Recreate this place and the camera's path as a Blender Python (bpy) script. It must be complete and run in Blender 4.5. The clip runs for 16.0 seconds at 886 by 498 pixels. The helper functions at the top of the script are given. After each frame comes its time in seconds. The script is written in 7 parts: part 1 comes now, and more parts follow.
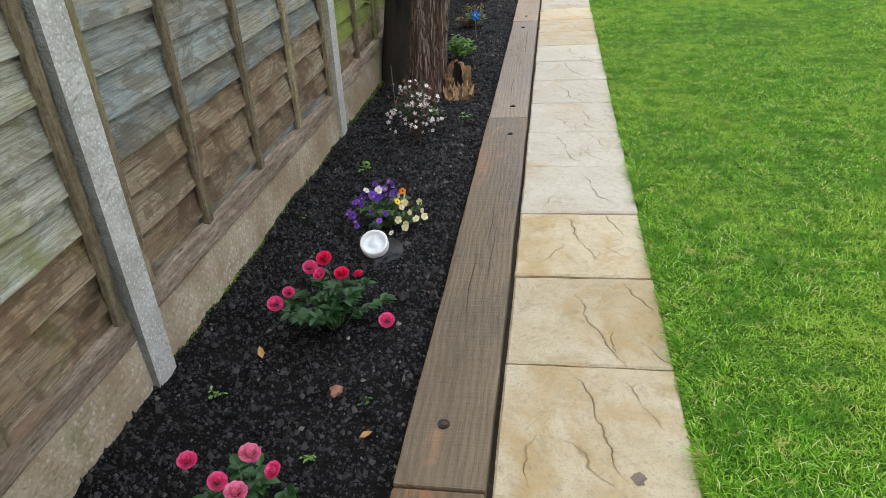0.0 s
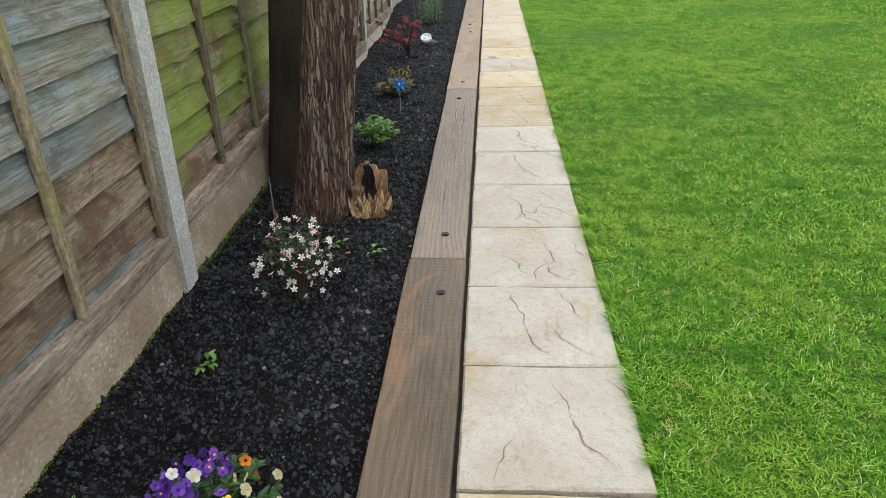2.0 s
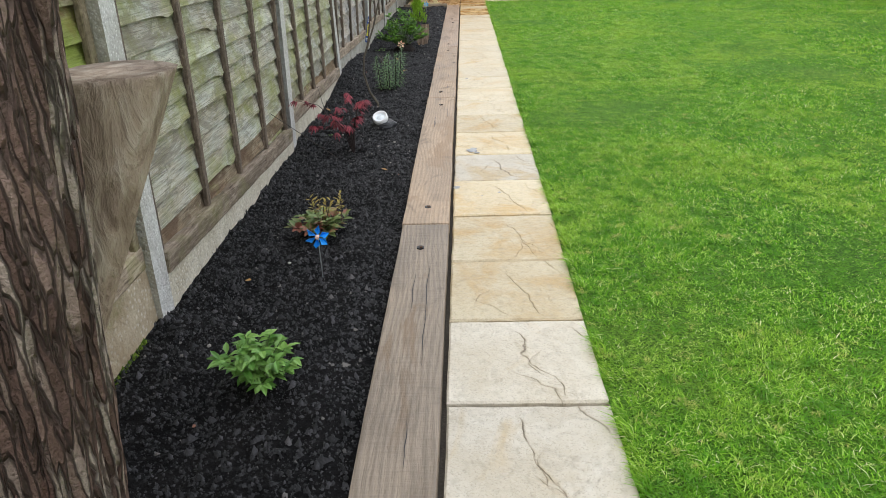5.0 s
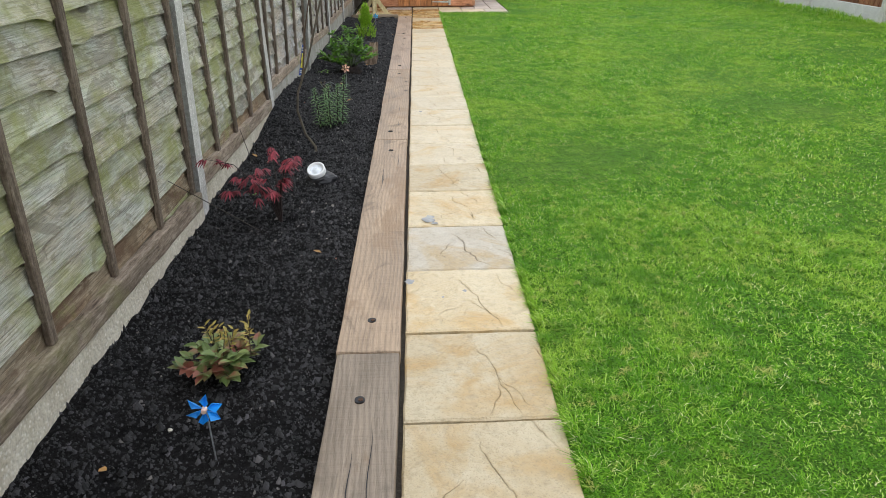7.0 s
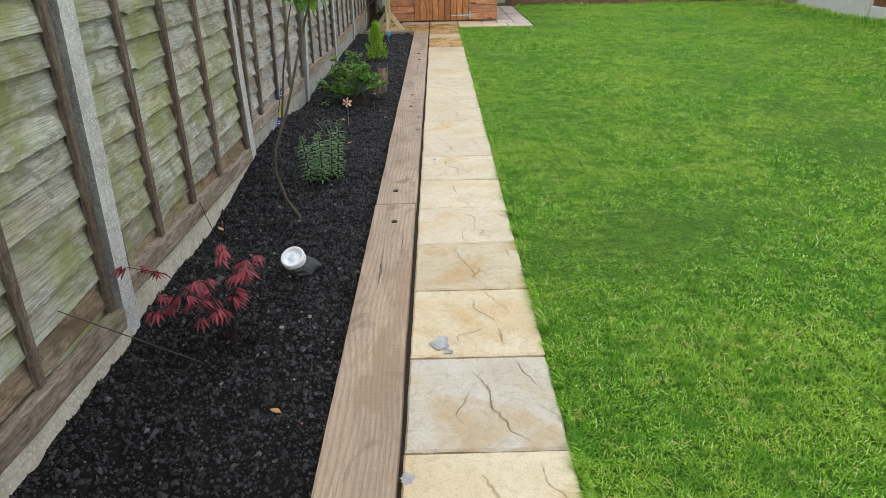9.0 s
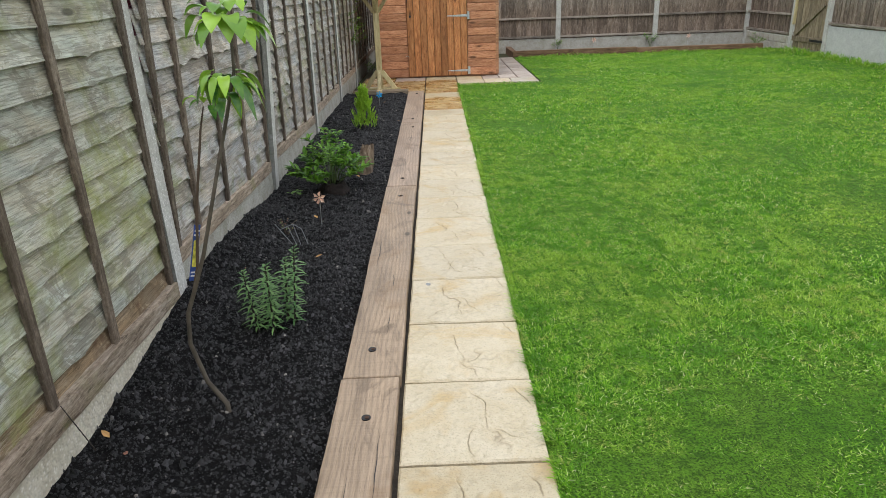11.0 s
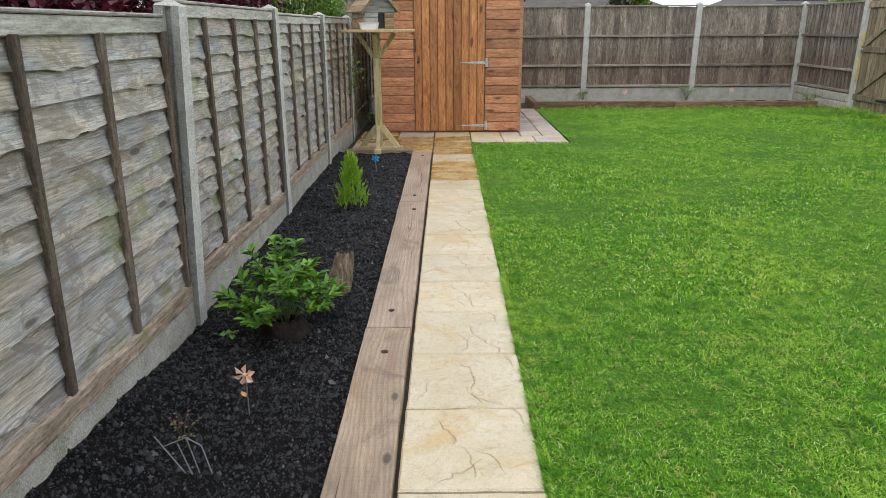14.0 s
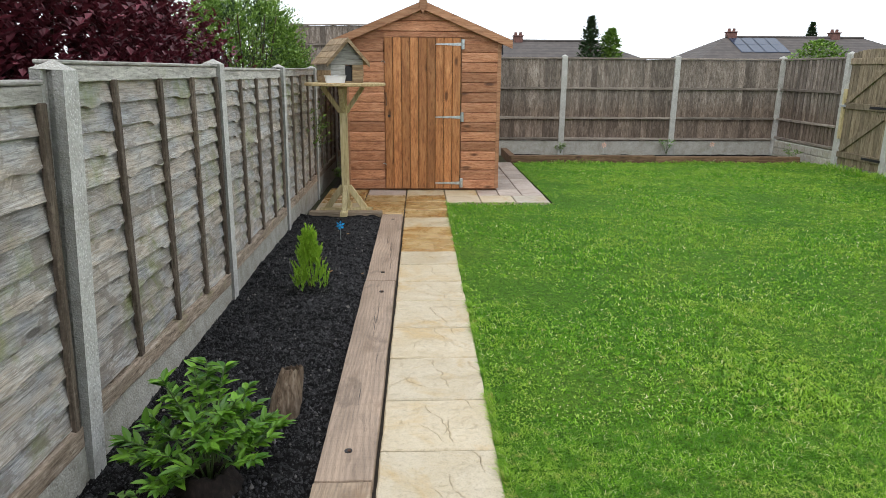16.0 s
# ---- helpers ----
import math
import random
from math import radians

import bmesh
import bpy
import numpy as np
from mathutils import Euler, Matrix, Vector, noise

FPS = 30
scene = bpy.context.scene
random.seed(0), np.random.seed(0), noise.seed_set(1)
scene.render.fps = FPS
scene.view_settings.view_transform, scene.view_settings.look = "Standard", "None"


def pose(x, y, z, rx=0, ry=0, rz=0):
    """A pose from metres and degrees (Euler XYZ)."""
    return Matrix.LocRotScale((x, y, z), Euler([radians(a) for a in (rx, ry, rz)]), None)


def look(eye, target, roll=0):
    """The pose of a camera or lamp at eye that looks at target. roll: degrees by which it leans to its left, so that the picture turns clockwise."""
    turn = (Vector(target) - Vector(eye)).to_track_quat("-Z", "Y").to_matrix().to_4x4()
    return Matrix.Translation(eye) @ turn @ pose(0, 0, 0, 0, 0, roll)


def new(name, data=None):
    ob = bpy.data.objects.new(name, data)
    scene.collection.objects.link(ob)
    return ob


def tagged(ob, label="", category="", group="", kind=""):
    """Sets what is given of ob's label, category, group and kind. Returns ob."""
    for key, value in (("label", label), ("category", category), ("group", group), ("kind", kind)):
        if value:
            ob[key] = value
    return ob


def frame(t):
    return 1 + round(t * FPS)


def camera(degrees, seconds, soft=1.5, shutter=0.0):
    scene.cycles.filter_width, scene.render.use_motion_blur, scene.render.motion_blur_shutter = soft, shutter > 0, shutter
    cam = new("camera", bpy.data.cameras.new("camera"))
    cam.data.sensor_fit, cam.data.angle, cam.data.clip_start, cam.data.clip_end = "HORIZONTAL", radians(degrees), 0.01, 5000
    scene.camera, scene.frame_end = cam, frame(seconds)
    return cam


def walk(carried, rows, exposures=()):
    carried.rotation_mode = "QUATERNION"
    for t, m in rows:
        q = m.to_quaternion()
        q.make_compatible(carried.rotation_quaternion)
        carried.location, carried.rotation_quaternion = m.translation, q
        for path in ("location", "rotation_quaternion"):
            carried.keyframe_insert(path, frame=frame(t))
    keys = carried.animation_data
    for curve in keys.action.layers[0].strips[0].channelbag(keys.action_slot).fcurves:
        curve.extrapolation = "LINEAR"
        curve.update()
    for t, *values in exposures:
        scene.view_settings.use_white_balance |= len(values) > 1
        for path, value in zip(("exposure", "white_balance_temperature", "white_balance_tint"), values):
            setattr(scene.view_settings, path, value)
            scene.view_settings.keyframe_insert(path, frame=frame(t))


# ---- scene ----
cam = camera(67.5, 16.0, soft=0.7)
PATH = [
    (0, (0.229, 1.507, 1.2), (-0.09, 3.209, 0.2), -4.5),
    (0.5, (0.242, 1.837, 1.218), (-0.04, 3.61, 0.337), -4.3),
    (1, (0.191, 2.124, 1.201), (0.095, 3.928, 0.342), -2.4),
    (1.5, (0.228, 2.444, 1.206), (0.082, 4.227, 0.312), -3.3),
    (2, (0.185, 2.771, 1.179), (0.046, 4.534, 0.245), -2.0),
    (2.5, (0.149, 3.072, 1.194), (0.115, 4.848, 0.276), -0.8),
    (3, (0.166, 3.418, 1.193), (-0.034, 5.185, 0.277), -1.4),
    (3.5, (0.16, 3.757, 1.2), (0.007, 5.537, 0.301), -2.6),
    (4, (0.15, 4.107, 1.179), (0.113, 5.909, 0.313), -2.0),
    (6.3, (0.223, 5.224, 1.171), (0.088, 7.019, 0.301), -2.0),
    (6.5, (0.21, 5.325, 1.214), (0.167, 7.114, 0.322), -2.4),
    (7, (0.175, 5.496, 1.242), (0.239, 7.297, 0.377), -0.4),
    (7.5, (0.232, 5.768, 1.249), (0.16, 7.592, 0.433), -1.1),
    (8, (0.22, 6.034, 1.24), (0.15, 7.874, 0.459), 0.5),
    (8.5, (0.198, 6.258, 1.264), (0.282, 8.108, 0.507), 0.4),
    (9, (0.225, 6.5, 1.25), (0.228, 8.312, 0.403), -1.2),
    (9.5, (0.256, 6.824, 1.26), (0.211, 8.649, 0.443), -0.9),
    (11.8, (0.269, 8.055, 1.312), (0.289, 9.918, 0.585), -2.5),
    (12, (0.294, 8.159, 1.3), (0.284, 10.015, 0.553), -2.9),
    (12.5, (0.272, 8.444, 1.319), (0.225, 10.33, 0.656), -0.4),
    (13, (0.243, 8.766, 1.325), (0.355, 10.651, 0.669), -0.2),
    (13.5, (0.292, 9.079, 1.308), (0.309, 10.959, 0.626), -2.6),
    (14, (0.267, 9.335, 1.33), (0.253, 11.231, 0.693), -0.4),
    (14.5, (0.249, 9.64, 1.346), (0.328, 11.55, 0.757), -1.5),
    (15, (0.309, 9.892, 1.359), (0.254, 11.799, 0.76), -0.8),
    (15.5, (0.272, 10.009, 1.377), (0.249, 11.917, 0.778), -1.5),
    (16, (0.267, 10.045, 1.418), (0.336, 11.975, 0.9), 0.4),
]
walk(cam, [(t, look(eye, target, roll)) for t, eye, target, roll in PATH],
     exposures=[(0, 0.14), (0.5, 0.12), (1, 0.08), (2, 0.14), (3, 0.2), (4, 0.24), (6.3, 0.2), (8.5, 0.06), (13, 0.06), (14.5, 0.05), (16, 0.0)])

# ---------- sky and sun: bright overcast day ----------
world = bpy.data.worlds.new("overcast_sky")
scene.world = world
world.use_nodes = True
wt = world.node_tree
wt.nodes.clear()
w_out = wt.nodes.new("ShaderNodeOutputWorld")
w_bg = wt.nodes.new("ShaderNodeBackground")
w_sky = wt.nodes.new("ShaderNodeTexSky")
w_sky.sky_type = "NISHITA"
w_sky.sun_disc = False
w_sky.sun_elevation = radians(48)
w_sky.sun_rotation = radians(200)
w_mix = wt.nodes.new("ShaderNodeMixRGB")
w_mix.inputs[0].default_value = 0.86
w_mix.inputs[2].default_value = (15.1, 16.0, 17.2, 1)
wt.links.new(w_sky.outputs[0], w_mix.inputs[1])
wt.links.new(w_mix.outputs[0], w_bg.inputs[0])
w_bg.inputs[1].default_value = 0.1
wt.links.new(w_bg.outputs[0], w_out.inputs[0])
sun = new("sun", bpy.data.lights.new("sun", "SUN"))
sun.data.energy, sun.data.angle, sun.data.color = 0.9, radians(25), (1.0, 0.97, 0.93)
sun.matrix_world = look((0, 0, 30), (8, 16, 0))
scene.view_settings.exposure = 0.0

# ---------- material kit ----------


class Kit:
    """A small wrapper round a material's node tree."""

    def __init__(self, name):
        self.m = bpy.data.materials.new(name)
        self.m.use_nodes = True
        self.t = self.m.node_tree
        self.t.nodes.clear()
        self.out = self.node("ShaderNodeOutputMaterial")
        self.p = self.node("ShaderNodeBsdfPrincipled")
        self.link(self.p.outputs[0], self.out.inputs[0])

    def node(self, kind, **props):
        n = self.t.nodes.new(kind)
        if "operation" in props:
            n.operation = props["operation"]
        if "feature" in props:
            n.feature = props["feature"]
        if "blend" in props:
            n.blend_type = props["blend"]
        return n

    def link(self, a, b):
        self.t.links.new(a, b)

    def put(self, socket, value):
        if isinstance(value, bpy.types.NodeSocket):
            self.link(value, socket)
        elif isinstance(value, tuple) and len(value) == 3 and socket.type == "RGBA":
            socket.default_value = (*value, 1)
        else:
            socket.default_value = value

    def coords(self, scale=(1, 1, 1), shift=True, world=False):
        """Object (or world) coordinates in metres, moved per object by its random number."""
        mp = self.node("ShaderNodeMapping")
        mp.inputs["Scale"].default_value = scale
        if world:
            self.link(self.node("ShaderNodeNewGeometry").outputs["Position"], mp.inputs[0])
            return mp.outputs[0]
        tc = self.node("ShaderNodeTexCoord")
        vec = tc.outputs["Object"]
        if shift:
            oi = self.node("ShaderNodeObjectInfo")
            mul = self.node("ShaderNodeVectorMath", operation="SCALE")
            mul.inputs[0].default_value = (37.0, 91.0, 53.0)
            self.link(oi.outputs["Random"], mul.inputs["Scale"])
            add = self.node("ShaderNodeVectorMath", operation="ADD")
            self.link(vec, add.inputs[0])
            self.link(mul.outputs[0], add.inputs[1])
            vec = add.outputs[0]
        self.link(vec, mp.inputs[0])
        return mp.outputs[0]

    def noise(self, vec, scale, detail=4.0, rough=0.55, distort=0.0):
        n = self.node("ShaderNodeTexNoise")
        self.put(n.inputs["Vector"], vec)
        n.inputs["Scale"].default_value = scale
        n.inputs["Detail"].default_value = detail
        n.inputs["Roughness"].default_value = rough
        n.inputs["Distortion"].default_value = distort
        return n.outputs["Fac"]

    def voronoi(self, vec, scale, feature="F1"):
        n = self.node("ShaderNodeTexVoronoi", feature=feature)
        self.put(n.inputs["Vector"], vec)
        n.inputs["Scale"].default_value = scale
        return n.outputs["Distance"]

    def ramp(self, fac, stops):
        n = self.node("ShaderNodeValToRGB")
        e = n.color_ramp.elements
        while len(e) < len(stops):
            e.new(0.5)
        for el, (pos, col) in zip(e, stops):
            el.position = pos
            el.color = (*col, 1) if isinstance(col, tuple) else (col, col, col, 1)
        self.put(n.inputs[0], fac)
        return n.outputs[0]

    def mix(self, fac, a, b, blend="MIX"):
        n = self.node("ShaderNodeMixRGB", blend=blend)
        self.put(n.inputs[0], fac)
        self.put(n.inputs[1], a)
        self.put(n.inputs[2], b)
        return n.outputs[0]

    def math(self, op, a, b=0.0):
        n = self.node("ShaderNodeMath", operation=op)
        self.put(n.inputs[0], a)
        self.put(n.inputs[1], b)
        return n.outputs[0]

    def rnd(self):
        return self.node("ShaderNodeObjectInfo").outputs["Random"]

    def island(self):
        return self.node("ShaderNodeNewGeometry").outputs["Random Per Island"]

    def finish(self, colour, rough=0.8, bump=None, strength=0.4, dist=0.01, metal=0.0, spec=0.4):
        self.put(self.p.inputs["Base Color"], colour)
        self.put(self.p.inputs["Roughness"], rough)
        self.p.inputs["Metallic"].default_value = metal
        self.p.inputs["Specular IOR Level"].default_value = spec
        if bump is not None:
            b = self.node("ShaderNodeBump")
            b.inputs["Strength"].default_value = strength
            b.inputs["Distance"].default_value = dist
            self.link(bump, b.inputs["Height"])
            self.link(b.outputs[0], self.p.inputs["Normal"])
        return self.m


def wood(name, dark, mid, light, axis="y", rough=0.75, algae=0.0, stain=None, stain_at=0.55, grain=38.0, vary=0.35, bump=0.35, knots=0.5, wet=0.0, along=2.2, speck=0.0, damp=None):
    """Sawn timber: grain along one axis, knots, stains, and green algae where asked."""
    k = Kit(name)
    sc = {"x": (along, grain, grain), "y": (grain, along, grain), "z": (grain, grain, along)}[axis]
    low = {"x": (2.2, 9, 9), "y": (9, 2.2, 9), "z": (9, 9, 2.2)}[axis]
    kn = {"x": (3.2, 9, 9), "y": (9, 3.2, 9), "z": (9, 9, 3.2)}[axis]
    fa = along * 4.0
    fs = {"x": (fa, grain * 3.2, grain * 3.2), "y": (grain * 3.2, fa, grain * 3.2), "z": (grain * 3.2, grain * 3.2, fa)}[axis]
    g = k.noise(k.coords(sc), 1.0, 6.0, 0.68, 0.8)
    gf = k.noise(k.coords(fs), 1.0, 4.0, 0.65, 0.3)
    both = k.math("ADD", k.math("MULTIPLY", g, 0.55), k.math("MULTIPLY", gf, 0.45))
    col = k.ramp(both, [(0.36, dark), (0.5, mid), (0.64, light)])
    col = k.mix(k.ramp(gf, [(0.3, 0.55), (0.42, 0.0)]), col, tuple(c * 0.5 for c in dark))
    if speck:
        sp = k.noise(k.coords((1, 1, 1)), 75.0, 4.0, 0.7)
        col = k.mix(k.ramp(sp, [(0.36, speck), (0.5, 0.0)]), col, tuple(c * 0.45 for c in dark))
        col = k.mix(k.ramp(sp, [(0.54, 0.0), (0.68, speck)]), col, tuple(min(0.8, c * 1.25) for c in light))
    blot = k.noise(k.coords(low), 1.0, 4.0, 0.65, 1.2)
    col = k.mix(k.ramp(blot, [(0.47, 0.0), (0.55, vary)]), col, tuple(c * 0.42 for c in mid))
    if stain:
        st = k.noise(k.coords((1, 1, 1)), 3.1, 4.0, 0.6, 0.5)
        col = k.mix(k.ramp(st, [(stain_at, 0.0), (stain_at + 0.12, 0.6)]), col, stain)
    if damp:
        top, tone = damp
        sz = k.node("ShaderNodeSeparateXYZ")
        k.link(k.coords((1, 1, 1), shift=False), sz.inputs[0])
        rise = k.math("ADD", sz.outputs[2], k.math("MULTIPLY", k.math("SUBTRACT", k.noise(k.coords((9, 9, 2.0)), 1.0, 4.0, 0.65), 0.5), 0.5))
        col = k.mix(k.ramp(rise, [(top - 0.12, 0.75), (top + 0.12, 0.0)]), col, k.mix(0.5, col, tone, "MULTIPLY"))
    if knots:
        kd = k.voronoi(k.coords(kn), 0.62)
        col = k.mix(k.ramp(kd, [(0.07, knots), (0.15, 0.0)]), col, tuple(c * 0.22 for c in dark))
    if algae:
        al = k.noise(k.coords((1, 1, 1), world=True), 2.6, 4.0, 0.65, 0.3)
        col = k.mix(k.ramp(al, [(0.62 - 0.35 * algae, 0.0), (0.85 - 0.3 * algae, 0.72)]), col, (0.235, 0.265, 0.055))
    tint = k.ramp(k.rnd(), [(0.0, 0.68), (1.0, 1.25)])
    col = k.mix(1.0, col, tint, "MULTIPLY")
    fine = k.math("ADD", gf, k.math("MULTIPLY", g, 0.8))
    r = k.ramp(blot, [(0.35, rough - 0.12 - wet), (0.65, rough)])
    return k.finish(col, r, fine, bump, 0.008, spec=0.3)


def concrete(name, base, speck, patch, rough=0.9, agg=130.0, moss=0.0, brown=None):
    k = Kit(name)
    v = k.coords((1, 1, 1))
    a = k.voronoi(v, agg)
    n1 = k.noise(v, 9.0, 5.0, 0.65)
    n2 = k.noise(v, 60.0, 3.0, 0.6)
    col = k.mix(k.ramp(n1, [(0.38, 0.0), (0.66, 0.8)]), base, patch)
    col = k.mix(k.ramp(a, [(0.12, 0.75), (0.4, 0.0)]), col, speck)
    col = k.mix(k.ramp(n2, [(0.35, 0.35), (0.55, 0.0)]), col, tuple(c * 0.5 for c in base))
    if brown:
        nb = k.noise(v, 3.0, 4.0, 0.6, 0.4)
        col = k.mix(k.ramp(nb, [(0.42, 0.0), (0.6, 0.75)]), col, brown)
    if moss:
        z = k.noise(k.coords((1, 1, 1), world=True), 5.0, 4.0, 0.7)
        col = k.mix(k.ramp(z, [(0.56, 0.0), (0.7, moss)]), col, (0.12, 0.16, 0.03))
    return k.finish(col, rough, k.math("ADD", k.math("MULTIPLY", a, 0.35), k.math("ADD", n2, n1)), 0.8, 0.008, spec=0.3)


def plain(name, colour, rough=0.5, metal=0.0, vary=0.15, scale=25.0, bump=0.1):
    k = Kit(name)
    n = k.noise(k.coords(), scale, 4.0)
    col = k.mix(k.ramp(n, [(0.35, 0.0), (0.65, 1.0)]), tuple(c * (1 - vary) for c in colour), tuple(min(1, c * (1 + vary)) for c in colour))
    return k.finish(col, rough, n, bump, 0.003, metal)


def foliage(name, dark, light, rough=0.5, tip=None):
    """Leaves: each leaf its own tone, light passing through."""
    k = Kit(name)
    col = k.ramp(k.island(), [(0.0, dark), (0.55, tuple((a + b) / 2 for a, b in zip(dark, light))), (1.0, light)])
    n = k.noise(k.coords(), 60.0, 3.0)
    col = k.mix(k.ramp(n, [(0.4, 0.0), (0.7, 0.4)]), col, tuple(c * 0.6 for c in light))
    if tip:
        n2 = k.noise(k.coords(), 14.0, 2.0)
        col = k.mix(k.ramp(n2, [(0.5, 0.0), (0.62, 0.9)]), col, tip)
    m = k.finish(col, rough, n, 0.15, 0.002, spec=0.45)
    tr = k.node("ShaderNodeBsdfTranslucent")
    k.put(tr.inputs[0], col)
    ms = k.node("ShaderNodeMixShader")
    ms.inputs[0].default_value = 0.22
    k.link(k.p.outputs[0], ms.inputs[1])
    k.link(tr.outputs[0], ms.inputs[2])
    k.link(ms.outputs[0], k.out.inputs[0])
    return m


def slab_stone(name, buff, pale, ochre, ochre_at=0.5, wet=0.0, cleft=0.4):
    """Riven paving: mottled buff, with long wandering cleft lines that step the surface."""
    k = Kit(name)
    v = k.coords((1, 1, 1))
    n1 = k.noise(v, 4.5, 5.0, 0.62, 0.4)
    n2 = k.noise(v, 38.0, 4.0, 0.6)
    n5 = k.noise(v, 170.0, 3.0, 0.6)
    col = k.mix(k.ramp(n1, [(0.36, 0.0), (0.62, 1.0)]), buff, pale)
    n3 = k.noise(v, 3.0, 4.0, 0.6, 0.8)
    col = k.mix(k.ramp(n3, [(ochre_at, 0.0), (ochre_at + 0.14, 0.85)]), col, ochre)
    col = k.mix(k.ramp(n2, [(0.3, 0.4), (0.5, 0.0)]), col, tuple(c * 0.62 for c in buff))
    col = k.mix(k.ramp(n5, [(0.34, 0.45), (0.46, 0.0)]), col, tuple(c * 0.55 for c in buff))
    # clefts: lines that run from the far edge towards the near one, each slab with its own
    sep = k.node("ShaderNodeSeparateXYZ")
    k.link(k.coords((1, 1, 1), shift=False), sep.inputs[0])
    x, y = sep.outputs[0], sep.outputs[1]
    rnd = k.rnd()
    wav = k.noise(v, 6.0, 1.5, 0.5)
    jag = k.noise(v, 26.0, 2.0, 0.5)
    steps = n1
    for c0, slope, spread, amp, mul, lo, hi, wide, deep in ((0.10, 0.34, 0.12, 0.16, 1.0, 0.02, 0.38, 0.0014, 1.0), (0.27, 0.42, 0.12, 0.10, 5.3, 0.24, 0.43, 0.0012, 0.9), (-0.15, 0.9, 0.3, 0.24, 11.7, 0.02, 0.2, 0.0010, 0.6), (0.14, -0.30, 0.30, 0.30, 23.9, 0.05, 0.22, 0.0008, 0.5)):
        rr = k.math("FRACT", k.math("MULTIPLY", rnd, mul * 7.13))
        at = k.math("ADD", k.math("MULTIPLY", rr, spread), c0)
        at = k.math("ADD", at, k.math("MULTIPLY", k.math("SUBTRACT", 0.44, y), slope))
        at = k.math("ADD", at, k.math("MULTIPLY", k.math("SUBTRACT", wav, 0.5), amp))
        at = k.math("ADD", at, k.math("MULTIPLY", k.math("SUBTRACT", jag, 0.5), 0.022))
        off = k.math("SUBTRACT", x, at)
        shift = k.math("MULTIPLY", k.math("FRACT", k.math("MULTIPLY", rnd, mul * 3.7)), 0.12)
        yy = k.math("SUBTRACT", y, k.math("SUBTRACT", shift, 0.06))
        here = k.math("MULTIPLY", k.ramp(yy, [(lo, 0.0), (lo + 0.06, 1.0)]), k.ramp(yy, [(hi - 0.05, 1.0), (hi, 0.0)]))
        here = k.math("MULTIPLY", here, k.ramp(k.noise(v, 13.0, 2.0), [(0.34, 0.25), (0.5, 1.0)]))
        near = k.ramp(k.math("ABSOLUTE", off), [(wide * 0.35, 1.0), (wide, 0.0)])
        halo = k.ramp(k.math("ABSOLUTE", off), [(0.0, 0.6), (0.02, 0.0)])
        col = k.mix(k.math("MULTIPLY", k.math("MULTIPLY", halo, here), 0.25), col, ochre)
        col = k.mix(k.math("MULTIPLY", k.math("MULTIPLY", near, here), cleft * deep), col, (0.13, 0.095, 0.06))
        side = k.ramp(off, [(0.0, 0.0), (0.006, 1.0)])
        steps = k.math("ADD", steps, k.math("MULTIPLY", k.math("MULTIPLY", side, here), 0.16))
        steps = k.math("SUBTRACT", steps, k.math("MULTIPLY", k.math("MULTIPLY", near, here), 0.12))
    tint = k.ramp(rnd, [(0.0, (0.86, 0.84, 0.8)), (0.5, (0.98, 0.97, 0.95)), (1.0, (1.08, 1.06, 1.02))])
    col = k.mix(1.0, col, tint, "MULTIPLY")
    n4 = k.noise(v, 11.0, 3.0, 0.6, 0.6)
    h = k.math("ADD", k.math("ADD", steps, k.math("MULTIPLY", n4, 0.8)), k.math("ADD", k.math("MULTIPLY", n2, 0.25), k.math("MULTIPLY", n5, 0.06)))
    r = k.ramp(n1, [(0.3, 0.38 - wet), (0.7, 0.56 - wet)])
    return k.finish(col, r, h, 0.9, 0.020, spec=0.5)


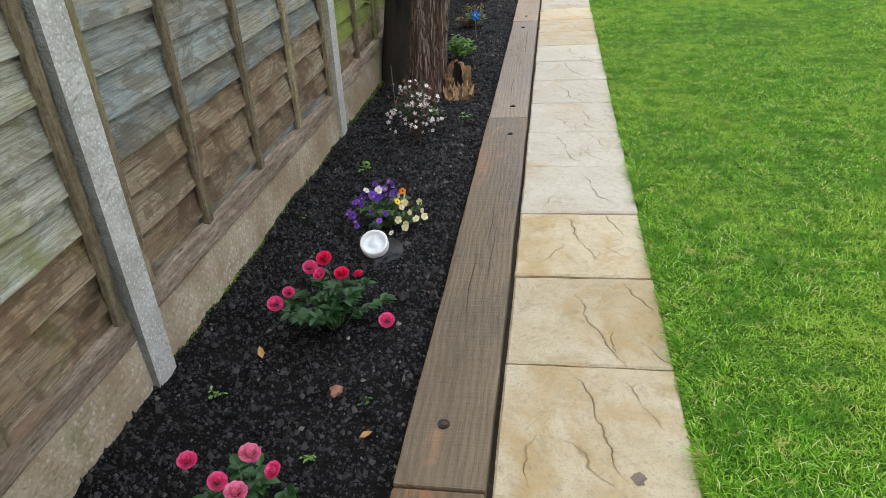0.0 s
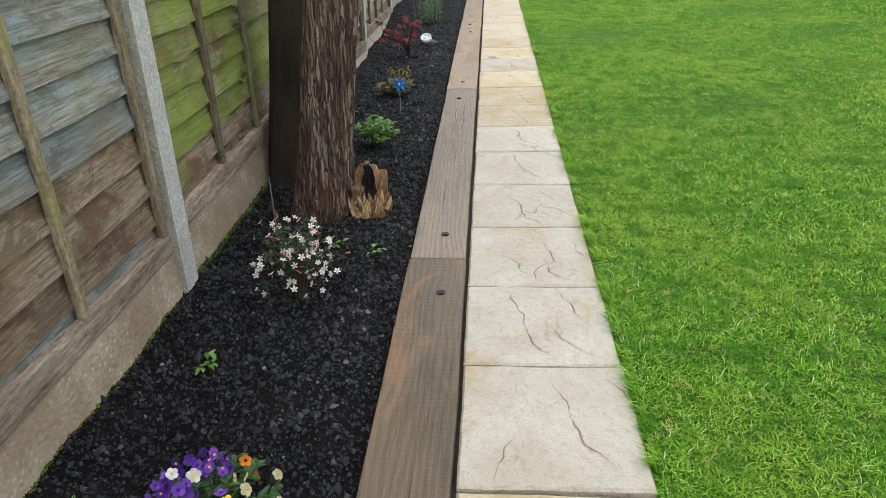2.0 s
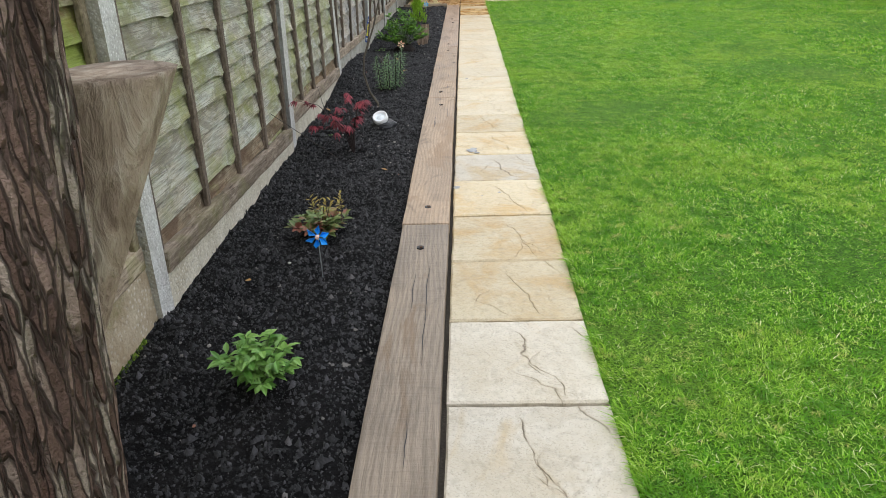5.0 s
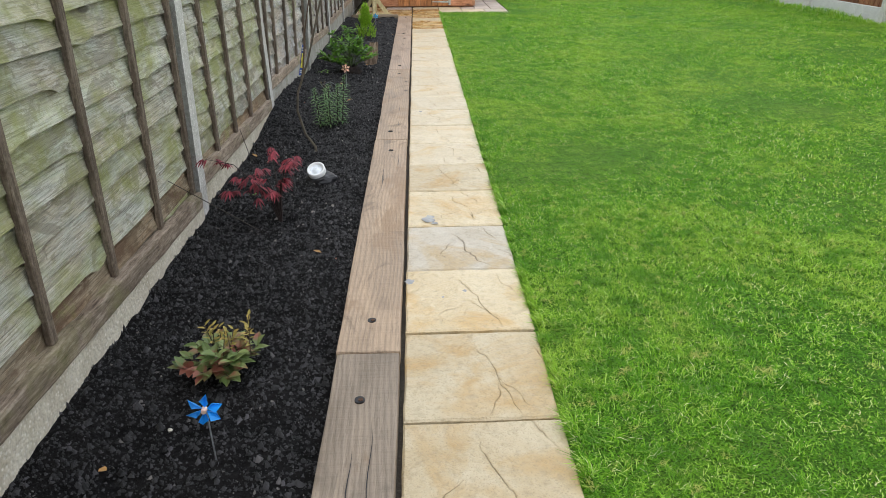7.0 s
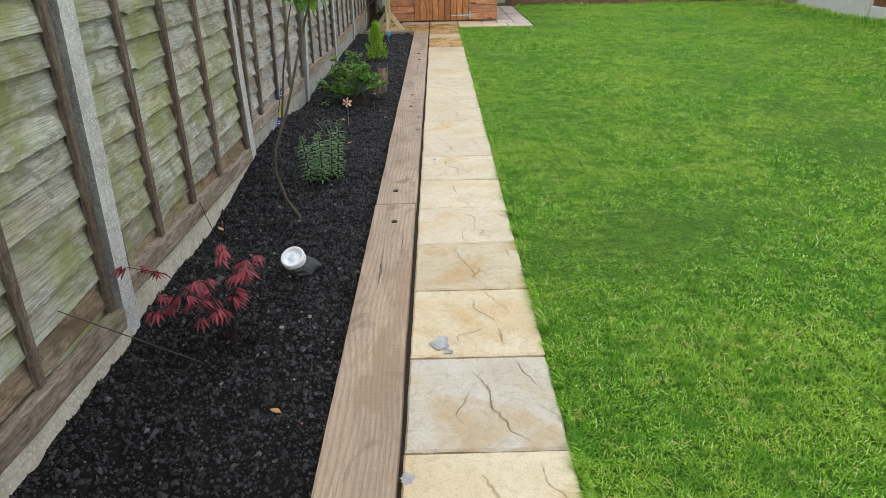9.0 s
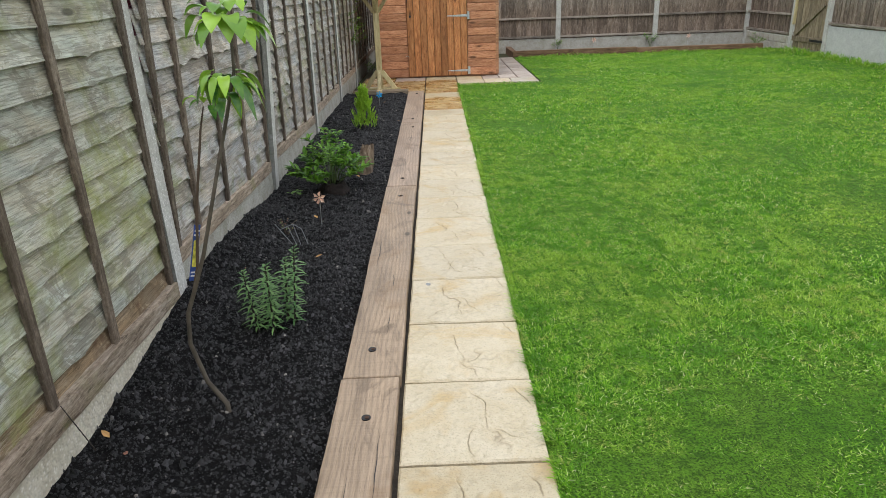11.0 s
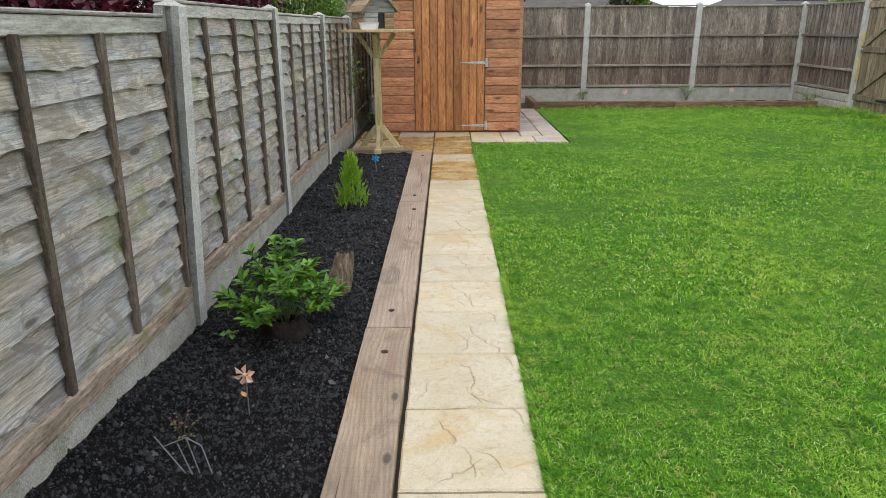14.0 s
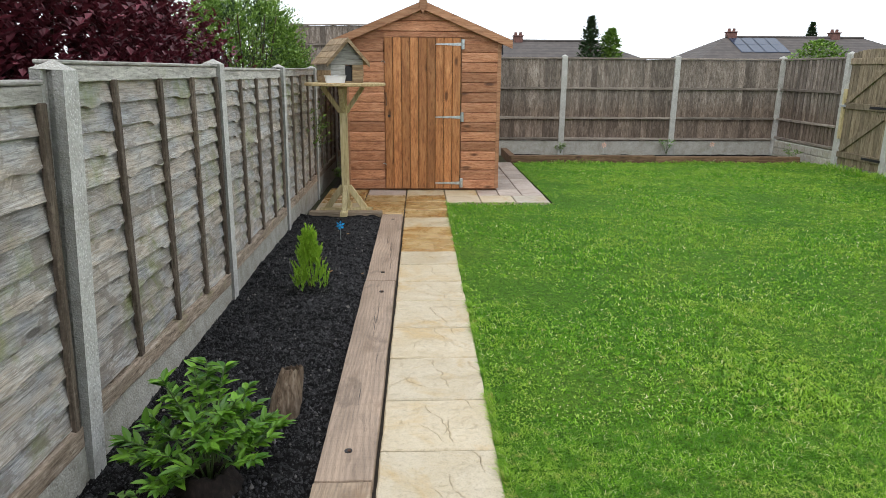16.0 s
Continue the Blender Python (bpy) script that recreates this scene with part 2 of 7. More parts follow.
def sleeper_wood(name, mid, stain, rough=0.6, stain_at=0.6, dark=0.45):
    """Sawn softwood: flat-sawn rings drawn out along y, saw marks across, dark knots with a tail, stains."""
    k = Kit(name)
    bend = k.noise(k.coords((4.0, 0.9, 4.0)), 1.0, 3.0, 0.5)
    sep = k.node("ShaderNodeSeparateXYZ")
    k.link(k.coords((1, 1, 1), shift=False), sep.inputs[0])
    ph = k.math("ADD", k.math("MULTIPLY", sep.outputs[0], 330.0), k.math("MULTIPLY", bend, 48.0))
    ring = k.math("ADD", k.math("MULTIPLY", k.math("SINE", ph), 0.5), 0.5)
    col = k.mix(k.ramp(ring, [(0.3, 0.0), (0.95, 0.5)]), mid, tuple(c * 0.62 for c in mid))
    tone = k.noise(k.coords((7, 1.6, 7)), 1.0, 4.0, 0.6, 0.5)
    col = k.mix(1.0, col, k.ramp(tone, [(0.3, (0.68, 0.66, 0.63)), (0.5, (1.0, 1.0, 1.0)), (0.72, (1.28, 1.27, 1.25))]), "MULTIPLY")
    fine = k.noise(k.coords((260, 14, 260)), 1.0, 3.0, 0.6)
    col = k.mix(k.ramp(fine, [(0.32, 0.5), (0.48, 0.0)]), col, tuple(c * 0.45 for c in mid))
    saw = k.noise(k.coords((9, 95, 9)), 1.0, 3.0, 0.6)
    col = k.mix(k.ramp(saw, [(0.56, 0.0), (0.70, 0.28)]), col, tuple(c * 0.6 for c in mid))
    st = k.noise(k.coords((4.0, 1.6, 4.0)), 1.0, 4.0, 0.65, 0.8)
    col = k.mix(k.ramp(st, [(stain_at, 0.0), (stain_at + 0.07, 0.75)]), col, stain)
    damp = k.noise(k.coords((6.0, 3.0, 6.0)), 1.0, 5.0, 0.7, 1.0)
    col = k.mix(k.ramp(damp, [(0.55, 0.0), (0.66, dark)]), col, tuple(c * 0.4 for c in mid))
    kd = k.voronoi(k.coords((7.5, 3.6, 7.5)), 0.72)
    col = k.mix(k.ramp(kd, [(0.10, 0.0), (0.12, 0.5), (0.21, 0.0)]), col, tuple(c * 0.5 for c in mid))
    col = k.mix(k.ramp(kd, [(0.05, 0.9), (0.11, 0.0)]), col, tuple(c * 0.18 for c in mid))
    h = k.math("ADD", k.math("MULTIPLY", ring, 0.25), k.math("ADD", fine, k.math("MULTIPLY", saw, 0.5)))
    return k.finish(col, k.ramp(tone, [(0.35, rough - 0.2), (0.65, rough)]), h, 0.45, 0.006, spec=0.35)


def fence_wood(name, cool, warm, pale, algae=0.0, stain=None, peel=0.4, green=(0.21, 0.26, 0.05)):
    """Weathered lap board: soft cool and warm areas, fine grain, pale scuffs, dark knots in their rings, algae in patches."""
    k = Kit(name)
    soft = k.noise(k.coords((1.0, 2.4, 6.0)), 1.6, 4.0, 0.6, 0.3)
    col = k.mix(k.ramp(soft, [(0.38, 0.0), (0.62, 1.0)]), cool, warm)
    g1 = k.noise(k.coords((30, 6.0, 170)), 1.0, 5.0, 0.7, 0.4)
    g2 = k.noise(k.coords((60, 9.0, 260)), 1.0, 3.0, 0.6)
    col = k.mix(1.0, col, k.ramp(g1, [(0.32, 0.55), (0.48, 0.98), (0.68, 1.3)]), "MULTIPLY")
    mott = k.noise(k.coords((30, 7.0, 40)), 1.0, 5.0, 0.72, 0.4)
    col = k.mix(1.0, col, k.ramp(mott, [(0.34, 0.68), (0.48, 0.98), (0.66, 1.18)]), "MULTIPLY")
    flake = k.noise(k.coords((60, 11.0, 130)), 1.0, 5.0, 0.72, 0.3)
    where = k.noise(k.coords((3, 3.5, 9)), 1.0, 3.0, 0.6)
    col = k.mix(k.math("MULTIPLY", k.ramp(flake, [(0.52, 0.0), (0.56, 1.0)]), k.ramp(where, [(0.42, 0.0), (0.58, peel)])), col, pale)
    col = k.mix(k.ramp(g2, [(0.34, 0.6), (0.45, 0.0)]), col, tuple(c * 0.36 for c in warm))
    blot = k.noise(k.coords((4, 4.5, 8)), 1.0, 5.0, 0.72, 0.9)
    col = k.mix(k.ramp(blot, [(0.53, 0.0), (0.57, 0.6)]), col, tuple(c * 0.5 for c in warm))
    if stain:
        st = k.noise(k.coords((1, 1.8, 3)), 2.6, 4.0, 0.6, 0.5)
        col = k.mix(k.ramp(st, [(0.53, 0.0), (0.61, 0.8)]), col, stain)
    if algae:
        al = k.noise(k.coords((1, 1, 1), world=True), 3.0, 5.0, 0.68, 0.3)
        col = k.mix(k.ramp(al, [(0.64 - 0.35 * algae, 0.0), (0.80 - 0.3 * algae, 0.75)]), col, k.mix(k.ramp(g1, [(0.35, 0.0), (0.6, 1.0)]), tuple(c * 0.7 for c in green), green))
    kd = k.voronoi(k.coords((5, 2.6, 9.5)), 0.8)
    col = k.mix(k.ramp(kd, [(0.11, 0.0), (0.13, 0.5), (0.24, 0.0)]), col, tuple(c * 0.45 for c in warm))
    col = k.mix(k.ramp(kd, [(0.07, 0.85), (0.12, 0.0)]), col, tuple(c * 0.2 for c in warm))
    col = k.mix(1.0, col, k.ramp(k.rnd(), [(0.0, (0.80, 0.79, 0.78)), (0.5, (0.98, 0.97, 0.96)), (1.0, (1.12, 1.11, 1.09))]), "MULTIPLY")
    h = k.math("ADD", k.math("ADD", g1, k.math("MULTIPLY", g2, 0.5)), k.math("ADD", k.math("MULTIPLY", flake, 0.4), k.ramp(kd, [(0.05, 0.0), (0.2, 0.8)])))
    return k.finish(col, 0.82, h, 0.6, 0.006, spec=0.25)


# fence timbers, by bay from the walk's start to its end
F_GREY = fence_wood("fence_wood_grey", (0.27, 0.31, 0.31), (0.30, 0.275, 0.215), (0.44, 0.45, 0.43), 0.2, peel=0.25)
F_OLIVE = fence_wood("fence_wood_olive", (0.45, 0.465, 0.41), (0.44, 0.40, 0.31), (0.68, 0.66, 0.60), 0.58, peel=0.6, green=(0.29, 0.32, 0.075))
F_GREEN = fence_wood("fence_wood_green", (0.33, 0.33, 0.19), (0.30, 0.24, 0.145), (0.5, 0.47, 0.33), 0.8, stain=(0.20, 0.095, 0.065), green=(0.27, 0.36, 0.05))
F_SILVER = fence_wood("fence_wood_silver", (0.38, 0.385, 0.39), (0.46, 0.40, 0.335), (0.70, 0.68, 0.65), 0.3, peel=0.6)
F_BROWN = fence_wood("fence_wood_damp_brown", (0.30, 0.245, 0.175), (0.25, 0.175, 0.105), (0.48, 0.42, 0.32), 0.2, stain=(0.13, 0.08, 0.05))
F_BATTEN = wood("batten_wood", (0.135, 0.105, 0.063), (0.255, 0.203, 0.128), (0.390, 0.323, 0.210), "z", 0.85, 0.2, along=4.0, speck=0.35)
F_BATTEN_DARK = wood("batten_wood_dark", (0.07, 0.052, 0.038), (0.145, 0.11, 0.082), (0.25, 0.205, 0.16), "z", 0.85, along=4.0, speck=0.35)
F_RAIL = wood("rail_wood", (0.12, 0.085, 0.06), (0.34, 0.265, 0.195), (0.56, 0.47, 0.38), "y", 0.85, 0.12, stain=(0.27, 0.17, 0.10), stain_at=0.6, along=4.0, speck=0.2)
F_CAP = wood("cap_wood", (0.250, 0.237, 0.206), (0.450, 0.431, 0.388), (0.625, 0.600, 0.550), "y", 0.85, 0.05, along=4.0, speck=0.2)
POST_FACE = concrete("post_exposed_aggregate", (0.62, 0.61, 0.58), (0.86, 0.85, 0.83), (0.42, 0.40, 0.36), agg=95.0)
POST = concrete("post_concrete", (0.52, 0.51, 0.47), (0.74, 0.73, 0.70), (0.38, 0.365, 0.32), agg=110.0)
# Cast sides are smoother; their darker tone also paints in the side shade.
POST_SIDE = concrete("post_cast_side_shaded", (0.32, 0.32, 0.30), (0.40, 0.40, 0.38), (0.22, 0.21, 0.18), agg=160.0, moss=0.2)
POST_MOSS = concrete("post_concrete_mossy", (0.52, 0.50, 0.42), (0.70, 0.68, 0.61), (0.36, 0.33, 0.23), agg=100.0, moss=0.25)
GRAVEL_BROWN = concrete("gravel_board_brown", (0.58, 0.50, 0.37), (0.80, 0.75, 0.66), (0.36, 0.28, 0.18), agg=55.0, moss=0.35, brown=(0.34, 0.25, 0.155))
GRAVEL_PALE = concrete("gravel_board_pale", (0.66, 0.61, 0.49), (0.82, 0.78, 0.70), (0.46, 0.40, 0.29), agg=70.0, moss=0.15)
GRAVEL_GREY = concrete("gravel_board_grey", (0.47, 0.455, 0.40), (0.62, 0.60, 0.55), (0.29, 0.265, 0.21), agg=110.0, moss=0.25)
WHITE_CONC = concrete("white_concrete", (0.55, 0.55, 0.52), (0.62, 0.62, 0.6), (0.44, 0.44, 0.42), agg=160.0)
STONE_FACE = concrete("stone_face", (0.5, 0.47, 0.4), (0.6, 0.58, 0.52), (0.36, 0.32, 0.24), agg=25.0)

SLEEPER = [
    sleeper_wood("sleeper_dark_wet", (0.13, 0.09, 0.05), (0.25, 0.115, 0.048), 0.45, 0.57),
    sleeper_wood("sleeper_brown", (0.155, 0.115, 0.072), (0.25, 0.14, 0.075), 0.48, 0.58),
    sleeper_wood("sleeper_grey", (0.265, 0.21, 0.158), (0.19, 0.125, 0.075), 0.58, 0.6, 0.4),
    sleeper_wood("sleeper_tan", (0.38, 0.28, 0.195), (0.27, 0.18, 0.11), 0.62, 0.58, 0.6),
    sleeper_wood("sleeper_pink", (0.39, 0.29, 0.215), (0.26, 0.185, 0.13), 0.62, 0.58, 0.6),
    wood("sleeper_end", (0.12, 0.09, 0.06), (0.23, 0.175, 0.12), (0.33, 0.27, 0.2), "x", 0.75, 0.0, grain=32),
]
SLAB_OCHRE = slab_stone("paving_ochre", (0.44, 0.36, 0.225), (0.53, 0.46, 0.33), (0.40, 0.285, 0.125), 0.46, cleft=0.8)
SLAB_PALE = slab_stone("paving_pale", (0.46, 0.405, 0.315), (0.55, 0.505, 0.43), (0.44, 0.33, 0.18), 0.54, cleft=0.8)
SLAB_WARM = slab_stone("paving_warm", (0.51, 0.41, 0.255), (0.58, 0.50, 0.355), (0.49, 0.33, 0.14), 0.5)
SLAB_CREAM = slab_stone("paving_cream", (0.53, 0.445, 0.30), (0.60, 0.525, 0.395), (0.52, 0.38, 0.19), 0.54)
SLAB_WET = slab_stone("paving_wet", (0.42, 0.27, 0.10), (0.54, 0.40, 0.2), (0.34, 0.185, 0.055), 0.42, wet=0.2)
SLAB_PINK = slab_stone("paving_pinkish", (0.42, 0.34, 0.29), (0.52, 0.45, 0.40), (0.34, 0.26, 0.2), 0.5)

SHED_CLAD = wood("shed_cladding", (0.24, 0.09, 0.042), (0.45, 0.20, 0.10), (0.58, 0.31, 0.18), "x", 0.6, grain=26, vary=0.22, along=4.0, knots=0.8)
SHED_DOOR = wood("shed_door_boards", (0.22, 0.08, 0.03), (0.42, 0.175, 0.065), (0.54, 0.27, 0.115), "z", 0.55, grain=24, vary=0.25, along=3.0, knots=0.8)
SHED_TRIM = wood("shed_trim", (0.24, 0.10, 0.048), (0.40, 0.20, 0.105), (0.5, 0.28, 0.16), "x", 0.6, grain=26, vary=0.25)
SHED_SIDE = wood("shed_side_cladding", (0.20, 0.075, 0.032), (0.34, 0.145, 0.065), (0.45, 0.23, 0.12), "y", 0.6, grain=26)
FELT = plain("roof_felt", (0.10, 0.10, 0.10), 0.95, scale=160.0, bump=0.4)
GALV = plain("galvanised_steel", (0.52, 0.55, 0.56), 0.42, 0.85, 0.2, 40.0)
BLACK_METAL = plain("black_metal", (0.02, 0.02, 0.022), 0.45, 0.3)
RUST = plain("rusty_screw", (0.09, 0.05, 0.03), 0.7, 0.5)
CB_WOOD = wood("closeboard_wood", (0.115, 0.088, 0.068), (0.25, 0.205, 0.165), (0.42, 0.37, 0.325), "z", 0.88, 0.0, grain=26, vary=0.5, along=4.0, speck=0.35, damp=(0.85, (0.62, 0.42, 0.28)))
CB_RAIL = wood("closeboard_rail", (0.150, 0.119, 0.094), (0.275, 0.231, 0.188), (0.413, 0.362, 0.312), "x", 0.88)
CB_BROWN = wood("stained_board", (0.11, 0.045, 0.022), (0.2, 0.085, 0.04), (0.29, 0.14, 0.07), "z", 0.8, grain=26)
GATE_WOOD = wood("gate_wood", (0.13, 0.095, 0.055), (0.25, 0.195, 0.125), (0.36, 0.3, 0.21), "z", 0.85, grain=26)
LOW_SLEEPER = wood("low_sleeper", (0.09, 0.05, 0.03), (0.18, 0.105, 0.06), (0.27, 0.17, 0.11), "x", 0.8, grain=28)
NEW_PINE = wood("treated_pine", (0.36, 0.28, 0.13), (0.52, 0.43, 0.23), (0.64, 0.55, 0.34), "z", 0.6, grain=24, vary=0.2)

# ---------- mesh kit ----------


def mesh_ob(name, V, F, material, parent=None, label="", smooth=False):
    me = bpy.data.meshes.new(name)
    me.from_pydata([tuple(v) for v in V], [], F)
    me.materials.append(material)
    if smooth:
        me.polygons.foreach_set("use_smooth", [True] * len(me.polygons))
    me.update()
    ob = new(name, me)
    if parent is not None:
        ob.parent = parent
    if label:
        ob["label"] = label
    return ob


def share(name, me, parent, m, label=""):
    ob = new(name, me)
    ob.parent = parent
    ob.matrix_basis = m
    if label:
        ob["label"] = label
    return ob


def part(name, bm, material, parent=None, label="", smooth=False):
    """Links a bmesh as one mesh object under a thing or a part."""
    me = bpy.data.meshes.new(name)
    bmesh.ops.recalc_face_normals(bm, faces=bm.faces)
    bm.to_mesh(me)
    bm.free()
    me.materials.append(material)
    if smooth:
        me.polygons.foreach_set("use_smooth", [True] * len(me.polygons))
    ob = new(name, me)
    if parent is not None:
        ob.parent = parent
    if label:
        ob["label"] = label
    return ob


def box_bm(x0, x1, y0, y1, z0, z1, bevel=0.004, segs=1):
    bm = bmesh.new()
    bmesh.ops.create_cube(bm, size=1.0)
    for v in bm.verts:
        v.co = Vector(((x0 + x1) / 2 + v.co.x * (x1 - x0), (y0 + y1) / 2 + v.co.y * (y1 - y0), (z0 + z1) / 2 + v.co.z * (z1 - z0)))
    if bevel:
        bmesh.ops.bevel(bm, geom=list(bm.edges), offset=bevel, segments=segs, affect="EDGES", profile=0.6)
    return bm


def prism_bm(outline, y0, y1, bevel=0.0):
    """A polygon in the x-z plane drawn out along y."""
    bm = bmesh.new()
    a = [bm.verts.new((x, y0, z)) for x, z in outline]
    b = [bm.verts.new((x, y1, z)) for x, z in outline]
    n = len(outline)
    bm.faces.new(a)
    bm.faces.new(b[::-1])
    for i in range(n):
        bm.faces.new((a[i], b[i], b[(i + 1) % n], a[(i + 1) % n]))
    bmesh.ops.recalc_face_normals(bm, faces=bm.faces)
    if bevel:
        bmesh.ops.bevel(bm, geom=list(bm.edges), offset=bevel, segments=1, affect="EDGES")
    return bm


def beam_bm(p, q, w, d, bevel=0.003):
    """A straight squared timber from p to q."""
    p, q = Vector(p), Vector(q)
    m = Matrix.Translation((p + q) / 2) @ (q - p).to_track_quat("Z", "Y").to_matrix().to_4x4()
    bm = box_bm(-w / 2, w / 2, -d / 2, d / 2, -(q - p).length / 2, (q - p).length / 2, bevel)
    bmesh.ops.transform(bm, matrix=m, verts=bm.verts)
    return bm


def tube(points, radii, sides=8, caps=True):
    """Vertices and faces of a round tube through points."""
    V, F = [], []
    pts = [Vector(p) for p in points]
    for i, p in enumerate(pts):
        d = (pts[min(i + 1, len(pts) - 1)] - pts[max(i - 1, 0)]).normalized()
        side = d.cross(Vector((0.31, 0.95, 0.05))).normalized()
        up = side.cross(d)
        for j in range(sides):
            a = 2 * math.pi * j / sides
            V.append(p + (side * math.cos(a) + up * math.sin(a)) * radii[i])
    for i in range(len(pts) - 1):
        for j in range(sides):
            k = (j + 1) % sides
            F.append((i * sides + j, i * sides + k, (i + 1) * sides + k, (i + 1) * sides + j))
    if caps:
        F.append(tuple(range(sides))[::-1])
        F.append(tuple((len(pts) - 1) * sides + j for j in range(sides)))
    return V, F


def thing(name, at, label, category, group="", rz=0.0, kind=""):
    e = new(name)
    e.matrix_basis = pose(*at, 0, 0, rz)
    return tagged(e, label, category, group, kind)


rng = random.Random(11)

# ---------- ground ----------
LAWN_X0, LAWN_X1, LAWN_Y0, LAWN_Y1 = 0.555, 6.80, -2.0, 20.7
kg = Kit("garden_earth")
n_a = kg.noise(kg.coords(world=True), 7.0, 5.0)
kg.finish(kg.ramp(n_a, [(0.3, (0.035, 0.03, 0.02)), (0.7, (0.07, 0.075, 0.03))]), 0.95, n_a, 0.5, 0.02)
kt = Kit("lawn_turf")
big = kt.noise(kt.coords(world=True), 0.9, 4.0, 0.6)
sml = kt.noise(kt.coords(world=True), 150.0, 4.0, 0.75)
tuft = kt.noise(kt.coords(world=True), 28.0, 4.0, 0.7)
turf = kt.ramp(big, [(0.3, (0.10, 0.31, 0.012)), (0.5, (0.145, 0.37, 0.016)), (0.72, (0.25, 0.44, 0.04))])
# Dark noise at two scales paints in the shade between the blades.
turf = kt.mix(kt.ramp(sml, [(0.40, 0.9), (0.56, 0.0)]), turf, (0.022, 0.055, 0.004))
turf = kt.mix(kt.ramp(tuft, [(0.36, 0.6), (0.52, 0.0)]), turf, (0.03, 0.09, 0.005))
kt.finish(turf, 0.8, sml, 1.0, 0.03, spec=0.2)
gv = [(-400, -400, -0.06), (400, -400, -0.06), (400, 500, -0.06), (-400, 500, -0.06)]
tagged(mesh_ob("ground", gv, [(0, 1, 2, 3)], kg.m), "dark earth and rough grass ground around the garden", "ground", kind="structure")


def sheet(x0, x1, y0, y1, step, height):
    nx, ny = max(2, int((x1 - x0) / step) + 1), max(2, int((y1 - y0) / step) + 1)
    V = []
    for j in range(ny):
        for i in range(nx):
            x, y = x0 + (x1 - x0) * i / (nx - 1), y0 + (y1 - y0) * j / (ny - 1)
            V.append((x, y, height(x, y)))
    F = [(j * nx + i, j * nx + i + 1, (j + 1) * nx + i + 1, (j + 1) * nx + i) for j in range(ny - 1) for i in range(nx - 1)]
    return V, F


def lawn_h(x, y):
    return -0.006 + 0.008 * noise.noise((x * 0.8, y * 0.8, 0)) + 0.004 * noise.noise((x * 4, y * 4, 3))


V, F = sheet(LAWN_X0, LAWN_X1, LAWN_Y0, LAWN_Y1, 0.12, lawn_h)
F = [f for f in F if not (V[f[0]][0] < 1.75 and V[f[2]][1] > 17.33)]
tagged(mesh_ob("lawn", V, F, kt.m, smooth=True), "short mown green lawn with paler yellowish patches", "lawn", kind="structure")

# ---------- paved path ----------
JOINTS = [-1.602, -1.142, -0.692, -0.232, 0.218, 0.678, 1.128, 1.578, 2.028, 2.478, 2.938, 3.389, 3.841, 4.294, 4.734, 5.198, 5.648, 6.098, 6.528, 6.968, 7.428, 7.888, 8.338, 8.798, 9.238, 9.678, 10.118, 10.558, 10.998, 11.458, 11.888, 12.328, 12.738, 13.188, 13.598, 14.058, 14.468, 14.888, 15.258, 15.698, 16.138, 16.558, 16.930]


def slab_bm(w, d, seed, t=0.04):
    """A riven slab with a slightly wandering edge and a worn arris; its corner at the origin."""
    r = random.Random(seed)
    n = 7
    edge = []
    for (ax, ay), (bx, by) in (((0, 0), (w, 0)), ((w, 0), (w, d)), ((w, d), (0, d)), ((0, d), (0, 0))):
        for i in range(n):
            f = i / n
            j = 0.0016 if i else 0.0005
            edge.append((ax + (bx - ax) * f + r.uniform(-j, j), ay + (by - ay) * f + r.uniform(-j, j)))
    cx, cy = w / 2, d / 2
    bm = bmesh.new()
    rings = []
    for inset, z in ((0.0, -t), (0.0, -0.006), (0.006, 0.0)):
        ring = []
        for x, y in edge:
            s = 1 - inset / (max(w, d) / 2)
            ring.append(bm.verts.new((cx + (x - cx) * s, cy + (y - cy) * s, z + (r.uniform(-0.0015, 0.0008) if z > -0.01 else 0))))
        rings.append(ring)
    m = len(edge)
    for a, b in zip(rings, rings[1:]):
        for i in range(m):
            bm.faces.new((a[i], a[(i + 1) % m], b[(i + 1) % m], b[i]))
    bm.faces.new(rings[-1])
    return bm


path = tagged(new("paved_path"), "single-file path of riven buff concrete paving slabs", "path", kind="structure")
bed_under = concrete("sand_bedding", (0.06, 0.05, 0.038), (0.1, 0.09, 0.07), (0.045, 0.036, 0.028))
part("bedding", box_bm(0.085, 0.56, -1.7, 17.3, -0.075, -0.022, 0), bed_under, path, "dark sand and soil in the joints")
for i, (a, b) in enumerate(zip(JOINTS, JOINTS[1:])):
    if a < 3.6:
        mt = SLAB_OCHRE
    elif a < 6.4 or 7.8 < a < 7.9:
        mt = SLAB_PALE
    elif a < 9.1:
        mt = SLAB_WARM
    elif a < 15.0:
        mt = SLAB_CREAM
    else:
        mt = SLAB_WET if i % 3 != 1 else SLAB_WARM
    ob = part("slab", slab_bm(0.448, b - a - 0.012, i), mt, path)
    ob.matrix_basis = pose(0.112, a + 0.0035, rng.uniform(-0.002, 0.002), rng.uniform(-0.25, 0.25), rng.uniform(-0.3, 0.3), rng.uniform(-0.25, 0.25))

